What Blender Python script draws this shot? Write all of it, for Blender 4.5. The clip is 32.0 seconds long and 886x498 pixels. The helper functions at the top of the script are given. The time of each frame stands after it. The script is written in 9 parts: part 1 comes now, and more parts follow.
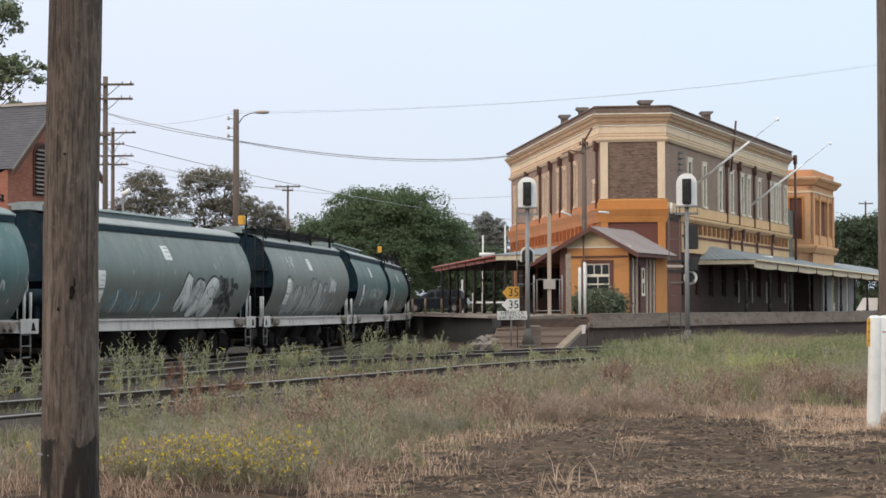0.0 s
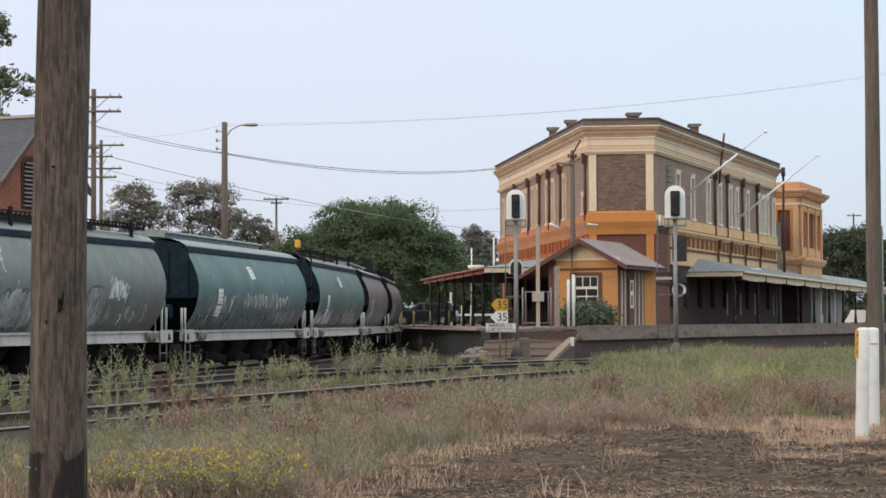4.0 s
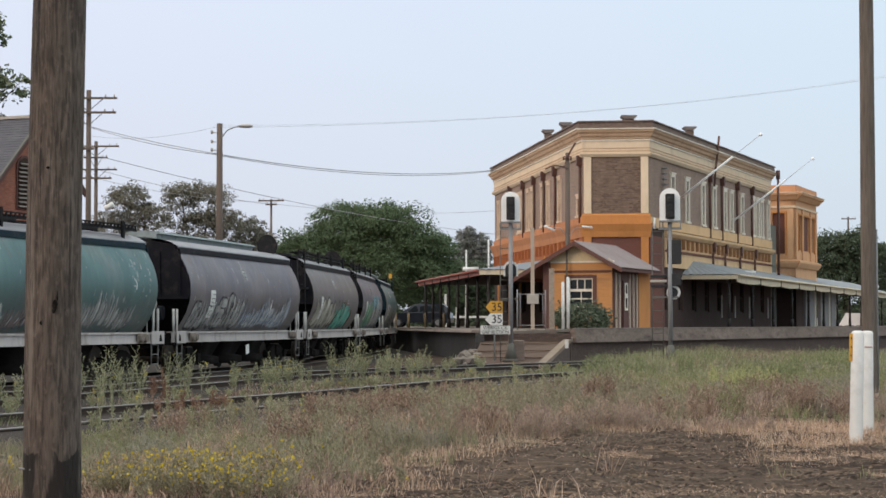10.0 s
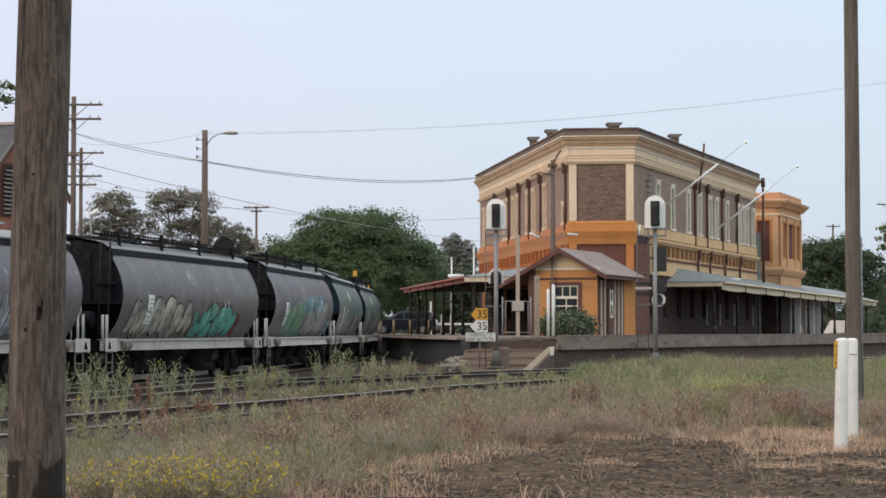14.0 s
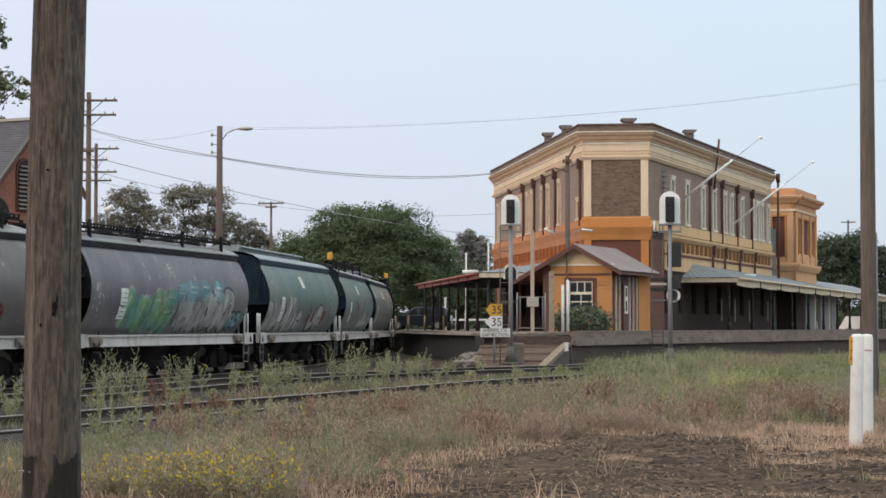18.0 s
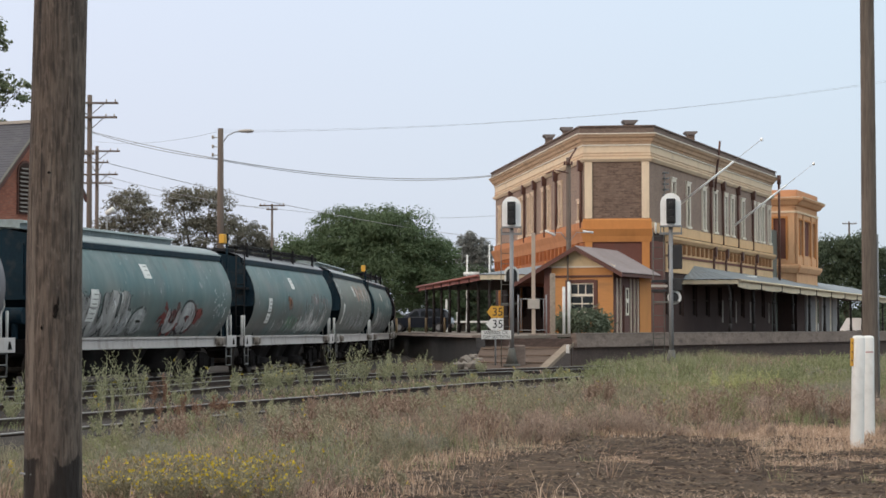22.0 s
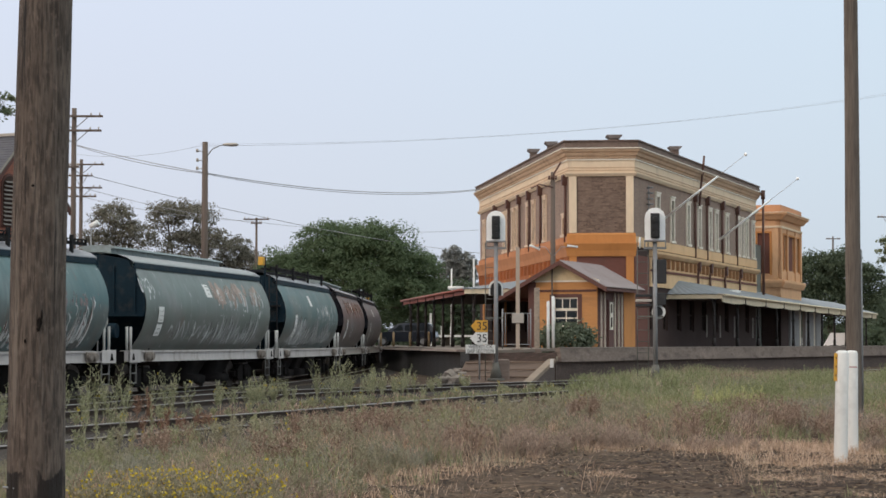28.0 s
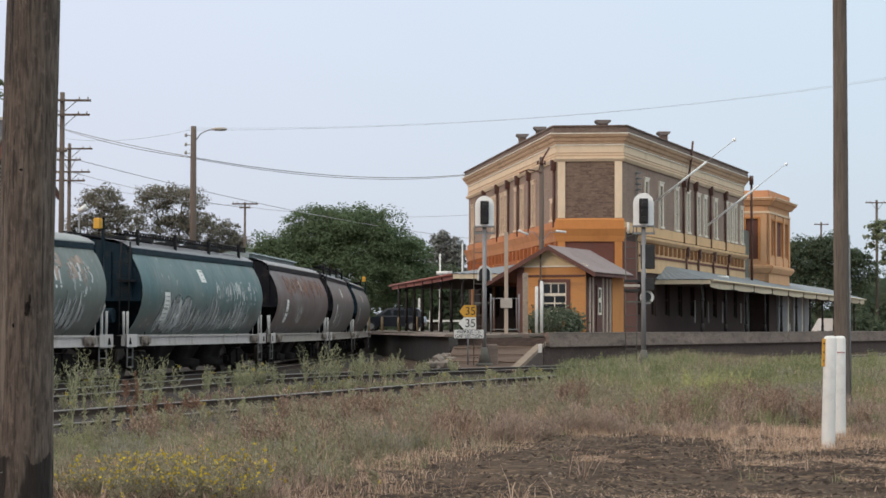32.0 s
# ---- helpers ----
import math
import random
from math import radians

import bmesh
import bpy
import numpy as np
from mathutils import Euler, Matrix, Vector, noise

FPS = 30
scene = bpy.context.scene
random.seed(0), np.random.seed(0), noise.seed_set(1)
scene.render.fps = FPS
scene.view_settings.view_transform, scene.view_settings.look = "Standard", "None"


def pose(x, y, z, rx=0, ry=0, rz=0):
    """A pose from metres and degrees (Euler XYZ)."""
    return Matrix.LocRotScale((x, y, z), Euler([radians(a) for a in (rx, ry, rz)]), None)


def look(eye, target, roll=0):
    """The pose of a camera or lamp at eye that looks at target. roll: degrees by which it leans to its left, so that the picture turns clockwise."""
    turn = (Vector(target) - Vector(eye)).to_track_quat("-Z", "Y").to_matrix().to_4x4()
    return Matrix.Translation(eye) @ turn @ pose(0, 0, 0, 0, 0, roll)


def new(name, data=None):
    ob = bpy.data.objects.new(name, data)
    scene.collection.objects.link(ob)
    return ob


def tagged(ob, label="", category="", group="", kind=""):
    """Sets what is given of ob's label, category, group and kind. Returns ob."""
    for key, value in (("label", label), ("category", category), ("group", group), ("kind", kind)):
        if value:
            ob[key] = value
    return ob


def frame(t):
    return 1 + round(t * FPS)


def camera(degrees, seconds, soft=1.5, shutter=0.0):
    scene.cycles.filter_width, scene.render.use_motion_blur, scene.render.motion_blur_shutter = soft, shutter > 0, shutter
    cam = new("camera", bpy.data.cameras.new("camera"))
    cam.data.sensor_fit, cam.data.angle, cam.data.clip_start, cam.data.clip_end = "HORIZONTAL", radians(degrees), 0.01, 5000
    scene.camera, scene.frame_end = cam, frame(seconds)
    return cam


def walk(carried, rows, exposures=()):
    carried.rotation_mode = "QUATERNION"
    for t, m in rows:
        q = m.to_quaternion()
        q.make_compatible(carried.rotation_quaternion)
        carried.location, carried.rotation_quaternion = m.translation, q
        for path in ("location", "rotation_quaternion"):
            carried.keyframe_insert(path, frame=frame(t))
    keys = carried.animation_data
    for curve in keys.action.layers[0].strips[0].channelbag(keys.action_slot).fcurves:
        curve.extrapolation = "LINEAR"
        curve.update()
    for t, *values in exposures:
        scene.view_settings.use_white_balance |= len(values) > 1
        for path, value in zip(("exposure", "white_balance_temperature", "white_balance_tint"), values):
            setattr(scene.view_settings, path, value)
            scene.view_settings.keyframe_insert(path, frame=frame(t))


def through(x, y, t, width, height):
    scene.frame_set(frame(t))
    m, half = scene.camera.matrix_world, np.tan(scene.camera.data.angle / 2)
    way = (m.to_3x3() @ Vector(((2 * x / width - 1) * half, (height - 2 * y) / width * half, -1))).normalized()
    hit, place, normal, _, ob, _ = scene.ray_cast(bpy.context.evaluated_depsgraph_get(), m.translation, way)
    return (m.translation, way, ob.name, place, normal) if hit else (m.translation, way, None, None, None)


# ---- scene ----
# camera: hand-held on one spot, a long lens that sways a little
EYE = (0.0, 0.0, 1.65)
SWAY = (
    (0, 0.454, 1.731, -0.17), (0.5, 0.379, 1.748, -0.29), (1, 0.359, 1.732, -0.17), (1.5, 0.284, 1.614, -0.34),
    (2, 0.186, 1.562, -0.27), (2.5, 0.110, 1.612, -0.27), (3, 0.050, 1.735, -0.25), (3.5, 0.137, 1.914, -0.24),
    (5.5, 0.047, 2.427, -0.22), (6, 0.095, 2.462, -0.30), (6.5, 0.106, 2.399, -0.28), (7, -0.143, 2.377, -0.21),
    (7.5, -0.247, 2.296, -0.01), (8, -0.175, 2.186, 0.07), (8.5, -0.163, 2.183, -0.11), (9, -0.075, 2.183, -0.18),
    (9.5, 0.005, 2.177, -0.16), (10, -0.023, 2.143, -0.07), (10.5, -0.265, 2.200, -0.13), (11, -0.216, 2.261, -0.20),
    (11.5, -0.093, 2.310, -0.16), (12, -0.202, 2.275, 0.10), (12.5, -0.200, 2.174, 0.09), (13, -0.223, 2.240, -0.08),
    (13.5, -0.344, 2.328, -0.13), (14, -0.445, 2.345, -0.03), (14.5, -0.419, 2.335, 0.03), (16.5, -0.051, 2.300, 0.02),
    (17, -0.124, 2.279, -0.04), (17.5, -0.076, 2.252, 0.04), (18, -0.026, 2.223, -0.00), (18.5, -0.004, 2.222, 0.01),
    (19, 0.000, 2.247, 0.00), (19.5, -0.023, 2.247, -0.00), (20, -0.097, 2.244, -0.12), (20.5, -0.122, 2.231, -0.09),
    (21, 0.048, 2.242, -0.07), (21.5, 0.002, 2.272, -0.15), (22, 0.002, 2.283, -0.07), (22.5, -0.019, 2.310, -0.16),
    (23, -0.038, 2.303, -0.22), (23.5, -0.073, 2.247, 0.00), (24, -0.247, 2.269, 0.02), (24.5, -0.274, 2.283, 0.07),
    (25, -0.126, 2.300, 0.09), (25.5, -0.053, 2.240, 0.05), (27.5, -0.446, 2.688, -0.07), (28, -0.445, 2.687, 0.04),
    (28.5, -0.472, 2.619, 0.01), (29, -0.561, 2.645, -0.15), (29.5, -0.668, 2.543, -0.03), (30, -0.784, 2.495, -0.00),
    (30.5, -0.869, 2.469, 0.01), (31, -0.862, 2.332, 0.11), (31.5, -0.776, 2.324, -0.03), (32, -0.773, 2.256, 0.12))


def aim(yaw, tilt, roll):
    y, p = radians(yaw), radians(tilt)
    way = Vector((-math.sin(y) * math.cos(p), math.cos(y) * math.cos(p), math.sin(p)))
    return look(EYE, Vector(EYE) + way * 50, roll)


cam = camera(24.97, 32.0, soft=1.6)
walk(cam, [(t, aim(yaw, tilt, roll)) for t, yaw, tilt, roll in SWAY], ((0, 0.53), (2, 0.52), (5.5, 0.40), (25, 0.39), (28, 0.31), (30, 0.31), (32, 0.34)))

# ---- light: hazy evening, a low weak sun from the west, bright pale sky ----
world = bpy.data.worlds.new("hazy_sky")
scene.world = world
world.use_nodes = True
wt = world.node_tree
bg = wt.nodes["Background"]
sky = wt.nodes.new("ShaderNodeTexSky")
sky.sky_type = "NISHITA"
sky.sun_disc = False
sky.sun_elevation = radians(14)
sky.sun_rotation = radians(245)
sky.air_density, sky.dust_density = 1.0, 2.5
tc = wt.nodes.new("ShaderNodeTexCoord")
sep = wt.nodes.new("ShaderNodeSeparateXYZ")
wt.links.new(tc.outputs["Generated"], sep.inputs[0])
ramp = wt.nodes.new("ShaderNodeValToRGB")
ramp.color_ramp.elements[0].position = 0.0
ramp.color_ramp.elements[0].color = (5.2, 5.45, 6.4, 1)
ramp.color_ramp.elements[1].position = 1.0
ramp.color_ramp.elements[1].color = (14.2, 13.7, 13.2, 1)
low = ramp.color_ramp.elements.new(0.24)
low.color = (5.95, 6.5, 7.75, 1)
mid = ramp.color_ramp.elements.new(0.5)
mid.color = (9.5, 9.5, 9.6, 1)
wt.links.new(sep.outputs["Z"], ramp.inputs["Fac"])
mixw = wt.nodes.new("ShaderNodeMix")
mixw.data_type = "RGBA"
mixw.inputs["Factor"].default_value = 0.85
wt.links.new(sky.outputs["Color"], mixw.inputs["A"])
# the haze is a shade bluer and dimmer towards the east
side = wt.nodes.new("ShaderNodeMapRange")
side.interpolation_type = "SMOOTHSTEP"
side.inputs["From Min"].default_value, side.inputs["From Max"].default_value = -0.25, 0.35
wt.links.new(sep.outputs["X"], side.inputs["Value"])
haze = wt.nodes.new("ShaderNodeMix")
haze.data_type, haze.blend_type = "RGBA", "MULTIPLY"
haze.inputs["B"].default_value = (0.90, 0.985, 0.965, 1)
wt.links.new(side.outputs["Result"], haze.inputs["Factor"])
wt.links.new(ramp.outputs["Color"], haze.inputs["A"])
wt.links.new(haze.outputs["Result"], mixw.inputs["B"])
wt.links.new(mixw.outputs["Result"], bg.inputs["Color"])
bg.inputs["Strength"].default_value = 0.11
sun = new("sun", bpy.data.lights.new("sun", "SUN"))
sun.data.energy, sun.data.angle, sun.data.color = 0.6, radians(20), (1.0, 0.76, 0.54)
sun.matrix_world = look((-70, -60, 36), (0, 0, 0))

# ---- materials ----


def nodes_of(name):
    m = bpy.data.materials.new(name)
    m.use_nodes = True
    t = m.node_tree
    return m, t, t.nodes["Principled BSDF"]


def coords(t, kind="Object"):
    c = t.nodes.new("ShaderNodeTexCoord")
    return c.outputs[kind]


def noise_tex(t, vec, scale, detail=4, stretch=None):
    if stretch:
        mp = t.nodes.new("ShaderNodeMapping")
        mp.inputs["Scale"].default_value = stretch
        t.links.new(vec, mp.inputs["Vector"])
        vec = mp.outputs["Vector"]
    n = t.nodes.new("ShaderNodeTexNoise")
    n.inputs["Scale"].default_value = scale
    n.inputs["Detail"].default_value = detail
    t.links.new(vec, n.inputs["Vector"])
    return n.outputs["Fac"]


def ramp2(t, fac, p0, p1, c0=(0, 0, 0, 1), c1=(1, 1, 1, 1)):
    r = t.nodes.new("ShaderNodeValToRGB")
    r.color_ramp.elements[0].position, r.color_ramp.elements[1].position = p0, p1
    r.color_ramp.elements[0].color, r.color_ramp.elements[1].color = c0, c1
    t.links.new(fac, r.inputs["Fac"])
    return r.outputs["Color"]


def mix(t, fac, a, b, blend="MIX"):
    m = t.nodes.new("ShaderNodeMix")
    m.data_type, m.blend_type = "RGBA", blend
    for sock, v in ((m.inputs["Factor"], fac), (m.inputs["A"], a), (m.inputs["B"], b)):
        if isinstance(v, (int, float)):
            sock.default_value = v
        elif isinstance(v, tuple):
            sock.default_value = v if len(v) == 4 else (*v, 1)
        else:
            t.links.new(v, sock)
    return m.outputs["Result"]


def bump(t, bsdf, height, strength, dist=0.02):
    b = t.nodes.new("ShaderNodeBump")
    b.inputs["Strength"].default_value, b.inputs["Distance"].default_value = strength, dist
    t.links.new(height, b.inputs["Height"])
    t.links.new(b.outputs["Normal"], bsdf.inputs["Normal"])


def shade(c, k):
    return tuple(min(1, v * k) for v in c[:3])


def plain(name, c, rough=0.7, metal=0.0, big=0.6, fine=9.0, vary=0.25, dirt=(0.10, 0.085, 0.07), dirty=0.3, stretch=None, relief=0.2, spread=0.0):
    """Painted, rendered or weathered surface: colour varied at two scales, grime, fine relief."""
    m, t, b = nodes_of(name)
    v = coords(t)
    n1 = noise_tex(t, v, big, 5, stretch)
    n2 = noise_tex(t, v, fine, 5, stretch)
    col = mix(t, n1, shade(c, 1 - vary), shade(c, 1 + vary))
    col = mix(t, ramp2(t, n2, 0.35, 0.75), col, mix(t, 0.5, col, shade(c, 1 - 1.5 * vary)))
    stain = ramp2(t, noise_tex(t, v, big * 2.3 + 0.3, 6, stretch), 0.52, 0.8)
    st = t.nodes.new("ShaderNodeMath")
    st.operation = "MULTIPLY"
    t.links.new(stain, st.inputs[0])
    st.inputs[1].default_value = dirty
    col = mix(t, st.outputs[0], col, dirt)
    if spread:
        oi = t.nodes.new("ShaderNodeObjectInfo")
        hs = t.nodes.new("ShaderNodeHueSaturation")
        mr = t.nodes.new("ShaderNodeMapRange")
        mr.inputs["To Min"].default_value, mr.inputs["To Max"].default_value = 1 - spread, 1 + spread
        t.links.new(oi.outputs["Random"], mr.inputs["Value"])
        t.links.new(mr.outputs["Result"], hs.inputs["Value"])
        t.links.new(col, hs.inputs["Color"])
        col = hs.outputs["Color"]
    t.links.new(col, b.inputs["Base Color"])
    b.inputs["Roughness"].default_value, b.inputs["Metallic"].default_value = rough, metal
    if rough >= 0.75:
        b.inputs["Specular IOR Level"].default_value = 0.2
    if relief:
        bump(t, b, n2, relief)
    return m


def brickwork(name, c1, c2, mortar, wide=0.23, high=0.076):
    m, t, b = nodes_of(name)
    v = coords(t)
    sp = t.nodes.new("ShaderNodeSeparateXYZ")
    t.links.new(v, sp.inputs[0])
    add = t.nodes.new("ShaderNodeMath")
    t.links.new(sp.outputs["X"], add.inputs[0])
    t.links.new(sp.outputs["Y"], add.inputs[1])
    cb = t.nodes.new("ShaderNodeCombineXYZ")
    t.links.new(add.outputs[0], cb.inputs["X"])
    t.links.new(sp.outputs["Z"], cb.inputs["Y"])
    br = t.nodes.new("ShaderNodeTexBrick")
    t.links.new(cb.outputs[0], br.inputs["Vector"])
    br.inputs["Scale"].default_value = 1.0
    br.inputs["Brick Width"].default_value, br.inputs["Row Height"].default_value = wide, high
    br.inputs["Mortar Size"].default_value = 0.006
    br.inputs["Color1"].default_value, br.inputs["Color2"].default_value = (*c1, 1), (*c2, 1)
    br.inputs["Mortar"].default_value = (*mortar, 1)
    n = noise_tex(t, v, 0.7, 5)
    n3 = noise_tex(t, cb.outputs[0], 4.5, 3, (1, 3, 1))
    col = mix(t, ramp2(t, n, 0.3, 0.75), br.outputs["Color"], mix(t, 0.55, br.outputs["Color"], shade(c1, 0.55)))
    col = mix(t, ramp2(t, n3, 0.5, 0.7), col, mix(t, 0.5, col, shade(c2, 1.35)))
    t.links.new(col, b.inputs["Base Color"])
    b.inputs["Roughness"].default_value = 0.9
    bump(t, b, br.outputs["Fac"], 0.4, -0.01)
    return m


def leafy(name, a, b_, c, rough=0.7, through=0.25):
    """Leaves, blades: every island its own tone."""
    m, t, b = nodes_of(name)
    g = t.nodes.new("ShaderNodeNewGeometry")
    r = t.nodes.new("ShaderNodeValToRGB")
    r.color_ramp.elements[0].color, r.color_ramp.elements[1].color = (*a, 1), (*c, 1)
    e = r.color_ramp.elements.new(0.5)
    e.color = (*b_, 1)
    t.links.new(g.outputs["Random Per Island"], r.inputs["Fac"])
    n = noise_tex(t, coords(t), 0.35, 3)
    col = mix(t, n, mix(t, 0.35, r.outputs["Color"], shade(a, 0.7)), r.outputs["Color"])
    t.links.new(col, b.inputs["Base Color"])
    b.inputs["Roughness"].default_value = rough
    b.inputs["Specular IOR Level"].default_value = 0.2
    tr = t.nodes.new("ShaderNodeBsdfTranslucent")
    t.links.new(col, tr.inputs["Color"])
    ms = t.nodes.new("ShaderNodeMixShader")
    ms.inputs[0].default_value = through
    t.links.new(b.outputs[0], ms.inputs[1])
    t.links.new(tr.outputs[0], ms.inputs[2])
    t.links.new(ms.outputs[0], t.nodes["Material Output"].inputs["Surface"])
    return m


def glassy(name, c=(0.02, 0.025, 0.03), rough=0.08):
    m, t, b = nodes_of(name)
    b.inputs["Base Color"].default_value = (*c, 1)
    n = noise_tex(t, coords(t), 2.0, 2)
    mr = t.nodes.new("ShaderNodeMapRange")
    mr.inputs["To Min"].default_value, mr.inputs["To Max"].default_value = rough, rough + 0.15
    t.links.new(n, mr.inputs["Value"])
    t.links.new(mr.outputs["Result"], b.inputs["Roughness"])
    return m


# ---- mesh helpers ----


def box(bm, x0, x1, y0, y1, z0, z1, m=None):
    vs = [bm.verts.new(p) for p in ((x0, y0, z0), (x1, y0, z0), (x1, y1, z0), (x0, y1, z0), (x0, y0, z1), (x1, y0, z1), (x1, y1, z1), (x0, y1, z1))]
    if m is not None:
        for v in vs:
            v.co = m @ v.co
    for f in ((3, 2, 1, 0), (4, 5, 6, 7), (0, 1, 5, 4), (1, 2, 6, 5), (2, 3, 7, 6), (3, 0, 4, 7)):
        bm.faces.new([vs[i] for i in f])
    return vs


def rod(bm, a, b, r0, r1=None, n=8, caps=True):
    """A tapered round bar from a to b."""
    a, b = Vector(a), Vector(b)
    r1 = r0 if r1 is None else r1
    q = (b - a).to_track_quat("Z", "Y")
    rings = []
    for p, r in ((a, r0), (b, r1)):
        rings.append([bm.verts.new(p + q @ Vector((math.cos(i * math.tau / n) * r, math.sin(i * math.tau / n) * r, 0))) for i in range(n)])
    for i in range(n):
        f = bm.faces.new((rings[0][i], rings[0][(i + 1) % n], rings[1][(i + 1) % n], rings[1][i]))
        f.smooth = True
    if caps:
        bm.faces.new(rings[0][::-1])
        bm.faces.new(rings[1])


def tube(bm, pts, r, n=6):
    """A round bar along points."""
    rings = []
    pts = [Vector(p) for p in pts]
    for i, p in enumerate(pts):
        d = (pts[min(i + 1, len(pts) - 1)] - pts[max(i - 1, 0)]).normalized()
        q = d.to_track_quat("Z", "Y")
        rr = r[i] if isinstance(r, (list, tuple)) else r
        rings.append([bm.verts.new(p + q @ Vector((math.cos(k * math.tau / n) * rr, math.sin(k * math.tau / n) * rr, 0))) for k in range(n)])
    for a, b in zip(rings, rings[1:]):
        for k in range(n):
            bm.faces.new((a[k], a[(k + 1) % n], b[(k + 1) % n], b[k])).smooth = True
    bm.faces.new(rings[0][::-1])
    bm.faces.new(rings[-1])


def prism(bm, outline, y0, y1, m=None):
    """A closed outline in x, z pushed from y0 to y1."""
    a = [bm.verts.new((x, y0, z)) for x, z in outline]
    b = [bm.verts.new((x, y1, z)) for x, z in outline]
    if m is not None:
        for v in a + b:
            v.co = m @ v.co
    bm.faces.new(a)
    bm.faces.new(b[::-1])
    for i in range(len(a)):
        j = (i + 1) % len(a)
        bm.faces.new((a[j], a[i], b[i], b[j]))


def bevel(bm, w, seg=1):
    bmesh.ops.bevel(bm, geom=[e for e in bm.edges], offset=w, segments=seg, affect="EDGES", clamp_overlap=True)


def mesh_of(bm, name):
    bmesh.ops.recalc_face_normals(bm, faces=bm.faces)
    me = bpy.data.meshes.new(name)
    bm.to_mesh(me)
    bm.free()
    return me


AT = {}


def thing(name, m, label, category, group="", kind=""):
    """An Empty at the base of a thing."""
    ob = new(name)
    ob.empty_display_size = 0.2
    ob.matrix_basis = m
    AT[ob] = m
    return tagged(ob, label, category, group, kind)


def part(name, bm, material, parent, label="", m=None):
    """One mesh under a thing or a part. m: where its mesh's own axes lie in the world (default: the parent's)."""
    me = bm if isinstance(bm, bpy.types.Mesh) else mesh_of(bm, name)
    if material is not None and not me.materials:
        me.materials.append(material)
    ob = new(name, me)
    ob.parent = parent
    w = AT[parent] if m is None else m
    AT[ob] = w
    ob.matrix_basis = AT[parent].inverted() @ w
    return tagged(ob, label)


def single(name, bm, material, m, label, category="", group="", kind=""):
    """A thing that is one mesh."""
    me = bm if isinstance(bm, bpy.types.Mesh) else mesh_of(bm, name)
    if material is not None and not me.materials:
        me.materials.append(material)
    ob = new(name, me)
    ob.matrix_basis = m
    AT[ob] = m
    return tagged(ob, label, category, group, kind)


def B():
    return bmesh.new()


O = Matrix.Identity(4)

# ---- ground, tracks, platform ----
DRY = (0.21, 0.15, 0.105)


def ground_material():
    m, t, b = nodes_of("dry_ground")
    v = coords(t)
    soil = mix(t, ramp2(t, noise_tex(t, v, 1.3, 7), 0.35, 0.65), (0.026, 0.018, 0.0145), (0.074, 0.052, 0.040))
    straw = ramp2(t, noise_tex(t, v, 7.0, 8, (0.5, 1.2, 1)), 0.53, 0.64)
    soil = mix(t, straw, soil, (0.16, 0.11, 0.075))
    litter = mix(t, noise_tex(t, v, 0.9, 8), (0.047, 0.033, 0.025), (0.128, 0.09, 0.066))
    grit = ramp2(t, noise_tex(t, v, 24, 3), 0.35, 0.7)
    litter = mix(t, grit, litter, mix(t, 0.5, litter, (0.06, 0.047, 0.036)))
    bare = ramp2(t, noise_tex(t, v, 0.28, 5), 0.44, 0.56)
    col = mix(t, bare, soil, litter)
    t.links.new(col, b.inputs["Base Color"])
    b.inputs["Roughness"].default_value = 1.0
    b.inputs["Specular IOR Level"].default_value = 0.1
    trod = ramp2(t, noise_tex(t, v, 1.5, 7, (0.4, 1.3, 1)), 0.54, 0.66)
    trod2 = noise_tex(t, v, 17, 5, (0.35, 1.4, 1))
    k = t.nodes.new("ShaderNodeMath")
    k.operation = "MULTIPLY"
    t.links.new(trod, k.inputs[0])
    t.links.new(ramp2(t, trod2, 0.42, 0.62), k.inputs[1])
    col = mix(t, k.outputs[0], col, (0.19, 0.132, 0.09))
    t.links.new(col, b.inputs["Base Color"])
    bump(t, b, noise_tex(t, v, 9, 8), 0.9, 0.08)
    return m


def lumps(x, y):
    return 0.05 * noise.noise((x * 0.5, y * 0.5, 0)) + 0.035 * noise.noise((x * 1.7, y * 1.7, 3)) + 0.028 * noise.noise((x * 4.5, y * 4.5, 5))


def make_ground():
    xs = sorted({-2000, -800, -300, -120, -60, -40, *[i * 0.5 for i in range(-56, 61)], *[i * 0.125 for i in range(-24, 64)], 45, 70, 130, 300, 800, 2000})
    ys = sorted({-900, -300, -80, -20, 0, 8, *[14 + i * 0.5 for i in range(100)], *[17.5 + i * 0.125 for i in range(120)], 66, 70, 76, 84, 95, 110, 140, 200, 300, 500, 900, 1700, 3200})
    verts = [(x, y, (lumps(x, y) if 14 <= y <= 62 and -28 <= x <= 30 else 0.0)) for y in ys for x in xs]
    n = len(xs)
    faces = [(j * n + i, j * n + i + 1, (j + 1) * n + i + 1, (j + 1) * n + i) for j in range(len(ys) - 1) for i in range(n - 1)]
    me = bpy.data.meshes.new("ground")
    me.from_pydata(verts, [], faces)
    me.polygons.foreach_set("use_smooth", [True] * len(faces))
    single("ground", me, ground_material(), O, "dry weedy ground with bare dark soil", "ground", kind="structure")


make_ground()

# the main track, by the way its heading turns along its length
STEP = 0.25


def heading(s):
    q = max(-28.0, min(33.0, s))
    h = 0.1300 - 0.006276 * q + 3.907e-5 * q * q + 2.316e-6 * q ** 3
    if s > 33:
        h = max(-0.131, h - 0.0065 * (s - 33))
    return h


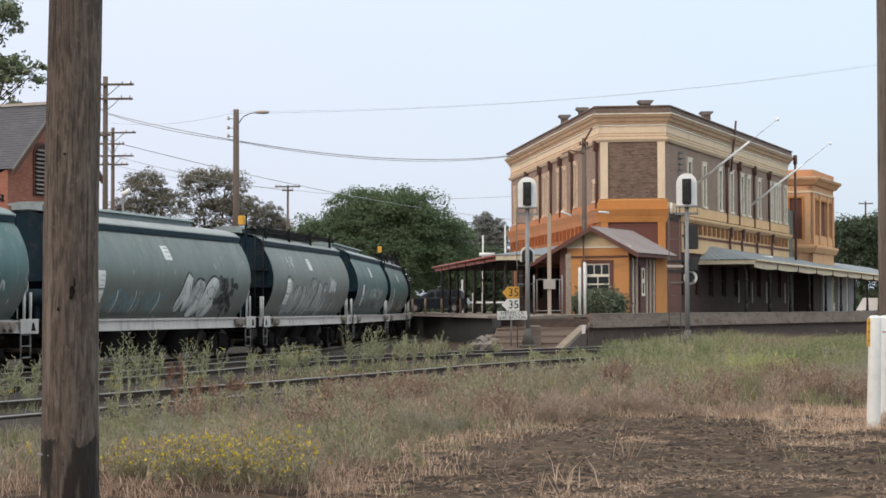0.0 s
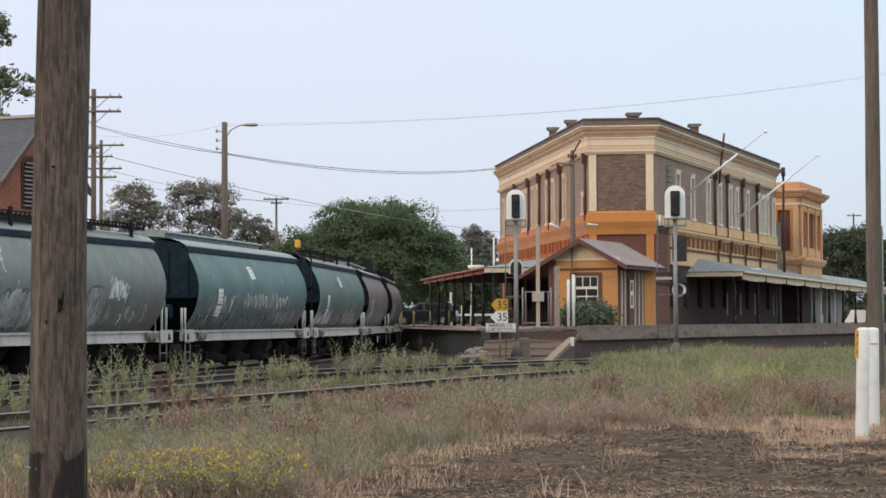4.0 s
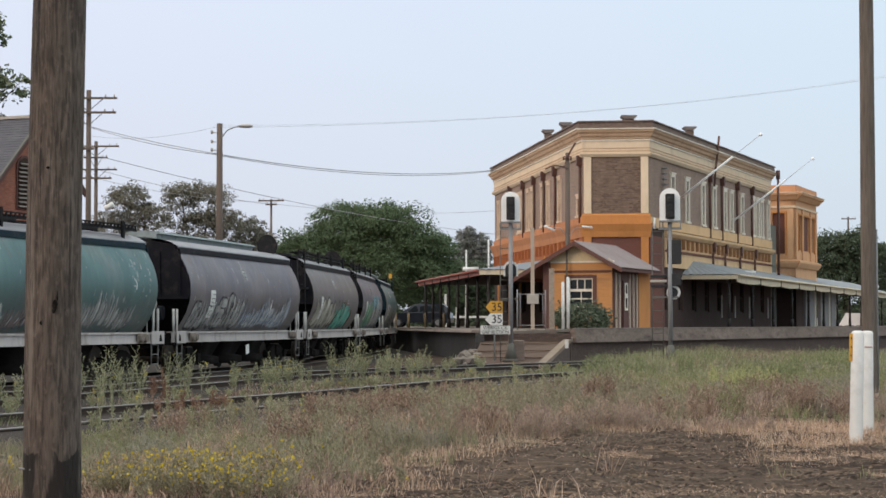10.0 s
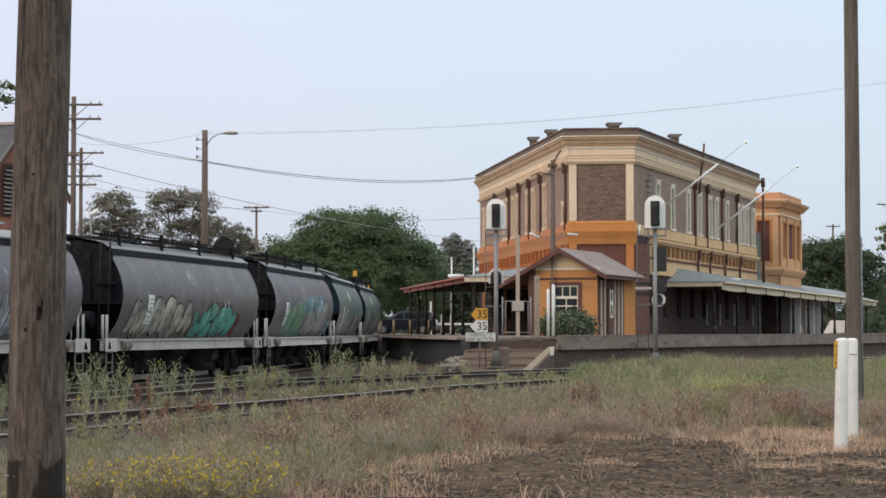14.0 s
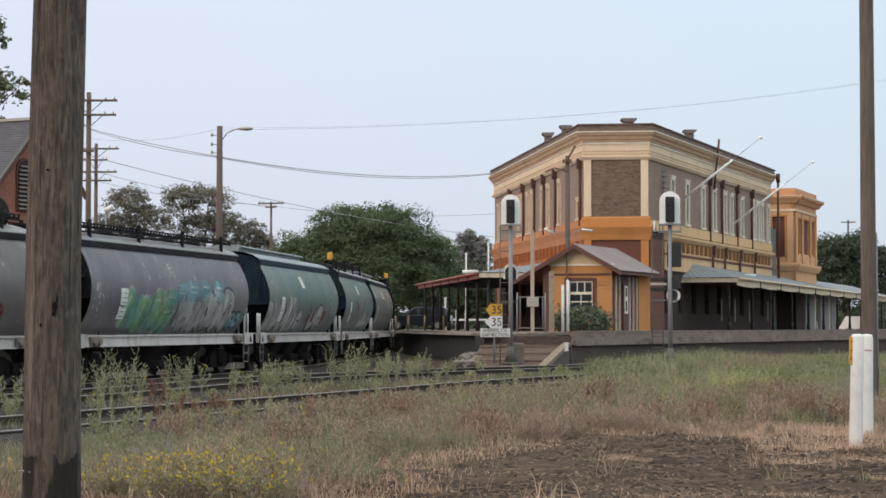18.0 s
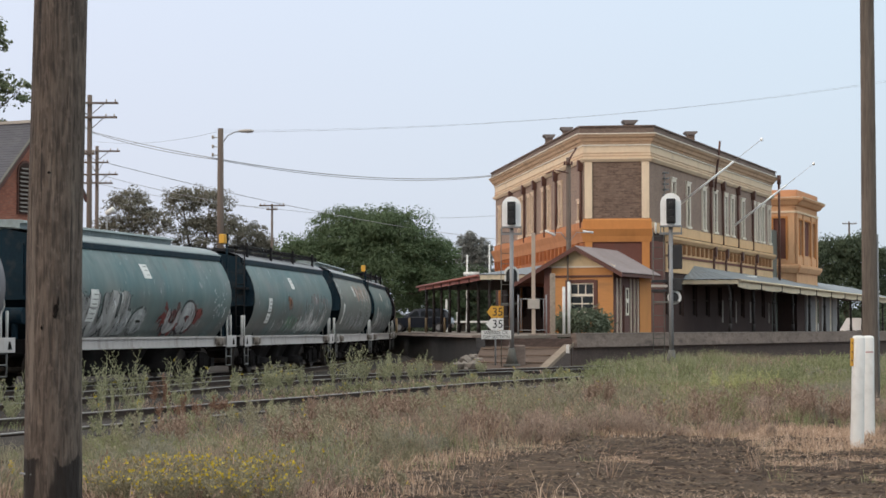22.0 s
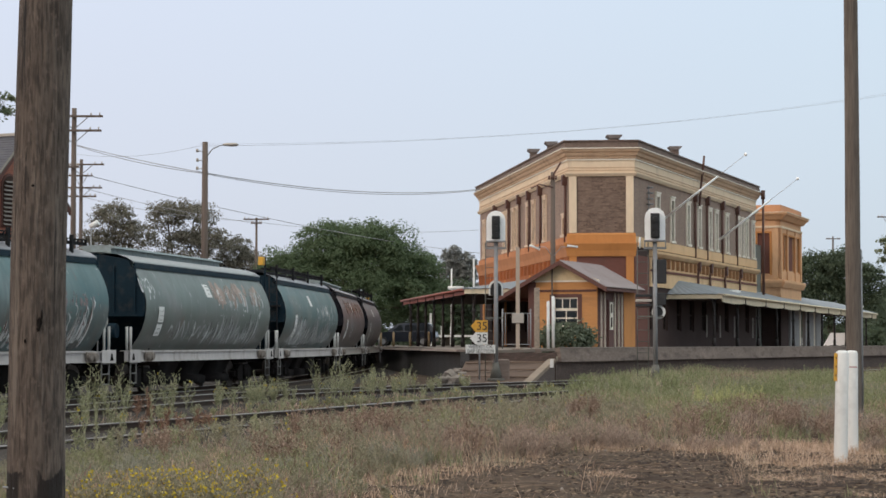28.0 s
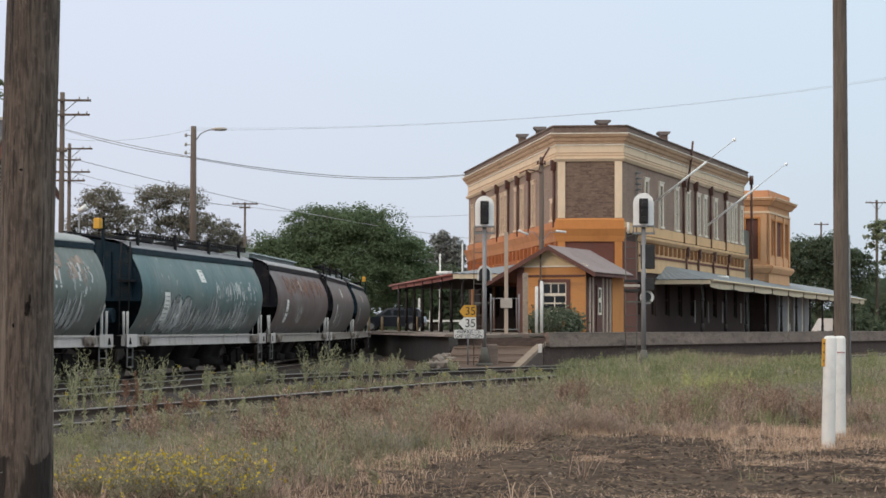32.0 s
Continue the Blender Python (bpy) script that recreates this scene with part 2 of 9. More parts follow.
def lay_main():
    fwd, back = [], []
    x, y = -4.826, 69.41
    s = 0.0
    while s < 260:
        fwd.append((s, x, y))
        h = heading(s + STEP / 2)
        x, y, s = x + math.sin(h) * STEP, y + math.cos(h) * STEP, s + STEP
    x, y, s = -4.826, 69.41, 0.0
    while s > -230:
        h = heading(s - STEP / 2)
        x, y, s = x - math.sin(h) * STEP, y - math.cos(h) * STEP, s - STEP
        back.append((s, x, y))
    return [(s, x - 1.40 * math.cos(heading(s)), y + 1.40 * math.sin(heading(s))) for s, x, y in back[::-1] + fwd]


MAIN = lay_main()
RAIL_Z = 0.22


def on_main(s):
    i = (s - MAIN[0][0]) / STEP
    k = max(0, min(len(MAIN) - 2, int(i)))
    a, b, w = MAIN[k], MAIN[k + 1], i - k
    return Vector((a[1] + (b[1] - a[1]) * w, a[2] + (b[2] - a[2]) * w, RAIL_Z))


def smooth_line(points, step=0.8):
    out = []
    p = [Vector(q) for q in points]
    p = [2 * p[0] - p[1]] + p + [2 * p[-1] - p[-2]]
    for i in range(1, len(p) - 2):
        n = max(2, int((p[i + 1] - p[i]).length / step))
        for k in range(n):
            t = k / n
            out.append(0.5 * (2 * p[i] + (p[i + 1] - p[i - 1]) * t + (2 * p[i - 1] - 5 * p[i] + 4 * p[i + 1] - p[i + 2]) * t * t + (3 * p[i] - p[i - 1] - 3 * p[i + 1] + p[i + 2]) * t ** 3))
    out.append(p[-2])
    return out


M_BALLAST = plain("ballast", (0.05, 0.042, 0.037), rough=1.0, big=2.0, fine=30, vary=0.45, dirt=(0.05, 0.04, 0.03), dirty=0.5, relief=1.0)
M_RAIL = plain("rail_steel", (0.055, 0.041, 0.034), rough=0.8, metal=0.0, big=3, fine=20, vary=0.3, dirt=(0.11, 0.05, 0.03), dirty=0.6)
# worn steel, paled so that the rail's glint shows as a line
M_RAILTOP = plain("rail_head", (0.27, 0.25, 0.24), rough=0.5, metal=0.35, big=1.6, fine=14, vary=0.3, dirt=(0.07, 0.05, 0.04), dirty=0.7, relief=0)
M_SLEEPER = plain("old_sleeper", (0.13, 0.105, 0.085), rough=0.95, big=1.5, fine=18, vary=0.35, stretch=(0.4, 3, 3), relief=0.5, spread=0.25)


def sweep(bm, line, profile, off, zs):
    """Sweeps a closed profile (side, up) along a plan line, off metres to its right."""
    rings = []
    for i, p in enumerate(line):
        d = (line[min(i + 1, len(line) - 1)] - line[max(i - 1, 0)])
        d = Vector((d.x, d.y, 0)).normalized()
        r = Vector((d.y, -d.x, 0))
        rings.append([bm.verts.new(Vector((p.x, p.y, 0)) + r * (off + u) + Vector((0, 0, zs + v))) for u, v in profile])
    n = len(profile)
    for a, b in zip(rings, rings[1:]):
        for k in range(n):
            bm.faces.new((a[k], a[(k + 1) % n], b[(k + 1) % n], b[k]))
    bm.faces.new(rings[0][::-1])
    bm.faces.new(rings[-1])


RAIL_LOW = [(-0.065, -0.16), (0.065, -0.16), (0.065, -0.145), (0.012, -0.125), (0.012, -0.045), (0.034, -0.035), (0.034, -0.004), (-0.034, -0.004), (-0.034, -0.035), (-0.012, -0.045), (-0.012, -0.125), (-0.065, -0.145)]
RAIL_HEAD = [(-0.0355, -0.016), (0.0355, -0.016), (0.0355, -0.004), (0.026, 0.003), (-0.026, 0.003), (-0.0355, -0.004)]
SLEEPER_BM = B()
box(SLEEPER_BM, -1.2, 1.2, -0.12, 0.12, -0.12, 0.0)
bevel(SLEEPER_BM, 0.015)
SLEEPER = mesh_of(SLEEPER_BM, "sleeper")
SLEEPER.materials.append(M_SLEEPER)


def track(name, line, z_left, z_right, label, sleepers=(0, 0), wide=1.9):
    low = min(z_left, z_right)
    tk = thing(name, pose(line[0].x, line[0].y, 0), label, "railway track", kind="structure")
    bm = B()
    sweep(bm, line, [(-wide - 0.5, -0.02), (wide + 0.5, -0.02), (wide, max(low - 0.15, 0.05)), (-wide, max(low - 0.15, 0.05))], 0, 0)
    part("ballast", bm, M_BALLAST, tk, "dark grey stone ballast", O)
    for off, z in ((-0.7525, z_left), (0.7525, z_right)):
        bm = B()
        sweep(bm, line, RAIL_LOW, off, z)
        rl = part("rail", bm, M_RAIL, tk, "rusty steel rail", O)
        bm = B()
        sweep(bm, line, RAIL_HEAD, off, z)
        part("rail_head", bm, M_RAILTOP, rl, "worn running surface, sky glint put into its bright steel", O)
    acc, nxt = 0.0, 0.3
    for a, b in zip(line, line[1:]):
        ln = (b - a).length
        while nxt < acc + ln:
            p = a.lerp(b, (nxt - acc) / ln)
            if sleepers[0] < p.y < sleepers[1]:
                d = b - a
                ob = new("sleeper", SLEEPER)
                ob.parent = tk
                w = Matrix.Translation((p.x, p.y, low - 0.13)) @ pose(0, 0, 0, 0, math.degrees(math.atan2(z_left - z_right, 1.5)), math.degrees(math.atan2(d.y, d.x)) - 90 + random.uniform(-1.5, 1.5))
                ob.matrix_basis = AT[tk].inverted() @ w
            nxt += 0.66
        acc += ln


track("main_track", [on_main(s) for s in range(-120, 110, 2)], RAIL_Z, RAIL_Z, "curved railway track under the moving grain wagons", (36, 100))
track("loop_track", smooth_line([(-20.5, 2, 0), (-14.0, 24, 0), (-7.85, 45.0, 0), (-4.85, 57.4, 0), (-1.0, 65.4, 0), (3.0, 71.8, 0), (8.4, 79.5, 0), (15.2, 90.5, 0), (32, 122, 0), (60, 178, 0)]), 0.22, 0.18, "middle railway track with shiny rails among weeds", (36, 78))
track("yard_track", smooth_line([(-19, 0.5, 0), (-11.9, 18, 0), (-5.62, 34.4, 0), (-2.2, 43.0, 0), (1.75, 54.0, 0), (6.1, 63.0, 0), (13, 74.5, 0), (24, 90.5, 0), (50, 135, 0)]), 0.20, 0.10, "old weed-grown yard track with rusty rails", (22, 60), 2.7)

M_SHADEGROUND = plain("shade_dark_ground", (0.033, 0.028, 0.025), rough=1.0, big=0.6, fine=14, vary=0.4, dirt=(0.09, 0.075, 0.055), dirty=0.5, relief=0.8)


def make_shade_ground():
    """Dark sheet added beyond the main track for dark ballast and the shade there."""
    bm = B()
    near = [on_main(s) for s in range(-110, 60, 5)]
    top, low = [], []
    for p in near:
        top.append((bm.verts.new((p.x - 1.2, p.y, 0.10)), bm.verts.new((p.x - 42, p.y + 8, 0.10))))
        low.append((bm.verts.new((p.x - 1.2, p.y, -0.15)), bm.verts.new((p.x - 42, p.y + 8, -0.15))))
    for i in range(len(near) - 1):
        bm.faces.new((top[i][0], top[i + 1][0], top[i + 1][1], top[i][1]))
        bm.faces.new((low[i][0], low[i][1], low[i + 1][1], low[i + 1][0]))
        bm.faces.new((top[i][0], low[i][0], low[i + 1][0], top[i + 1][0]))
        bm.faces.new((top[i][1], top[i + 1][1], low[i + 1][1], low[i][1]))
    single("cinder_yard", bm, M_SHADEGROUND, O, "dark sheet added for ballast and shade beyond the train", "ground", kind="structure")


make_shade_ground()

# platform in the fork of the tracks
PZ = 1.42
M_CONC = plain("platform_concrete", (0.225, 0.175, 0.150), rough=0.9, big=0.7, fine=7, vary=0.42, dirt=(0.055, 0.042, 0.036), dirty=0.85, stretch=(0.5, 0.5, 1.6))
M_PAVE = plain("platform_paving", (0.20, 0.17, 0.145), rough=0.9, big=0.4, fine=9, vary=0.2)
M_OLDBRICK = brickwork("platform_brick", (0.075, 0.05, 0.043), (0.115, 0.075, 0.062), (0.08, 0.066, 0.058))

M_GREYBRICK = brickwork("platform_brick_grey", (0.058, 0.053, 0.053), (0.08, 0.073, 0.072), (0.075, 0.07, 0.068))


def make_platform():
    pl = thing("platform", pose(3, 90, 0), "raised station platform with concrete coping between two tracks", "platform", kind="structure")
    left = [Vector((1.55, 88, 0)), Vector((-0.2, 103.5, 0)), Vector((-3.1, 129, 0)), Vector((-9, 181, 0))]
    right = [Vector((5.75, 90, 0)), Vector((14.4, 107, 0)), Vector((26.3, 130, 0)), Vector((62, 199, 0))]
    bm = B()
    outline = left[::-1] + right
    zs = [PZ] * 3 + [1.28, 1.40] + [PZ] * 3
    top = [bm.verts.new((p.x, p.y, z)) for p, z in zip(outline, zs)]
    bot = [bm.verts.new((p.x, p.y, z - 0.12)) for p, z in zip(outline, zs)]
    bm.faces.new(top[::-1])
    bm.faces.new(bot)
    n = len(top)
    for i in range(n):
        bm.faces.new((top[i], top[(i + 1) % n], bot[(i + 1) % n], bot[i]))
    bmesh.ops.triangulate(bm, faces=[f for f in bm.faces if len(f.verts) > 4])
    part("paving", bm, M_PAVE, pl, "", O)
    for line, side, h, mat in ((left, 1, 0.10, M_GREYBRICK), (right, -1, 0.62, M_OLDBRICK)):
        bm = B()
        sweep(bm, line, [(-0.22 * side - 0.10 * side, -h), (0.16 * side, -h), (0.16 * side, 0.004), (-0.22 * side, 0.004)][:: side], 0, PZ - (0.06 if side > 0 else 0.0))
        part("coping", bm, M_CONC, pl, "weathered grey concrete edge", O)
        if side < 0:
            bm = B()
            sweep(bm, line, [(0.12, 0.006), (0.235, 0.006), (0.235, 0.04), (0.12, 0.04)], 0, PZ)
            part("edge_strip", bm, plain("pale_edge", (0.33, 0.275, 0.24), rough=0.9, big=1.5, fine=10, vary=0.4, dirty=0.7), pl, "pale worn platform edge", O)
        bm = B()
        sweep(bm, line, [(-0.1 * side, -0.02), (0.3 * side, -0.02), (0.3 * side, PZ - 0.16), (-0.1 * side, PZ - 0.16)][:: side], 0, 0)
        part("retaining_wall", bm, mat, pl, "dark stained brick wall", O)
    bm = B()
    box(bm, 1.7, 5.7, 88.6, 89.4, 0, 1.22, None)
    part("end_wall", bm, M_OLDBRICK, pl, "", O)
    # earth and timber ramp at the tip
    bm = B()
    a = [(1.15, 80.4, -0.02), (3.75, 77.4, -0.02), (5.6, 89.9, -0.02), (1.7, 88.4, -0.02)]
    b = [(1.15, 80.4, 0.06), (3.75, 77.4, 0.06), (5.6, 89.9, 0.96), (1.7, 88.4, 0.88)]
    va, vb = [bm.verts.new(p) for p in a], [bm.verts.new(p) for p in b]
    bm.faces.new(va[::-1])
    bm.faces.new(vb)
    for i in range(4):
        bm.faces.new((va[i], va[(i + 1) % 4], vb[(i + 1) % 4], vb[i]))
    part("ramp", bm, plain("ramp_earth", (0.125, 0.085, 0.065), rough=1, big=0.8, fine=12, vary=0.3, stretch=(0.3, 2, 2)), pl, "brown earth ramp down to the track", O)
    bm = B()
    prism(bm, [(0, 0.0), (12.6, 0.88), (12.6, 1.04), (0, 0.16)], -0.16, 0.16, Matrix.Translation((3.85, 77.3, 0)) @ pose(0, 0, 0, 0, 0, 81.6))
    part("ramp_kerb", bm, plain("kerb_concrete", (0.27, 0.21, 0.16), rough=0.9, big=0.8, fine=10), pl, "pale concrete kerb", O)
    bm = B()
    prism(bm, [(0, -0.1), (12.6, -0.1), (12.6, 0.87), (0, -0.01)], -0.12, 0.12, Matrix.Translation((3.85, 77.3, 0)) @ pose(0, 0, 0, 0, 0, 81.6))
    part("ramp_wall", bm, M_OLDBRICK, pl, "", O)


def make_rubble():
    rng = random.Random(4)
    mat = plain("broken_concrete", (0.25, 0.215, 0.185), rough=0.95, big=2, fine=12, vary=0.3)
    for k in range(34):
        t = rng.random()
        x, y = 0.75 + 0.9 * t + rng.uniform(-0.5, 0.5), 80.2 + 6.5 * t + rng.uniform(-0.8, 0.8)
        r = rng.uniform(0.10, 0.30)
        bm = B()
        bmesh.ops.create_icosphere(bm, subdivisions=1, radius=r)
        for v in bm.verts:
            v.co = Vector((v.co.x * rng.uniform(0.7, 1.3), v.co.y * rng.uniform(0.7, 1.3), v.co.z * rng.uniform(0.5, 1.0)))
        single("rubble", bm, mat, pose(x, y, r * 0.35 + 0.36 * t, 0, 0, rng.uniform(0, 360)), "broken pale concrete lump beside the ramp", "rubble", "rubble beside the ramp")
    plank = plain("ramp_plank", (0.16, 0.11, 0.082), rough=0.95, big=1, fine=12, vary=0.3, stretch=(0.4, 3, 3), spread=0.25)
    for k in range(3):
        t = (0.22, 0.5, 0.83)[k]
        a, b = Vector((1.2, 80.3, 0.07)).lerp(Vector((1.72, 88.3, 0.88)), t), Vector((3.7, 77.5, 0.07)).lerp(Vector((5.5, 89.7, 0.96)), t)
        d = b - a
        bm = B()
        box(bm, 0.05, d.length - 0.1, -0.09, 0.09, 0.0, 0.05)
        bevel(bm, 0.01)
        single("timber_plank", bm, plank, Matrix.Translation(a) @ d.to_track_quat("X", "Z").to_matrix().to_4x4(), "weathered brown timber tread across the ramp", "plank", "ramp treads")
    bm = B()
    box(bm, -0.34, 0.34, -0.3, 0.3, 0.0, 1.0)
    bevel(bm, 0.05)
    single("concrete_block", bm, M_CONC, pose(2.95, 80.3, 0.0), "grey concrete block at the foot of the signal", "block")
    bm = B()
    box(bm, -0.07, 0.07, -0.08, 0.08, 0.62, 0.98)
    single("white_marker", bm, plain("marker_white", (0.7, 0.68, 0.66)), pose(5.22, 84.0, 0.0), "small white marker peg", "marker")


make_platform()
make_rubble()

# ---- grain train ----
PITCH = 15.0
M_UNDER = plain("underframe_black", (0.014, 0.012, 0.012), rough=0.8, big=1.5, fine=12, vary=0.35, dirt=(0.02, 0.015, 0.012), dirty=0.3)
M_UNDER.node_tree.nodes["Principled BSDF"].inputs["Specular IOR Level"].default_value = 0.05
M_SILL = plain("sill_cream", (0.49, 0.455, 0.445), rough=0.7, big=0.9, fine=8, vary=0.16, dirt=(0.17, 0.12, 0.09), dirty=0.8, stretch=(1, 1, 0.4), spread=0.12)
M_SILL_OLD = plain("sill_dull", (0.33, 0.30, 0.275), rough=0.75, big=1.2, fine=12, vary=0.15, dirt=(0.15, 0.11, 0.08), dirty=0.6, stretch=(1, 1, 0.4), spread=0.12)
M_WHEEL = plain("wheel_steel", (0.05, 0.038, 0.032), rough=0.6, metal=0.4, big=2, fine=15, vary=0.3)
M_WALKWAY = plain("walkway_dark", (0.013, 0.0135, 0.016), rough=0.8, big=2, fine=15, vary=0.3)
M_WHITE = plain("white_paint", (0.74, 0.74, 0.72), rough=0.6, big=2, fine=12, vary=0.08, dirty=0.25)
M_STEP = plain("step_grey", (0.17, 0.165, 0.16), rough=0.7, big=2, fine=12, vary=0.2)
M_YELLOW = plain("yellow_box", (0.62, 0.33, 0.035), rough=0.6, big=2, fine=12, vary=0.1)
M_VALVE = plain("brake_rust", (0.24, 0.205, 0.18), rough=0.85, big=4, fine=20, vary=0.4, dirt=(0.10, 0.045, 0.025), dirty=0.6)
M_HATCH = plain("hatch_grey", (0.24, 0.29, 0.30), rough=0.6, big=1.5, fine=10, vary=0.25, dirty=0.3)
M_STANCHION = plain("stanchion_grey", (0.48, 0.47, 0.45), rough=0.6, big=2, fine=12, vary=0.1)


def wagon_paint(name, base, faded, streak=0.5):
    """Weathered hopper paint: oxidised patches, run-off streaks, dust thrown up from the track."""
    m, t, b = nodes_of(name)
    v = coords(t)
    oi = t.nodes.new("ShaderNodeObjectInfo")
    shift = t.nodes.new("ShaderNodeVectorMath")
    shift.operation = "MULTIPLY_ADD"
    t.links.new(oi.outputs["Random"], shift.inputs[0])
    shift.inputs[1].default_value = (40, 0, 0)
    t.links.new(v, shift.inputs[2])
    v2 = shift.outputs[0]
    sp = t.nodes.new("ShaderNodeSeparateXYZ")
    t.links.new(v, sp.inputs[0])

    def edge(src, lo, hi):
        r = t.nodes.new("ShaderNodeMapRange")
        r.interpolation_type = "SMOOTHSTEP"
        r.inputs["From Min"].default_value, r.inputs["From Max"].default_value = lo, hi
        t.links.new(src, r.inputs["Value"])
        return r.outputs["Result"]

    def times(a, b2):
        k = t.nodes.new("ShaderNodeMath")
        k.operation = "MULTIPLY"
        t.links.new(a, k.inputs[0])
        if isinstance(b2, float):
            k.inputs[1].default_value = b2
        else:
            t.links.new(b2, k.inputs[1])
        return k.outputs[0]

    n1 = noise_tex(t, v2, 0.55, 6)
    col = mix(t, ramp2(t, n1, 0.32, 0.68), base, faded)
    # sheets of the side, each a shade of its own
    cell = t.nodes.new("ShaderNodeMath")
    cell.operation = "SNAP"
    cell.inputs[1].default_value = 2.19
    t.links.new(sp.outputs["X"], cell.inputs[0])
    wn = t.nodes.new("ShaderNodeTexWhiteNoise")
    wn.noise_dimensions = "2D"
    cb = t.nodes.new("ShaderNodeCombineXYZ")
    t.links.new(cell.outputs[0], cb.inputs["X"])
    t.links.new(oi.outputs["Random"], cb.inputs["Y"])
    t.links.new(cb.outputs[0], wn.inputs["Vector"])
    col = mix(t, times(wn.outputs["Value"], 0.22), col, shade(base, 0.72))
    # dull oxidised patches
    ox = ramp2(t, noise_tex(t, v2, 0.9, 6, (0.8, 1, 1.1)), 0.5, 0.72)
    col = mix(t, times(ox, 0.58), col, (0.225, 0.212, 0.212))
    # dark run-off from the roof, and paler washed streaks
    run = times(edge(sp.outputs["Z"], 2.2, 3.5), ramp2(t, noise_tex(t, v2, 2.6, 5, (1.1, 1, 0.06)), 0.46, 0.72))
    col = mix(t, times(run, streak), col, shade(base, 0.4))
    st = ramp2(t, noise_tex(t, v2, 1.7, 6, (1.0, 1, 0.14)), 0.5, 0.74)
    col = mix(t, times(st, 0.30), col, shade(faded, 1.45))
    thin = ramp2(t, noise_tex(t, v2, 4.2, 4, (1.2, 1, 0.07)), 0.62, 0.70)
    col = mix(t, times(thin, 0.2), col, (0.36, 0.37, 0.37))
    # dust on the lower third
    dust = times(edge(sp.outputs["Z"], 2.7, 1.55), ramp2(t, noise_tex(t, v2, 1.3, 6, (1, 1, 0.6)), 0.18, 0.62))
    col = mix(t, times(dust, 0.82), col, (0.142, 0.126, 0.118))
    # mottled grime over all of it
    mott = ramp2(t, noise_tex(t, v2, 3.4, 7, (1, 1, 0.45)), 0.40, 0.62)
    col = mix(t, times(mott, 0.16), col, shade(base, 0.45))
    # scuffs and chips
    chip = ramp2(t, noise_tex(t, v2, 5.5, 5, (1, 1, 0.5)), 0.66, 0.70)
    col = mix(t, times(chip, 0.5), col, (0.42, 0.42, 0.41))
    rust = ramp2(t, noise_tex(t, v2, 2.3, 6, (1, 1, 0.35)), 0.66, 0.76)
    col = mix(t, times(rust, 0.5), col, (0.15, 0.085, 0.06))
    t.links.new(col, b.inputs["Base Color"])
    b.inputs["Roughness"].default_value = 0.48
    b.inputs["Specular IOR Level"].default_value = 0.4
    bump(t, b, noise_tex(t, v2, 2.2, 4), 0.12)
    return m


def spray(name, c, cover=0.8, c2=None):
    """Sprayed paint, worn thin in places so that the wagon's own paint shows through."""
    m, t, b = nodes_of(name)
    v = coords(t)
    n = noise_tex(t, v, 1.6, 4)
    col = mix(t, ramp2(t, n, 0.35, 0.65), shade(c, 0.8), c2 or shade(c, 1.15))
    t.links.new(col, b.inputs["Base Color"])
    b.inputs["Roughness"].default_value = 0.6
    worn = ramp2(t, noise_tex(t, v, 2.6, 6, (1.2, 1, 0.45)), 0.34, 0.58, (1 - cover * 0.35,) * 3 + (1,), (1 - cover,) * 3 + (1,))
    tr = t.nodes.new("ShaderNodeBsdfTransparent")
    ms = t.nodes.new("ShaderNodeMixShader")
    t.links.new(worn, ms.inputs[0])
    t.links.new(b.outputs[0], ms.inputs[1])
    t.links.new(tr.outputs[0], ms.inputs[2])
    t.links.new(ms.outputs[0], t.nodes["Material Output"].inputs["Surface"])
    return m


# half section of the bulging side: (height over the rail, half width)
SIDE = [(1.22, 0.93), (1.38, 1.06), (1.58, 1.20), (1.8, 1.31), (2.05, 1.39), (2.3, 1.43), (2.55, 1.425), (2.8, 1.375), (3.05, 1.28), (3.3, 1.15), (3.58, 0.98)]
TOP = [(3.66, 1.0), (3.74, 0.88), (3.82, 0.62), (3.87, 0.3), (3.885, 0.0)]
# the hopper reaches less far towards the brake end
HALF, NEAR = 6.55, 5.85


def loft(bm, sections, closed=False, caps=False):
    rings = [[bm.verts.new(p) for p in sec] for sec in sections]
    for a, b in zip(rings, rings[1:]):
        n = len(a)
        for k in range(n if closed else n - 1):
            bm.faces.new((a[k], a[(k + 1) % n], b[(k + 1) % n], b[k])).smooth = True
    if caps:
        bm.faces.new(rings[0][::-1])
        bm.faces.new(rings[-1])
    return rings


def body_mesh(name):
    bm = B()
    stations = [-HALF, -HALF + 0.05] + [-HALF + 0.05 + (HALF + NEAR - 0.1) * i / 16 for i in range(1, 16)] + [NEAR - 0.05, NEAR]
    for sgn in (-1, 1):
        secs = []
        for i, x in enumerate(stations):
            rib = 0.0
            secs.append([(x, sgn * (w + rib), z) for z, w in SIDE])
        loft(bm, secs)
    bmesh.ops.remove_doubles(bm, verts=bm.verts, dist=0.0005)
    # thin return at each end so that the sheet has an edge
    return bm


def half_width(z):
    """How far the bulging side stands from the wagon's middle at a height."""
    for (z0, w0), (z1, w1) in zip(SIDE, SIDE[1:]):
        if z <= z1:
            return w0 + (w1 - w0) * (z - z0) / (z1 - z0)
    return SIDE[-1][1]


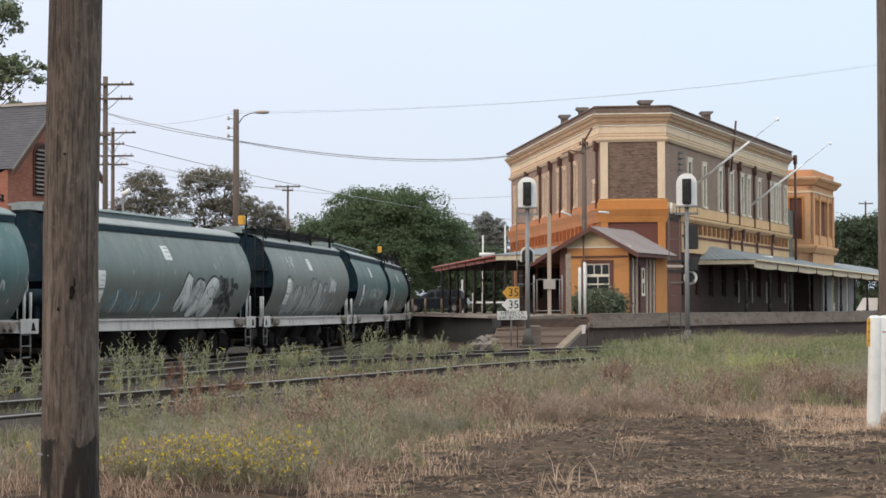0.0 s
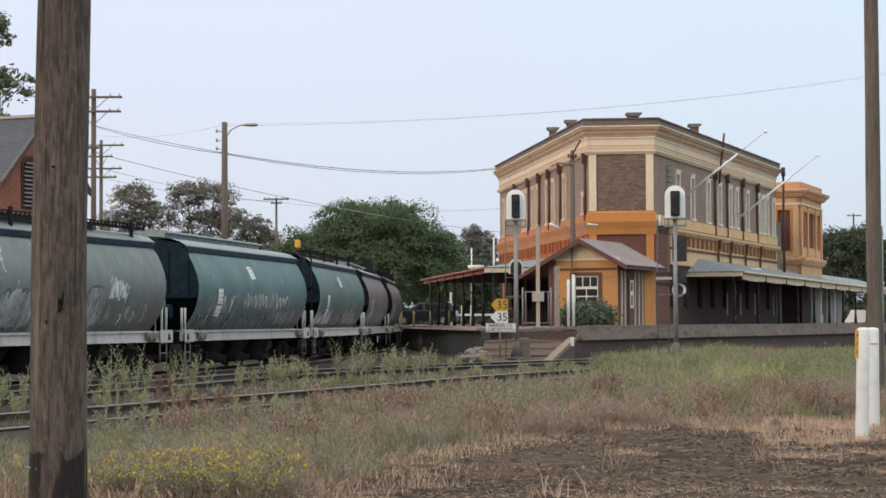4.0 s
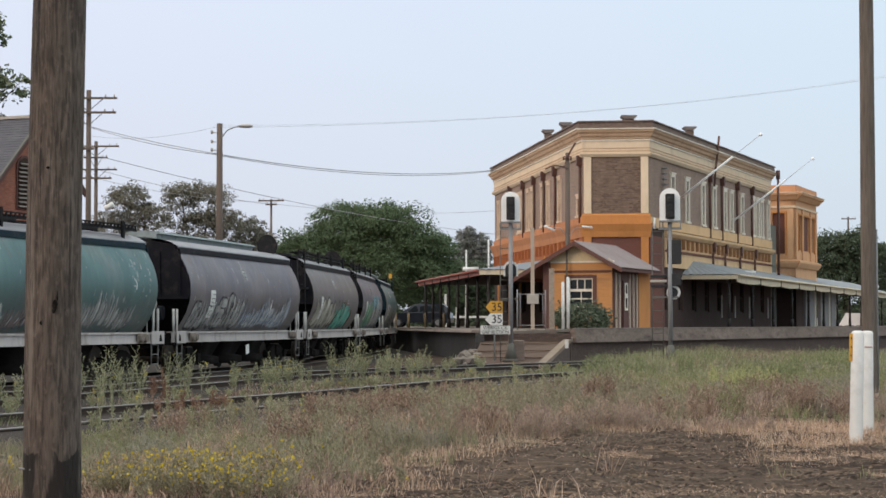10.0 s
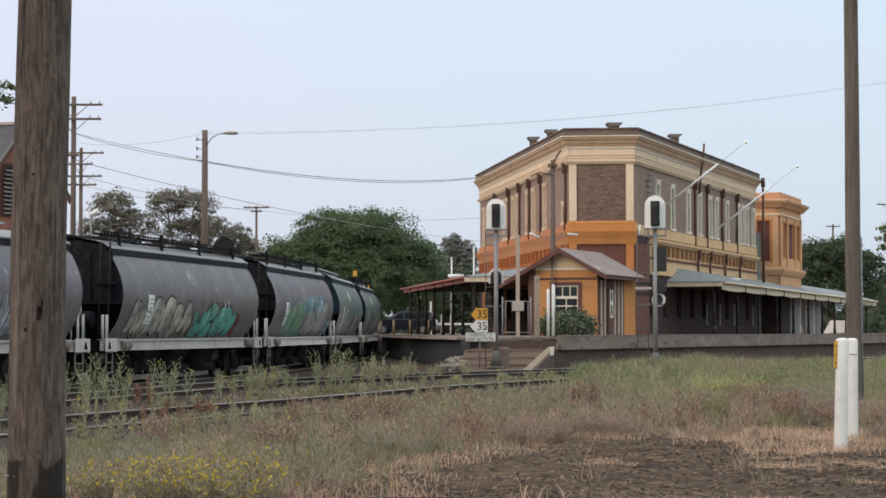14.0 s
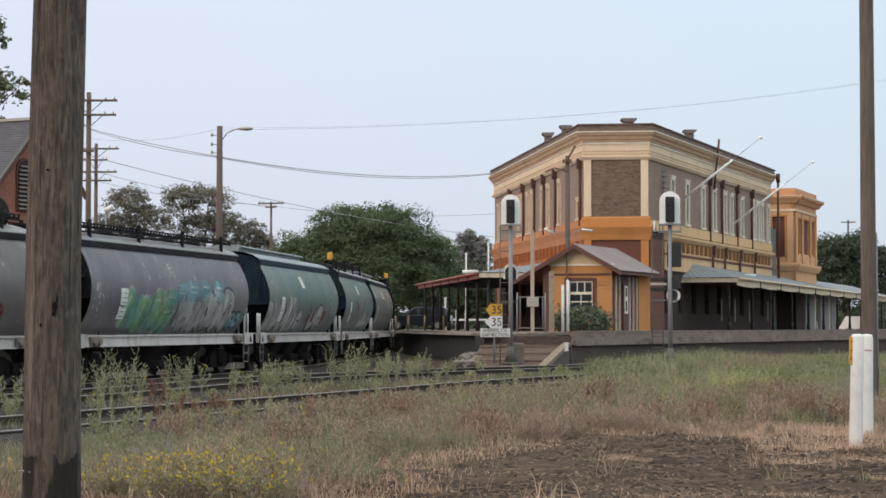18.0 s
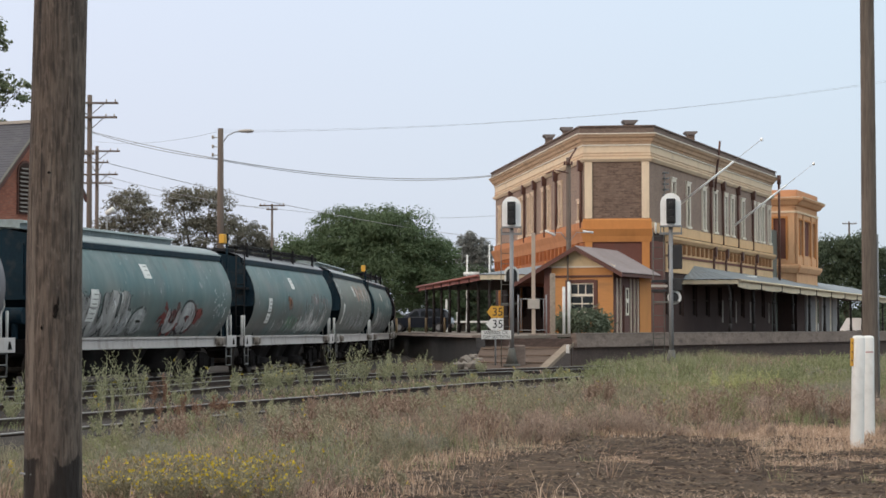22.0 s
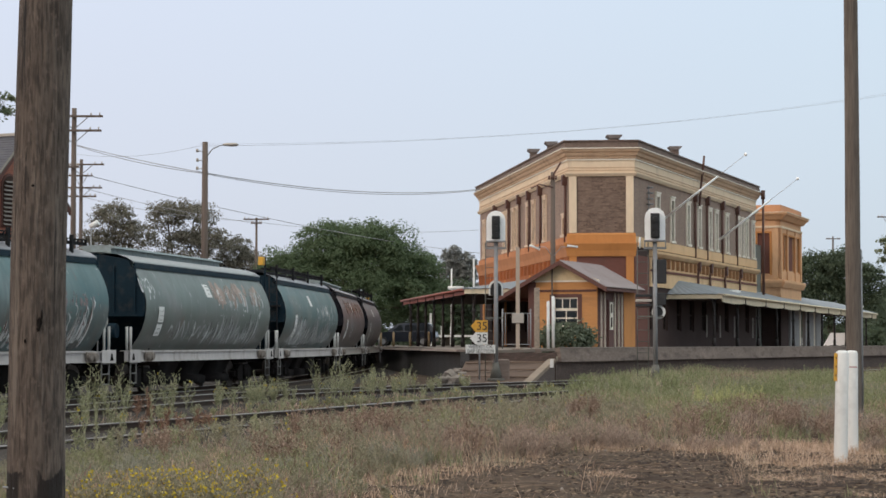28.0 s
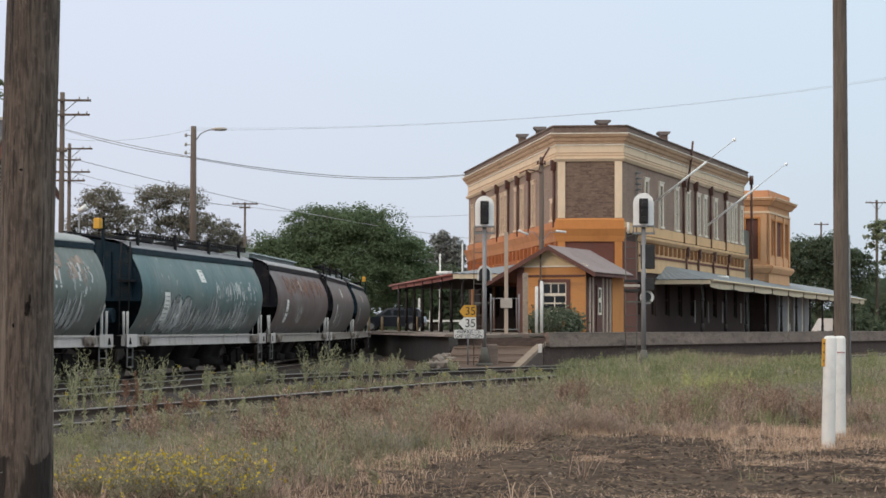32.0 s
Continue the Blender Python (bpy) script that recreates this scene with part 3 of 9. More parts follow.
def ribbon(bm, path, wide, off):
    """A painted stroke along (along, height) points on the visible side, off metres proud of the sheet."""
    p = [Vector((a, b, 0)) for a, b in path]
    if len(p) > 2:
        p = smooth_line(p, 0.09)
    rows = []
    for i, q in enumerate(p):
        d = p[min(i + 1, len(p) - 1)] - p[max(i - 1, 0)]
        d = d.normalized() if d.length > 1e-6 else Vector((1, 0, 0))
        nrm = Vector((-d.y, d.x, 0))
        w = (wide[min(i * len(wide) // len(p), len(wide) - 1)] if isinstance(wide, (list, tuple)) else wide) / 2
        if i in (0, len(p) - 1):
            w *= 0.6
        row = []
        for k in (-1, -0.33, 0.33, 1):
            e = q + nrm * w * k
            z = max(1.24, min(3.5, e.y))
            row.append(bm.verts.new((e.x, half_width(z) + off, z)))
        rows.append(row)
    for a, b in zip(rows, rows[1:]):
        for k in range(3):
            bm.faces.new((a[k], b[k], b[k + 1], a[k + 1])).smooth = True


def patch(bm, x0, x1, z0, z1, off, lean=0.0):
    """A painted panel that follows the side's curve; lean shifts its upper edge along the wagon."""
    rows = []
    for i in range(6):
        z = z0 + (z1 - z0) * i / 5
        dx = lean * i / 5
        rows.append([bm.verts.new((x + dx, half_width(z) + off, z)) for x in (x0, x1)])
    for a, b in zip(rows, rows[1:]):
        bm.faces.new((a[0], a[1], b[1], b[0]))


# abstract sprayed shapes in a unit box: loops, hooks, uprights, zigzags
SHAPES = (
    ((0.9, 0.8), (0.5, 1.0), (0.1, 0.7), (0.1, 0.3), (0.5, 0.0), (0.9, 0.2)),
    ((0.1, 0.0), (0.05, 0.5), (0.2, 1.0), (0.6, 0.1), (0.85, 0.5), (0.8, 1.0)),
    ((0.85, 0.9), (0.3, 1.0), (0.15, 0.65), (0.8, 0.4), (0.75, 0.05), (0.1, 0.08)),
    ((0.1, 1.0), (0.12, 0.3), (0.45, 0.0), (0.8, 0.25), (0.85, 1.0)),
    ((0.05, 0.0), (0.35, 0.95), (0.5, 1.0), (0.65, 0.6), (0.9, 0.0)),
    ((0.15, 0.0), (0.15, 1.0), (0.75, 0.95), (0.7, 0.5), (0.2, 0.48), (0.85, 0.0)),
    ((0.0, 1.0), (0.2, 0.05), (0.45, 0.7), (0.7, 0.02), (0.95, 1.0)),
    ((0.5, 0.0), (0.1, 0.4), (0.3, 0.95), (0.75, 0.95), (0.9, 0.4), (0.55, 0.0)),
    ((0.9, 0.95), (0.15, 0.95), (0.12, 0.5), (0.7, 0.5), (0.12, 0.45), (0.15, 0.04), (0.9, 0.06)),
)


def graffiti(parent, frame_m, cx, half, lo, hi, style, fill, line, seed):
    """Sprayed marks on one stretch of the side: bubble shapes, a thin scrawl, spikes, a blot or vertical drips."""
    rng = random.Random(seed * 7 + 1)
    big, rim, gloss = B(), B(), B()
    x0, n = cx + half, max(2, int(2 * half / 0.86))
    step = 2 * half / n
    h = hi - lo
    if style == "blot":
        for k in range(int(14 + half * 22)):
            a, z = cx + rng.uniform(-half, half), rng.uniform(lo + 0.1, hi - 0.05)
            ribbon(big, [(a - rng.uniform(0, 0.2), z - rng.uniform(0.05, 0.3)), (a, z), (a + rng.uniform(0, 0.25), z + rng.uniform(-0.15, 0.12))], rng.uniform(0.08, 0.26), 0.004 + 0.0001 * k)
    elif style == "drips":
        for k in range(int(half * 22)):
            a, z = cx + rng.uniform(-half, half), hi - rng.uniform(0, h * 0.5)
            ribbon(big, [(a, z), (a + rng.uniform(-0.05, 0.05), z - rng.uniform(0.15, 0.7) * h)], rng.uniform(0.03, 0.19), 0.005 + 0.0002 * k)
        for k in range(int(half * 3)):
            a, z = cx + rng.uniform(-half, half), rng.uniform(lo + 0.3 * h, hi)
            ribbon(gloss, [(a, z), (a - 0.15, z - 0.12), (a - 0.1, z - 0.3)], 0.05, 0.013)
    elif style == "icicle":
        # dense upright strokes with an uneven top, dark lines and pale glints between them
        m = int(2 * half / 0.105)
        for k in range(m):
            a = x0 - 2 * half * (k + rng.random()) / m
            top = lo + h * (0.62 + 0.2 * math.sin(a * 2.3 + seed) + rng.uniform(-0.16, 0.18))
            sway = rng.uniform(-0.10, 0.14)
            foot = lo + h * rng.uniform(0.0, 0.22)
            path = [(a, foot), (a - sway * 0.4 + rng.uniform(-0.05, 0.05), (foot + top) / 2), (a - sway, top)]
            ribbon(big, path, [rng.uniform(0.09, 0.24), rng.uniform(0.06, 0.18), 0.04], 0.006 + 0.0001 * k)
            if k % 3 == 0:
                ribbon(rim, [(b + 0.05, z) for b, z in path], rng.uniform(0.03, 0.07), 0.019)
            if k % 4 == 1:
                ribbon(gloss, [(b - 0.03, z + 0.04) for b, z in path], rng.uniform(0.02, 0.05), 0.022)
    elif style == "scrawl":
        pts = []
        for k in range(n * 2):
            a = x0 - half * k / n
            pts += [(a, lo + h * rng.uniform(0.0, 0.3)), (a - step * 0.16, lo + h * rng.uniform(0.6, 1.0)), (a - step * 0.34, lo + h * rng.uniform(0.3, 0.9))]
        ribbon(big, pts, 0.085, 0.006)
        for k in range(n):
            a = x0 - step * (k + rng.random())
            ribbon(gloss, [(a, lo + h * 0.9), (a - 0.12, lo + h * 0.4), (a - 0.05, lo)], 0.05, 0.011)
    else:
        for k in range(n):
            shape = SHAPES[rng.randrange(len(SHAPES))]
            tall = rng.uniform(0.8, 1.0) if style == "bubble" else rng.uniform(0.6, 1.0)
            slant = rng.uniform(-0.10, 0.16)
            path = [(x0 - step * (k + 0.06 + 0.92 * a) - slant * b, lo + 0.14 + (h - 0.22) * tall * b) for a, b in shape]
            w = step * (0.50 if style == "bubble" else 0.30) * rng.uniform(0.85, 1.15)
            body, edge_, shine = B(), B(), B()
            ribbon(body, path, w, 0.011 + 0.0004 * k)
            letter = part("graffiti_letter", body, fill, parent, "sprayed letter shape in worn paint", frame_m)
            ribbon(edge_, path, w + 0.14, 0.005 + 0.0004 * k)
            part("graffiti_outline", edge_, line, letter, "", frame_m)
            ribbon(shine, [(a + w * 0.2, b + 0.02) for a, b in path[: max(3, len(path) - 2)]], 0.03 + 0.03 * rng.random(), 0.0175)
            part("graffiti_highlight", shine, SPRAY["gleam"], letter, "", frame_m)
            for q in range(4):
                a, z = x0 - step * (k + rng.random()), lo + h * rng.uniform(0.1, 0.9)
                ribbon(rim, [(a, z), (a - rng.uniform(-0.1, 0.2), z - rng.uniform(0.1, 0.35))], rng.uniform(0.02, 0.06), 0.019 + 0.0002 * q)
            if style == "spikes":
                for q in range(4):
                    a = x0 - 2 * half * rng.random()
                    ribbon(big, [(a, lo + h * rng.uniform(0.0, 0.4)), (a - rng.uniform(-0.1, 0.25), lo + h * rng.uniform(0.7, 1.1))], [0.12, 0.10, 0.03], 0.015 + 0.0002 * (k * 4 + q))
    for bm, mat in ((rim, line), (big, fill), (gloss, SPRAY["white"])):
        if bm.verts:
            tagged(part("graffiti_spray", bm, mat, parent, "worn sprayed strokes", frame_m), "worn sprayed strokes", kind="stuff")


def end_mesh():
    """End sheet: upright above, sloping in below."""
    bm = B()
    up = [(z, w - 0.03) for z, w in SIDE if z > 2.2] + [(3.66, 1.0), (3.85, 0.0)]
    up = [(2.2, 1.39)] + up
    ring = [(HALF - 0.02, w, z) for z, w in up] + [(HALF - 0.02, -w, z) for z, w in up[::-1][1:]]
    vs = [bm.verts.new(p) for p in ring]
    bm.faces.new(vs)
    # slope sheet
    q = [bm.verts.new(p) for p in ((HALF - 0.02, 1.38, 2.2), (HALF - 0.02, -1.38, 2.2), (HALF - 1.9, -0.9, 1.05), (HALF - 1.9, 0.9, 1.05))]
    bm.faces.new(q)
    for sgn in (-1, 1):
        for y in (0.5, 1.1):
            box(bm, HALF - 0.03, HALF + 0.03, sgn * y - 0.03, sgn * y + 0.03, 2.2, 3.5)
    box(bm, HALF - 0.03, HALF + 0.06, -1.36, 1.36, 2.14, 2.24)
    return bm


def roof_mesh():
    bm = B()
    prof = [(y, z) for z, y in TOP] + [(-y, z) for z, y in TOP[::-1][1:]]
    loft(bm, [[(x, y, z) for y, z in prof] for x in (-HALF - 0.06, -HALF / 2, 0, NEAR / 2, NEAR + 0.06)])
    for sgn in (-1, 1):
        loft(bm, [[(x, sgn * y, z) for y, z in ((1.0, 3.66), (1.06, 3.64), (1.06, 3.57), (0.99, 3.56))] for x in (-HALF - 0.06, NEAR + 0.06)])
    return bm


def hatch_mesh():
    """Long raised trough hatch with cross straps and a flange at its foot."""
    bm = B()
    xs = [-4.2]
    for i in range(8):
        x = -3.6 + i * 1.27
        xs += [x - 0.04, x - 0.035, x + 0.035, x + 0.04]
    xs.append(5.8)
    rows = []
    for k, x in enumerate(xs):
        up = 0.015 if k % 4 in (2, 3) and 0 < k < len(xs) - 1 else 0.0
        rows.append([(x, -0.40, 3.84), (x, -0.40 - up, 3.98), (x, -0.52, 3.985), (x, -0.50, 4.03 + up), (x, -0.20, 4.075 + up), (x, 0.20, 4.075 + up), (x, 0.50, 4.03 + up), (x, 0.52, 3.985), (x, 0.40 + up, 3.98), (x, 0.40, 3.84)])
    loft(bm, rows, True, True)
    for f in bm.faces:
        f.smooth = False
    return bm


def walkway_mesh():
    """Raised open-grid walkway along each roof edge, on stout brackets."""
    bm = B()
    for sgn in (-1, 1):
        for z in (3.93, 4.055):
            box(bm, -6.4, 5.8, sgn * 0.86 - 0.02, sgn * 0.86 + 0.02, z - 0.017, z + 0.017)
        for y in (0.56, 0.66, 0.76):
            box(bm, -6.4, 5.8, sgn * y - 0.035, sgn * y + 0.035, 3.985, 4.01)
        for i in range(55):
            x = -6.35 + i * 0.2228
            box(bm, x - 0.03, x + 0.03, sgn * 0.86 - 0.015, sgn * 0.86 + 0.015, 3.94, 4.045)
            box(bm, x - 0.02, x + 0.02, sgn * 0.7 - 0.16, sgn * 0.7 + 0.16, 3.96, 3.983)
        for i in range(4):
            x = -5.4 + i * 3.4
            box(bm, x - 0.045, x + 0.045, sgn * 0.93 - 0.05, sgn * 0.93 + 0.03, 3.66, 4.15)
    return bm


def lid_mesh():
    """A round hatch lid thrown open, standing on its hinge."""
    bm = B()
    rod(bm, (0, -0.05, 0), (0, 0.05, 0), 0.40, 0.36, 20)
    rod(bm, (0, 0.05, 0), (0, 0.09, 0), 0.30, 0.12, 20)
    box(bm, -0.06, 0.06, -0.08, 0.08, -0.46, -0.3)
    return bm


def ring_mesh():
    """Spoked hand-brake wheel, facing along the wagon."""
    bm = B()
    tube(bm, [(0, 0.27 * math.cos(a * math.tau / 18), 0.27 * math.sin(a * math.tau / 18)) for a in range(19)], 0.022, 6)
    for k in range(5):
        a = k * math.tau / 5
        rod(bm, (0.02, 0, 0), (0, 0.27 * math.cos(a), 0.27 * math.sin(a)), 0.014, n=5)
    rod(bm, (-0.03, 0, 0), (0.04, 0, 0), 0.05, n=8)
    rod(bm, (0, 0, -0.9), (0, 0, 0), 0.02, n=5)
    return bm


def ladder_mesh():
    bm = B()
    for y in (0.98, 1.24):
        rod(bm, (6.5, y, 1.2), (6.05, y - 0.1, 3.75), 0.024, n=6)
    for k in range(7):
        z = 1.5 + k * 0.33
        f = (z - 1.2) / 2.55
        rod(bm, (6.5 - 0.45 * f, 0.98 - 0.1 * f, z), (6.5 - 0.45 * f, 1.24 - 0.1 * f, z), 0.014, n=5)
    box(bm, 5.84, 6.32, 0.85, 1.25, 2.66, 2.72)
    return bm


def eave_mesh(sgn):
    bm = B()
    prism(bm, [(1.065 * sgn, 3.455), (1.10 * sgn, 3.45), (1.075 * sgn, 3.60), (0.97 * sgn, 3.60)], -HALF + 0.05, NEAR - 0.05, Matrix(((0, 1, 0, 0), (1, 0, 0, 0), (0, 0, 1, 0), (0, 0, 0, 1))))
    return bm


def sill_mesh(sgn):
    bm = B()
    box(bm, -7.08, 7.06, sgn * 1.30 - 0.045, sgn * 1.30 + 0.045, 0.93, 1.20)
    box(bm, -6.9, 6.9, sgn * 1.30 - 0.09, sgn * 1.30 + 0.09, 1.17, 1.21)
    box(bm, -6.9, 6.9, sgn * 1.30 - 0.09, sgn * 1.30 + 0.09, 0.92, 0.955)
    return bm


def end_sill_mesh():
    bm = B()
    box(bm, 6.85, 7.05, -1.34, 1.34, 0.85, 1.2)
    box(bm, 6.45, 7.02, -1.30, 1.30, 1.13, 1.16)
    rod(bm, (7.0, 0, 0.9), (7.5, 0, 0.9), 0.11, n=8)
    box(bm, 7.3, 7.5, -0.14, 0.14, 0.76, 1.04)
    return bm


def gusset_mesh():
    """Sill end: a raised plate that carries a black triangle for its hand hole."""
    bm = B()
    box(bm, -0.42, 0.42, -0.012, 0.012, 0.90, 1.24)
    bevel(bm, 0.008)
    return bm


# black triangle laid on the plate for the shade in the hand hole
def hole_mesh():
    bm = B()
    prism(bm, [(-0.10, 0.97), (0.10, 0.97), (0.045, 1.15), (-0.02, 1.15)], -0.006, 0.006)
    return bm


def valve_mesh():
    """Round brake fitting with a rusty back plate."""
    bm = B()
    box(bm, -0.30, 0.30, -0.03, 0.0, 0.92, 1.19)
    bevel(bm, 0.02)
    for x in (-0.14, 0.15):
        rod(bm, (x, -0.02, 1.06), (x, 0.09, 1.06), 0.12, 0.09, 12)
    return bm


def flange_mesh(sgn):
    bm = B()
    box(bm, -6.5, 6.5, sgn * 0.98 - 0.05, sgn * 0.98 + 0.05, 1.19, 1.225)
    return bm


def step_mesh(sgn):
    bm = B()
    for x in (6.35, 6.8):
        rod(bm, (x, sgn * 1.33, 0.35), (x, sgn * 1.33, 1.0), 0.022, n=6)
    for z in (0.36, 0.62, 0.88):
        rod(bm, (6.35, sgn * 1.33, z), (6.8, sgn * 1.33, z), 0.02, n=6)
    return bm


# chutes widened: the shade between the wheels is put into their shape
def chute_mesh():
    bm = B()
    loft(bm, [[(-1.15, -1.1, 1.15), (1.15, -1.1, 1.15), (1.15, 1.1, 1.15), (-1.15, 1.1, 1.15)], [(-0.8, -0.8, 0.5), (0.8, -0.8, 0.5), (0.8, 0.8, 0.5), (-0.8, 0.8, 0.5)], [(-0.85, -1.0, 0.45), (0.85, -1.0, 0.45), (0.85, 1.0, 0.45), (-0.85, 1.0, 0.45)], [(-0.85, -1.0, 0.24), (0.85, -1.0, 0.24), (0.85, 1.0, 0.24), (-0.85, 1.0, 0.24)]], True, True)
    return bm


def beam_mesh():
    bm = B()
    box(bm, -6.9, 6.9, -0.2, 0.2, 0.75, 1.1)
    return bm


def cross_mesh():
    bm = B()
    box(bm, -0.05, 0.05, -1.28, 1.28, 0.8, 1.15)
    return bm


def tank_mesh():
    bm = B()
    rod(bm, (-0.4, 0, 0), (0.4, 0, 0), 0.17, n=10)
    return bm


def hatch_lid_mesh():
    bm = B()
    rod(bm, (0, 0, 3.84), (0, 0, 4.0), 0.38, 0.36, 14)
    return bm


def bogie_mesh():
    bm = B()
    for sgn in (-1, 1):
        y0, y1 = sgn * 0.98 - 0.07, sgn * 0.98 + 0.07
        prism(bm, [(-1.2, 0.36), (-0.95, 0.36), (-0.6, 0.22), (0.6, 0.22), (0.95, 0.36), (1.2, 0.36), (1.2, 0.52), (0.9, 0.56), (0.45, 0.74), (-0.45, 0.74), (-0.9, 0.56), (-1.2, 0.52)], y0, y1)
        for x in (-0.875, 0.875):
            box(bm, x - 0.14, x + 0.14, sgn * 1.0 - 0.12, sgn * 1.0 + 0.12, 0.33, 0.58)
        for dx in (-0.14, 0.0, 0.14):
            rod(bm, (dx, sgn * 1.07, 0.28), (dx, sgn * 1.07, 0.6), 0.06, n=8)
    box(bm, -0.2, 0.2, -1.1, 1.1, 0.5, 0.76)
    return bm


def wheelset_mesh():
    bm = B()
    for sgn in (-1, 1):
        rod(bm, (0, sgn * 0.70, 0), (0, sgn * 0.82, 0), 0.42, 0.415, 20)
        rod(bm, (0, sgn * 0.67, 0), (0, sgn * 0.70, 0), 0.45, 0.45, 20)
        rod(bm, (0, sgn * 0.82, 0), (0, sgn * 0.9, 0), 0.13, 0.11, 12)
        for i in range(3):
            a = i * math.tau / 3
            rod(bm, (math.cos(a) * 0.27, sgn * 0.815, math.sin(a) * 0.27), (math.cos(a) * 0.27, sgn * 0.83, math.sin(a) * 0.27), 0.05, n=8)
    rod(bm, (0, -1.0, 0), (0, 1.0, 0), 0.075, n=10)
    return bm


SHARED = {}


def shared(name, make, mat):
    if name not in SHARED:
        SHARED[name] = mesh_of(make(), name)
        SHARED[name].materials.append(mat)
    return SHARED[name]


GREEN, TEAL, GREY, PURPLE, BROWN, MAROON = (0.145, 0.175, 0.165), (0.06, 0.142, 0.152), (0.15, 0.155, 0.16), (0.122, 0.116, 0.152), (0.128, 0.112, 0.122), (0.115, 0.075, 0.075)
SPRAY = {
    "white": spray("spray_white", (0.68, 0.69, 0.69), 0.9),
    "gleam": spray("spray_gleam", (0.70, 0.70, 0.70), 0.6),
    "faint": spray("spray_faint", (0.52, 0.53, 0.53), 0.68),
    "silver": spray("spray_silver", (0.42, 0.41, 0.40), 0.88),
    "tan": spray("spray_tan", (0.47, 0.45, 0.38), 0.92),
    "green": spray("spray_green", (0.10, 0.42, 0.30), 0.95, (0.14, 0.50, 0.40)),
    "lime": spray("spray_lime", (0.12, 0.36, 0.34), 0.95, (0.21, 0.38, 0.17)),
    "aqua": spray("spray_aqua", (0.20, 0.40, 0.46), 0.7),
    "blue": spray("spray_blue", (0.40, 0.46, 0.56), 0.85),
    "pink": spray("spray_pink", (0.36, 0.27, 0.27), 0.7),
    "salmon": spray("spray_salmon", (0.44, 0.34, 0.29), 0.8),
    "rust": spray("spray_rust", (0.24, 0.12, 0.08), 0.7),
    "red": spray("spray_red", (0.21, 0.05, 0.045), 0.78),
    "black": spray("spray_black", (0.035, 0.035, 0.04), 0.9),
    "line": spray("spray_line", (0.05, 0.05, 0.055), 0.8),
    "smoke": spray("spray_smoke", (0.10, 0.10, 0.10), 0.5),
}
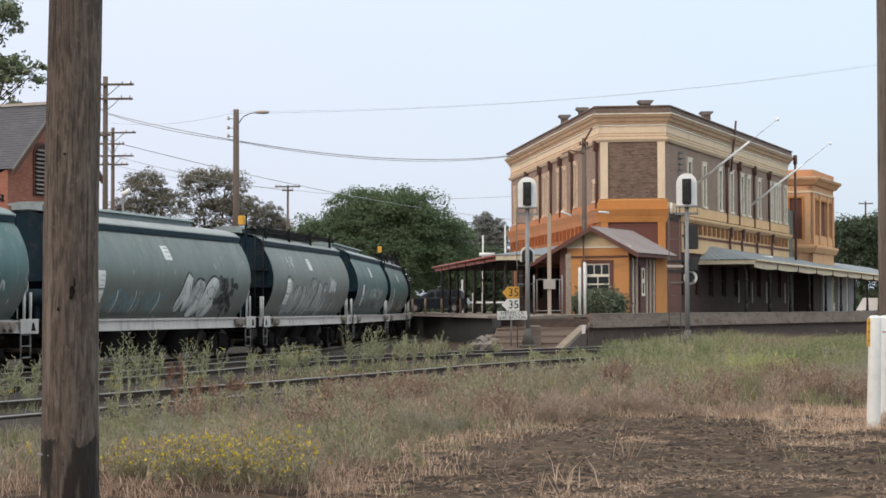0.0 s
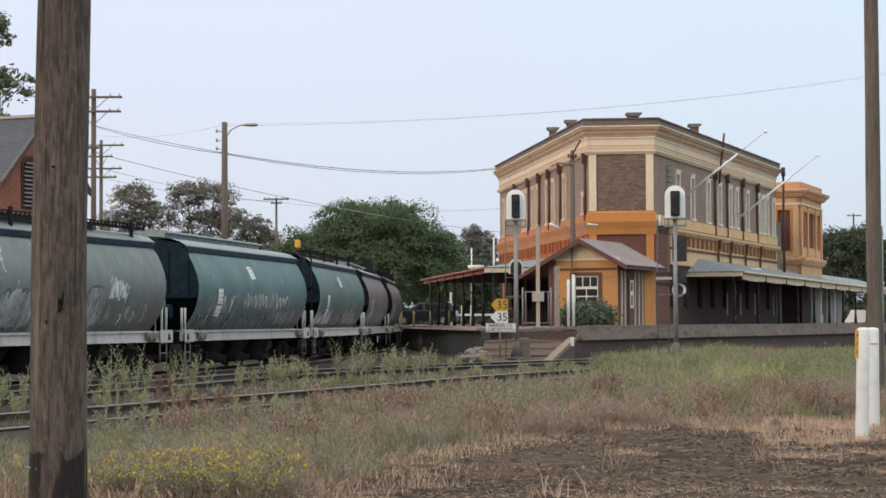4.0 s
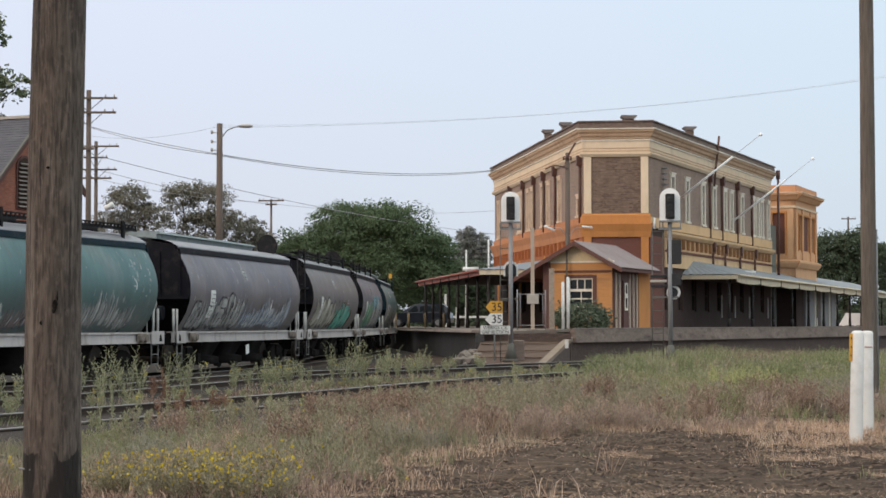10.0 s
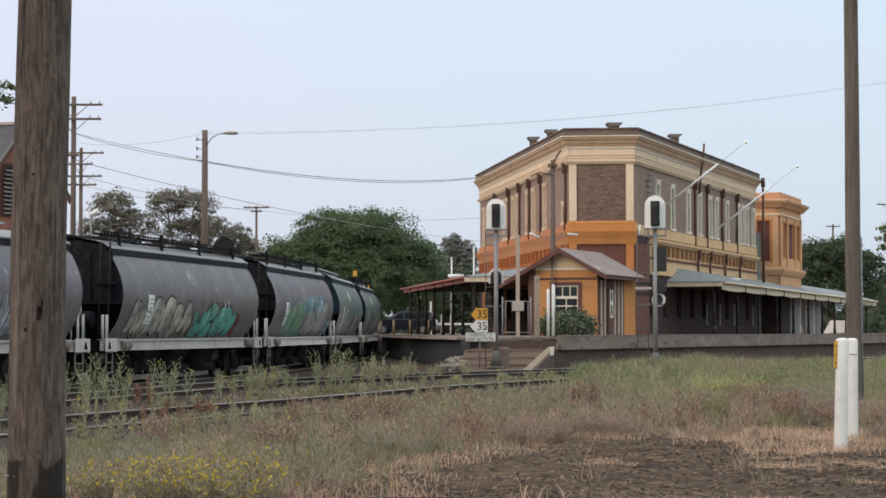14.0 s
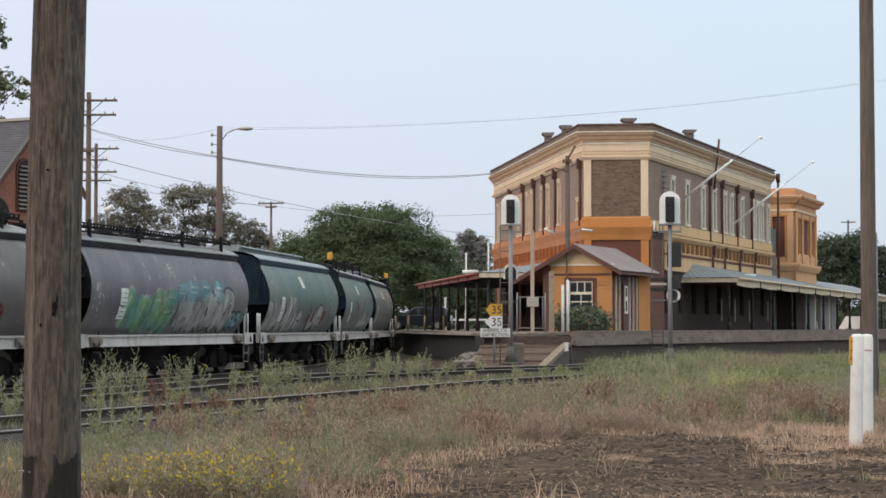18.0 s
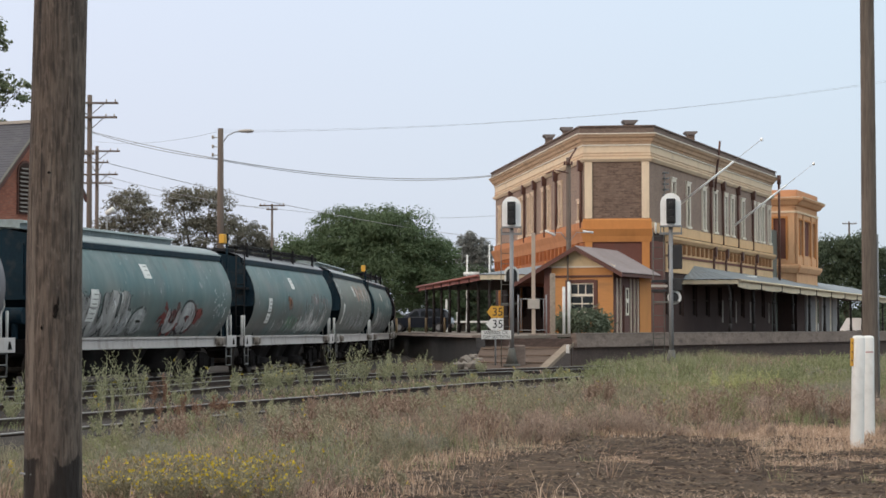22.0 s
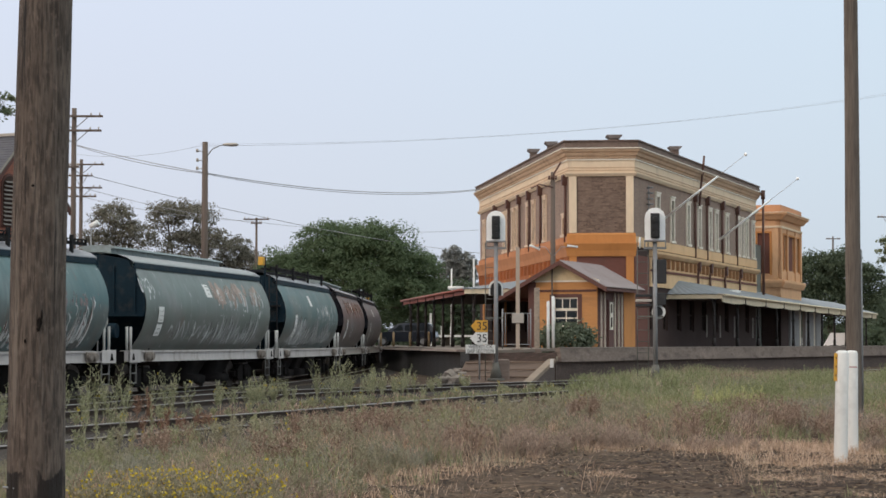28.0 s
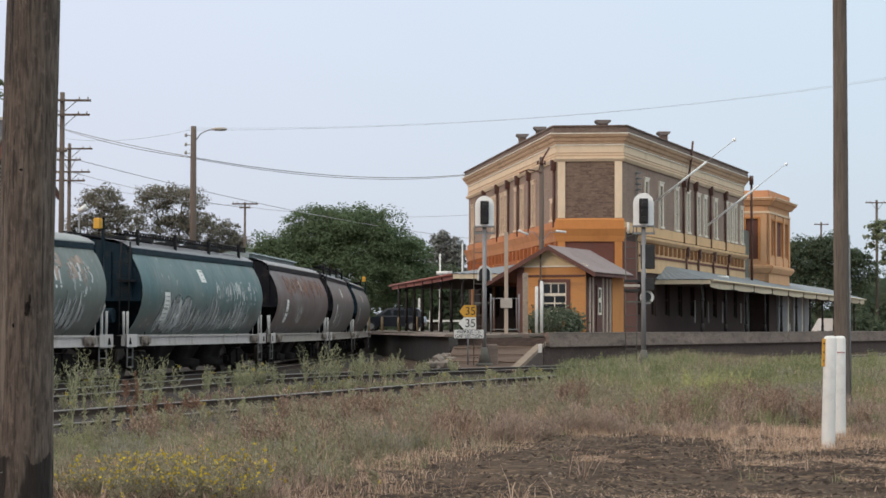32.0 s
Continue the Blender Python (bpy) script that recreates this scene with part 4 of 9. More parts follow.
# index: colour, faded colour, sheet at the ends, sprayed marks (middle along, half length, low, high, style, fill, outline), hatch kind, walkway, yellow box
WAGONS = {
    -3: (TEAL, GREEN, 0, (), 0, False, False),
    -2: (TEAL, (0.09, 0.17, 0.17), 0, ((-3.5, 2.2, 1.3, 2.1, "scrawl", "white", "line"),), 0, True, False),
    -1: (GREEN, (0.16, 0.195, 0.185), 0, ((2.0, 1.9, 1.35, 2.0, "scrawl", "aqua", "line"), (-2.4, 1.5, 1.3, 2.25, "bubble", "white", "line"), (-4.6, 0.75, 1.35, 2.4, "blot", "black", "line"), (-2.6, 1.2, 1.3, 2.1, "scrawl", "aqua", "line")), 0, False, True),
    0: (GREEN, (0.17, 0.19, 0.19), 0, ((0.6, 3.3, 1.3, 2.35, "bubble", "faint", "smoke"), (0.6, 3.2, 1.28, 2.2, "icicle", "silver", "smoke"), (-3.5, 0.5, 1.95, 2.55, "spikes", "white", "faint"), (3.2, 0.8, 2.5, 3.3, "drips", "white", "faint"), (-3.8, 1.6, 1.3, 2.0, "drips", "faint", "faint")), 0, True, False),
    1: (TEAL, (0.09, 0.17, 0.18), 0, ((-1.6, 2.6, 1.85, 2.35, "scrawl", "white", "line"), (1.0, 4.6, 1.25, 1.75, "drips", "smoke", "line"), (-4.0, 1.5, 1.3, 1.9, "scrawl", "silver", "line"), (3.4, 1.5, 1.7, 2.3, "scrawl", "faint", "line")), 0, False, True),
    2: (TEAL, (0.09, 0.175, 0.165), 0, ((3.8, 2.0, 1.3, 2.15, "icicle", "white", "smoke"), (-0.2, 1.9, 1.25, 2.2, "icicle", "pink", "smoke"), (-3.4, 1.9, 1.28, 2.35, "icicle", "silver", "smoke"), (-5.5, 0.6, 2.2, 3.1, "drips", "faint", "faint")), 1, True, False),
    3: (PURPLE, (0.16, 0.138, 0.145), 1, ((2.8, 2.6, 1.3, 2.25, "spikes", "silver", "black"), (2.8, 2.5, 1.3, 2.2, "icicle", "silver", "black"), (-2.6, 2.7, 1.28, 2.35, "icicle", "blue", "line"), (-2.9, 2.4, 1.3, 2.3, "icicle", "white", "blue")), 0, False, False),
    4: (BROWN, (0.16, 0.15, 0.15), 1, ((2.4, 2.6, 1.28, 2.2, "bubble", "tan", "line"), (-0.2, 0.5, 1.3, 1.9, "blot", "red", "line"), (-2.4, 2.0, 1.28, 2.1, "bubble", "green", "black"), (-4.55, 0.16, 1.3, 2.0, "blot", "red", "line"), (-2.0, 1.4, 2.05, 2.4, "drips", "rust", "line")), 1, True, False),
    5: (PURPLE, (0.15, 0.145, 0.155), 1, ((1.6, 1.9, 1.28, 2.35, "bubble", "lime", "silver"), (-2.9, 2.3, 1.28, 2.35, "bubble", "silver", "line"), (-2.2, 2.0, 2.1, 2.65, "spikes", "aqua", "aqua"), (-5.6, 0.6, 1.3, 2.0, "spikes", "aqua", "line"), (5.2, 0.5, 1.6, 2.6, "drips", "faint", "line")), 1, True, False),
    6: (TEAL, (0.15, 0.185, 0.175), 0, ((3.6, 2.1, 1.28, 2.5, "bubble", "silver", "line"), (3.4, 2.2, 1.3, 2.5, "drips", "smoke", "line"), (0.9, 1.0, 1.3, 2.0, "spikes", "faint", "smoke"), (-2.6, 1.6, 1.35, 2.15, "blot", "red", "line"), (-2.6, 1.1, 1.3, 2.1, "spikes", "faint", "black"), (-5.7, 0.6, 1.6, 2.6, "drips", "white", "line")), 0, False, True),
    7: (TEAL, (0.13, 0.18, 0.175), 0, ((-0.3, 0.9, 1.3, 1.9, "scrawl", "lime", "line"), (-3.3, 2.3, 1.28, 2.4, "icicle", "white", "rust"), (-3.4, 2.2, 1.3, 2.5, "drips", "pink", "line"), (1.4, 1.2, 1.3, 1.8, "drips", "faint", "line"), (-4.4, 1.6, 2.2, 2.7, "drips", "pink", "line"), (0.6, 0.25, 2.2, 2.5, "blot", "rust", "line")), 1, True, False),
    8: (GREEN, (0.14, 0.18, 0.165), 0, ((-3.0, 2.6, 2.6, 3.25, "blot", "salmon", "line"), (-3.2, 2.6, 2.3, 3.1, "drips", "white", "line"), (-2.6, 2.8, 1.35, 2.5, "icicle", "faint", "line"), (5.6, 0.5, 2.6, 3.2, "drips", "white", "line"), (1.6, 2.0, 1.5, 2.1, "scrawl", "faint", "line")), 0, False, True),
    9: (TEAL, (0.13, 0.185, 0.18), 0, ((2.6, 1.5, 1.28, 2.45, "icicle", "white", "smoke"), (2.6, 1.5, 1.28, 2.3, "bubble", "faint", "smoke"), (-2.0, 3.2, 1.28, 2.5, "icicle", "faint", "black"), (-3.4, 2.2, 2.2, 2.9, "drips", "white", "line")), 1, True, False),
    10: (MAROON, (0.14, 0.115, 0.115), 1, ((-1.0, 4.6, 2.7, 3.3, "blot", "rust", "line"), (0.5, 0.8, 1.6, 2.4, "scrawl", "silver", "line"), (3.6, 0.5, 1.3, 2.2, "drips", "white", "line")), 0, False, False),
    11: (BROWN, (0.14, 0.125, 0.125), 1, ((1.6, 2.0, 1.4, 2.2, "scrawl", "silver", "line"),), 1, True, False),
    12: (GREY, (0.17, 0.17, 0.175), 0, (), 0, False, True),
    13: (GREEN, (0.15, 0.18, 0.17), 0, (), 1, True, False),
    14: (TEAL, (0.10, 0.17, 0.17), 0, (), 0, False, False),
}
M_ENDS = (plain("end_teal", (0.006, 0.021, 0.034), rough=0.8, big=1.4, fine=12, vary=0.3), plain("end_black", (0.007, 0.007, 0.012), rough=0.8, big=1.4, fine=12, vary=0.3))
NAMES = {id(GREEN): "faded grey-green", id(TEAL): "weathered teal", id(GREY): "dull grey", id(PURPLE): "purplish grey", id(BROWN): "brownish grey", id(MAROON): "dull maroon"}


def lead(t):
    """Where the sixth coupling stands along the main track at t seconds."""
    q = (t - 16) / 16
    return 10 * (-0.0092 * q ** 4 + 0.01685 * q ** 3 + 0.80305 * q * q - 7.17738 * q - 1.3062)


def wagon_pose(k, t):
    s = lead(t) + (k - 4.5) * PITCH
    a, b = on_main(s - 4.9), on_main(s + 4.9)
    d = a - b
    return Matrix.Translation((a + b) / 2) @ pose(0, 0, 0, 0, 0, math.degrees(math.atan2(d.y, d.x)))


def make_wagon(k):
    base, faded, ends, tags, hatch, walkway, ybox = WAGONS[k]
    w = thing("grain_wagon", wagon_pose(k, 0), NAMES[id(base)] + " bulging steel grain hopper wagon" + (" with sprayed graffiti" if tags else " with rust streaks"), "railway wagon", "grain wagons of the train")
    front = AT[w]
    part("body", body_mesh("body"), wagon_paint("hopper_paint", base, faded), w)
    # trough-hatch roofs: a paler mix of the body colour; others plain grey
    roof_col = plain("roof_paint", tuple(0.5 * c + 0.17 for c in base) if hatch == 0 else (0.24, 0.24, 0.26), rough=0.45, big=1.2, fine=9, vary=0.2, dirty=0.4)
    part("roof", roof_mesh(), roof_col, w, "pale roof")
    if hatch == 0:
        part("hatch", shared("hatch_trough", hatch_mesh, M_HATCH), None, w, "dark grey trough hatch")
    else:
        for i in range(5):
            part("hatch", shared("hatch_lid", hatch_lid_mesh, M_WALKWAY), None, w, "", front @ pose(-5.0 + 2.3 * i, 0, 0))
    if walkway:
        part("walkway", shared("walkway", walkway_mesh, M_WALKWAY), None, w, "black roof walkway with hand rail")
    back = front @ pose(0, 0, 0, 0, 0, 180)
    for end in (front, back):
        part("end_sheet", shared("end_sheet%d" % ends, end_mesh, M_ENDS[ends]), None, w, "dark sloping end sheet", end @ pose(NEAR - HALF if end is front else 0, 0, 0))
        part("end_platform", shared("end_platform", end_sill_mesh, M_UNDER), None, w, "", end)
        for sgn in (-1, 1):
            part("step", shared("step%d" % sgn, lambda: step_mesh(sgn), M_STEP), None, w, "", end)
            for x in (6.62, 6.92):
                def stan():
                    bm = B()
                    rod(bm, (0, 0, 1.15), (0, 0, 1.85), 0.035, n=6)
                    return bm
                part("stanchion", shared("stanchion", stan, M_STANCHION), None, w, "pale upright hand rail", end @ pose(x, sgn * 1.27, 0))
    for sgn in (-1, 1):
        part("side_sill", shared("side_sill%d%d" % (sgn, k in (10, 11)), lambda: sill_mesh(sgn), M_SILL if k not in (10, 11) else M_SILL_OLD), None, w, "cream painted side sill" if k not in (10, 11) else "dull grey side sill")
        part("eave_band", shared("eave_band%d%d" % (sgn, ends), lambda: eave_mesh(sgn), M_ENDS[ends]), None, w, "dark band under the roof edge")
        part("body_flange", shared("body_flange%d" % sgn, lambda: flange_mesh(sgn), M_SILL_OLD), None, w, "pale lower edge of the hopper")
        for x in (6.62, -6.64):
            gp = part("sill_gusset", shared("sill_gusset", gusset_mesh, M_SILL), None, w, "cream sill end plate", front @ pose(x, sgn * 1.40, 0))
            part("hand_hole", shared("hand_hole", hole_mesh, M_UNDER), None, gp, "black triangle standing for a hand hole's shade", front @ pose(x + math.copysign(0.16, x), sgn * 1.414, 0))
        for x, mat in ((5.5, M_VALVE), (-5.6, M_VALVE)):
            part("brake_valve", shared("brake_valve", valve_mesh, mat), None, w, "rusty round brake fitting", front @ pose(x, sgn * 1.41, 0, 0, 0, 0 if sgn > 0 else 180))
    # painted panels and sprayed marks on the side towards the platform
    big = k in (-1, 8)
    bm = B()
    patch(bm, -0.30, 0.22, 2.78, 3.16, 0.005, 0.10)
    np_ = part("number_panel", bm, M_WHITE if k not in (3, 4, 5) else SPRAY["faint"], w, "worn white number panel")
    bm = B()
    for i, z in enumerate((2.86, 2.98, 3.08)):
        patch(bm, -0.2, 0.02 + 0.05 * i, z, z + 0.035, 0.009)
    part("lettering_bars", bm, SPRAY["smoke"], np_, "faded dark lettering as bars")
    bm = B()
    patch(bm, 3.35 if not big else 4.3, 3.85 if not big else 4.75, 1.62, 1.95, 0.019, 0.04)
    patch(bm, 3.40 if not big else 4.33, 3.88 if not big else 4.78, 1.99, 2.42, 0.019, 0.05)
    dp = part("data_panel", bm, M_WHITE, w, "worn white data panel")
    bm = B()
    for i in range(6):
        z = 1.68 + 0.12 * i
        patch(bm, 3.47 if not big else 4.42, 3.78 if not big else 4.68, z, z + 0.03, 0.024)
    part("lettering_bars", bm, SPRAY["smoke"], dp, "faded dark lettering as bars")
    for i, (cx, half, lo, hi, style, fill, line) in enumerate(tags):
        graffiti(w, front, cx, half, lo, hi, style, SPRAY[fill], SPRAY[line], (k + 5) * 10 + i)
    if k == 3:
        bm = B()
        box(bm, -0.16, 0.16, -0.008, 0.008, 0.52, 0.80)
        part("hanging_plate", bm, M_WHITE, w, "small white plate under the sill", front @ pose(-0.3, 1.36, 0, 0, 6, 0))
    if k in (3, 4):
        part("open_lid", shared("open_lid", lid_mesh, M_WALKWAY), None, w, "round black hatch lid standing open", front @ pose(-6.15, 0.4, 4.08, 0, 0, 72))
    for x in (-2.5, 0, 2.5):
        part("chute", shared("chute", chute_mesh, M_UNDER), None, w, "black discharge chute, widened for the shade between wheels", front @ pose(x, 0, 0))
    part("centre_sill", shared("centre_sill", beam_mesh, M_UNDER), None, w)
    for x in (-4.3, 4.3):
        part("bolster", shared("bolster", cross_mesh, M_UNDER), None, w, "", front @ pose(x, 0, 0))
    part("air_tank", shared("air_tank", tank_mesh, M_UNDER), None, w, "", front @ pose(3.9, -1.2, 0.65))
    if ybox:
        bm = B()
        box(bm, -6.94, -6.72, 0.96, 1.14, 4.0, 4.28)
        bevel(bm, 0.02)
        mb = part("marker_box", bm, M_YELLOW, w, "yellow box at the roof end")
        bm = B()
        box(bm, -7.0, -6.945, 1.1, 1.16, 1.14, 4.3)
        part("bracket_post", bm, M_ENDS[0], mb)
    part("brake_wheel", shared("brake_wheel", ring_mesh, M_STANCHION), None, w, "grey spoked hand-brake wheel", front @ pose(-6.7, 1.05, 2.0))
    if walkway:
        part("ladder", shared("ladder", ladder_mesh, M_WALKWAY), None, w, "dark end ladder")
    bm = B()
    rod(bm, (6.25, -0.75, 1.75), (6.25, 0.75, 1.75), 0.2, n=12)
    for y in (-0.5, 0.5):
        box(bm, 6.17, 6.33, y - 0.04, y + 0.04, 1.14, 1.6)
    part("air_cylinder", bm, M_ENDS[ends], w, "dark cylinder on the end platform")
    wheels = []
    for x in (-4.9, 4.9):
        bo = part("bogie", shared("bogie", bogie_mesh, M_UNDER), None, w, "black cast side frames", front @ pose(x, 0, 0))
        for dx in (-0.875, 0.875):
            wheels.append(part("wheelset", shared("wheelset", wheelset_mesh, M_WHEEL), None, bo, "", AT[bo] @ pose(dx, 0, 0.45)))
    return w, wheels


TRAIN = {k: make_wagon(k) for k in WAGONS}

# ---- station building ----
ORANGE, CREAM, OCHRE = (0.57, 0.25, 0.085), (0.80, 0.645, 0.47), (0.68, 0.40, 0.225)
M_BRICK = brickwork("station_brick", (0.265, 0.182, 0.142), (0.335, 0.235, 0.185), (0.30, 0.245, 0.205))
M_BRICKDARK = brickwork("blind_panel_brick", (0.135, 0.088, 0.066), (0.25, 0.17, 0.13), (0.21, 0.165, 0.135), 0.30, 0.10)
M_PARAPET = brickwork("parapet_brick", (0.15, 0.105, 0.085), (0.20, 0.14, 0.115), (0.18, 0.15, 0.13))
M_CREAM = plain("cream_render", CREAM, rough=0.85, big=0.35, fine=6, vary=0.10, dirt=(0.25, 0.19, 0.14), dirty=0.4, stretch=(1, 1, 0.4))
M_ORANGE = plain("orange_render", ORANGE, rough=0.8, big=0.35, fine=6, vary=0.10, dirt=(0.25, 0.11, 0.04), dirty=0.35, stretch=(1, 1, 0.4))
M_OCHRE = plain("ochre_render", OCHRE, rough=0.85, big=0.35, fine=6, vary=0.12, dirt=(0.2, 0.1, 0.05), dirty=0.35, stretch=(1, 1, 0.4))
M_BUFF = plain("buff_render", (0.60, 0.42, 0.285), rough=0.85, big=0.35, fine=6, vary=0.12, dirt=(0.2, 0.13, 0.09), dirty=0.45, stretch=(1, 1, 0.4))
# lower walls: the shade under the verandahs is put into this brown
M_SHADEWALL = plain("shade_brown_wall", (0.06, 0.038, 0.034), rough=0.85, big=0.5, fine=8, vary=0.2)
M_SAND = plain("sand_render", (0.70, 0.48, 0.28), rough=0.85, big=0.35, fine=6, vary=0.12, dirt=(0.22, 0.12, 0.06), dirty=0.4, stretch=(1, 1, 0.4))
M_RUST = plain("rust_red_render", (0.40, 0.145, 0.06), rough=0.85, big=0.35, fine=6, vary=0.15, dirty=0.3, stretch=(1, 1, 0.4))
M_TERRA = plain("terracotta_render", (0.52, 0.235, 0.115), rough=0.85, big=0.35, fine=6, vary=0.14, dirt=(0.2, 0.09, 0.05), dirty=0.4, stretch=(1, 1, 0.4))
M_MAROON = plain("maroon_brick", (0.17, 0.075, 0.06), rough=0.85, big=0.5, fine=8, vary=0.15)
M_BRACKET = plain("brown_bracket", (0.36, 0.20, 0.105), rough=0.85, big=0.6, fine=8, vary=0.2, dirty=0.4)
M_PIPE = plain("downpipe_brown", (0.115, 0.05, 0.036), rough=0.6, big=2, fine=10, vary=0.2)
M_TRIM = plain("window_cream", (0.80, 0.73, 0.62), rough=0.7, big=1, fine=10, vary=0.08)
# the window cream again, with the left face's warm light put into it
M_WARMTRIM = plain("window_cream_warmlit", (0.72, 0.565, 0.42), rough=0.75, big=1, fine=10, vary=0.1)
M_GLASS = glassy("window_glass")
M_IRONROOF = plain("corrugated_iron", (0.25, 0.275, 0.30), rough=0.75, metal=0.0, big=0.4, fine=5, vary=0.15, dirt=(0.16, 0.10, 0.075), dirty=0.35, stretch=(1, 1, 1))
M_HUTROOF = plain("rusty_iron", (0.25, 0.205, 0.205), rough=0.65, metal=0.15, big=0.5, fine=6, vary=0.2, dirt=(0.16, 0.085, 0.065), dirty=0.5)
M_REDFASCIA = plain("red_fascia", (0.30, 0.10, 0.075), rough=0.7, big=0.8, fine=8, vary=0.2)
M_CREAMFASCIA = plain("cream_fascia", (0.66, 0.56, 0.40), rough=0.7, big=0.8, fine=8, vary=0.12)
M_POSTDK = plain("verandah_post_dark", (0.024, 0.018, 0.017), rough=0.7, big=1, fine=8, vary=0.2)
M_POSTLT = plain("verandah_post_light", (0.42, 0.38, 0.34), rough=0.7, big=1, fine=8, vary=0.15)
# near-black brown: shade under the verandahs and behind the louvre, put into colour
M_DARKIN = plain("shade_dark_timber", (0.055, 0.035, 0.028), rough=0.8, big=1, fine=8, vary=0.25)

BASE = PZ + 0.01
STATION = thing("station_building", pose(12, 112, BASE), "two-storey brick railway station with orange and cream trim", "building")
# each face: where its left lower end is, how it is turned, its length; -y looks out
CL, CR = Vector((7.44, 105.2, 0)), Vector((10.85, 104.8, 0))
LLEN, RLEN = 31.5, 33.0
UL, UR = Vector((math.sin(radians(-7)), math.cos(radians(-7)), 0)), Vector((math.sin(radians(20.3)), math.cos(radians(20.3)), 0))
FACE_L = Matrix.Translation(CL + UL * LLEN) @ pose(0, 0, 0, 0, 0, -83)
FACE_C = Matrix.Translation(CL) @ pose(0, 0, 0, 0, 0, -6.69)
FACE_R = Matrix.Translation(CR) @ pose(0, 0, 0, 0, 0, 69.7)
CLEN = (CR - CL).length
MITRE = math.tan(radians(76.35 / 2))


def wall_mesh(length, z0, z1, thick, openings):
    """A wall from x 0 to length with openings (x0, x1, z0, z1) cut through, as one closed skin."""
    bm = B()
    xs = sorted({0, length, *[v for o in openings for v in o[:2]]})
    zs = sorted({z0, z1, *[v for o in openings for v in o[2:]]})
    memo = {}

    def vert(i, j, k):
        if (i, j, k) not in memo:
            memo[i, j, k] = bm.verts.new((xs[i], thick * k, zs[j]))
        return memo[i, j, k]

    def solid(i, j):
        if not (0 <= i < len(xs) - 1 and 0 <= j < len(zs) - 1):
            return False
        x, z = (xs[i] + xs[i + 1]) / 2, (zs[j] + zs[j + 1]) / 2
        return not any(o[0] < x < o[1] and o[2] < z < o[3] for o in openings)

    for i in range(len(xs) - 1):
        for j in range(len(zs) - 1):
            if not solid(i, j):
                continue
            for k in (0, 1):
                bm.faces.new([vert(*c, k) for c in ((i, j), (i + 1, j), (i + 1, j + 1), (i, j + 1))])
            for di, dj, a, b in ((-1, 0, (i, j), (i, j + 1)), (1, 0, (i + 1, j), (i + 1, j + 1)), (0, -1, (i, j), (i + 1, j)), (0, 1, (i, j + 1), (i + 1, j + 1))):
                if not solid(i + di, j + dj):
                    bm.faces.new([vert(*a, 0), vert(*b, 0), vert(*b, 1), vert(*a, 1)])
    return bm


def band(length, profile, ext=0.0):
    """A moulding along a face. profile: closed (out, up)."""
    bm = B()
    a = [bm.verts.new((-ext * o, -o, z)) for o, z in profile]
    b = [bm.verts.new((length + ext * o, -o, z)) for o, z in profile]
    bm.faces.new(a)
    bm.faces.new(b[::-1])
    for i in range(len(a)):
        j = (i + 1) % len(a)
        bm.faces.new((a[j], a[i], b[i], b[j]))
    return bm


def window(parent, m, x, z0, z1, w, mat, label):
    """A sash window with its architrave, sill and panes, in an opening of width w."""
    t = 0.16
    fr = wall_mesh(w + 2 * t, z0 - 0.02, z1 + t, 0.15, [(t, t + w, z0 - 0.015, z1)])
    win = part("window", fr, mat, parent, label, m @ pose(x - w / 2 - t, -0.09, 0))
    s = B()
    box(s, x - w / 2 - t - 0.06, x + w / 2 + t + 0.06, -0.13, -0.002, z1 + t + 0.003, z1 + t + 0.09)
    part("hood_moulding", s, mat, win, "", m)
    s = B()
    box(s, x - w / 2 - t - 0.05, x + w / 2 + t + 0.05, -0.15, 0.05, z0 - 0.14, z0 - 0.024)
    part("sill", s, mat, win, "", m)
    zm = (z0 + z1) / 2
    s = wall_mesh(w, z0, z1, 0.04, [(0.06, w - 0.06, z0 + 0.06, zm - 0.03), (0.06, w - 0.06, zm + 0.03, z1 - 0.06)])
    part("sash", s, mat, win, "", m @ pose(x - w / 2, 0.08, 0))
    for a, b in ((z0, zm), (zm, z1)):
        s = B()
        box(s, x - w / 2 + 0.03, x + w / 2 - 0.03, 0.095, 0.105, a + 0.03, b - 0.03)
        part("pane", s, M_GLASS, win, "", m)
    return win


def downpipe(parent, m, x, z0, z1):
    bm = B()
    rod(bm, (x, -0.10, z0), (x, -0.10, z1 - 0.3), 0.072, n=8)
    p = part("downpipe", bm, M_PIPE, parent, "dark brown rainwater pipe", m)
    bm = B()
    prism(bm, [(x - 0.08, z1 - 0.42), (x + 0.08, z1 - 0.42), (x + 0.15, z1 - 0.20), (x + 0.17, z1 + 0.14), (x - 0.17, z1 + 0.14), (x - 0.15, z1 - 0.20)], -0.27, -0.012)
    part("rain_head", bm, M_PIPE, p, "", m)


WIN_R = [5.06, 8.53, 12.5, 15.5, 18.45, 20.3, 23.5, 26.9, 28.4, 29.9, 32.1]
WIN_L = [LLEN - d for d in (29.5, 21.0, 19.7, 17.5, 15.9, 12.4, 10.4, 6.8, 1.15)]
WZ0, WZ1, WW = 7.42, 9.68, 0.62


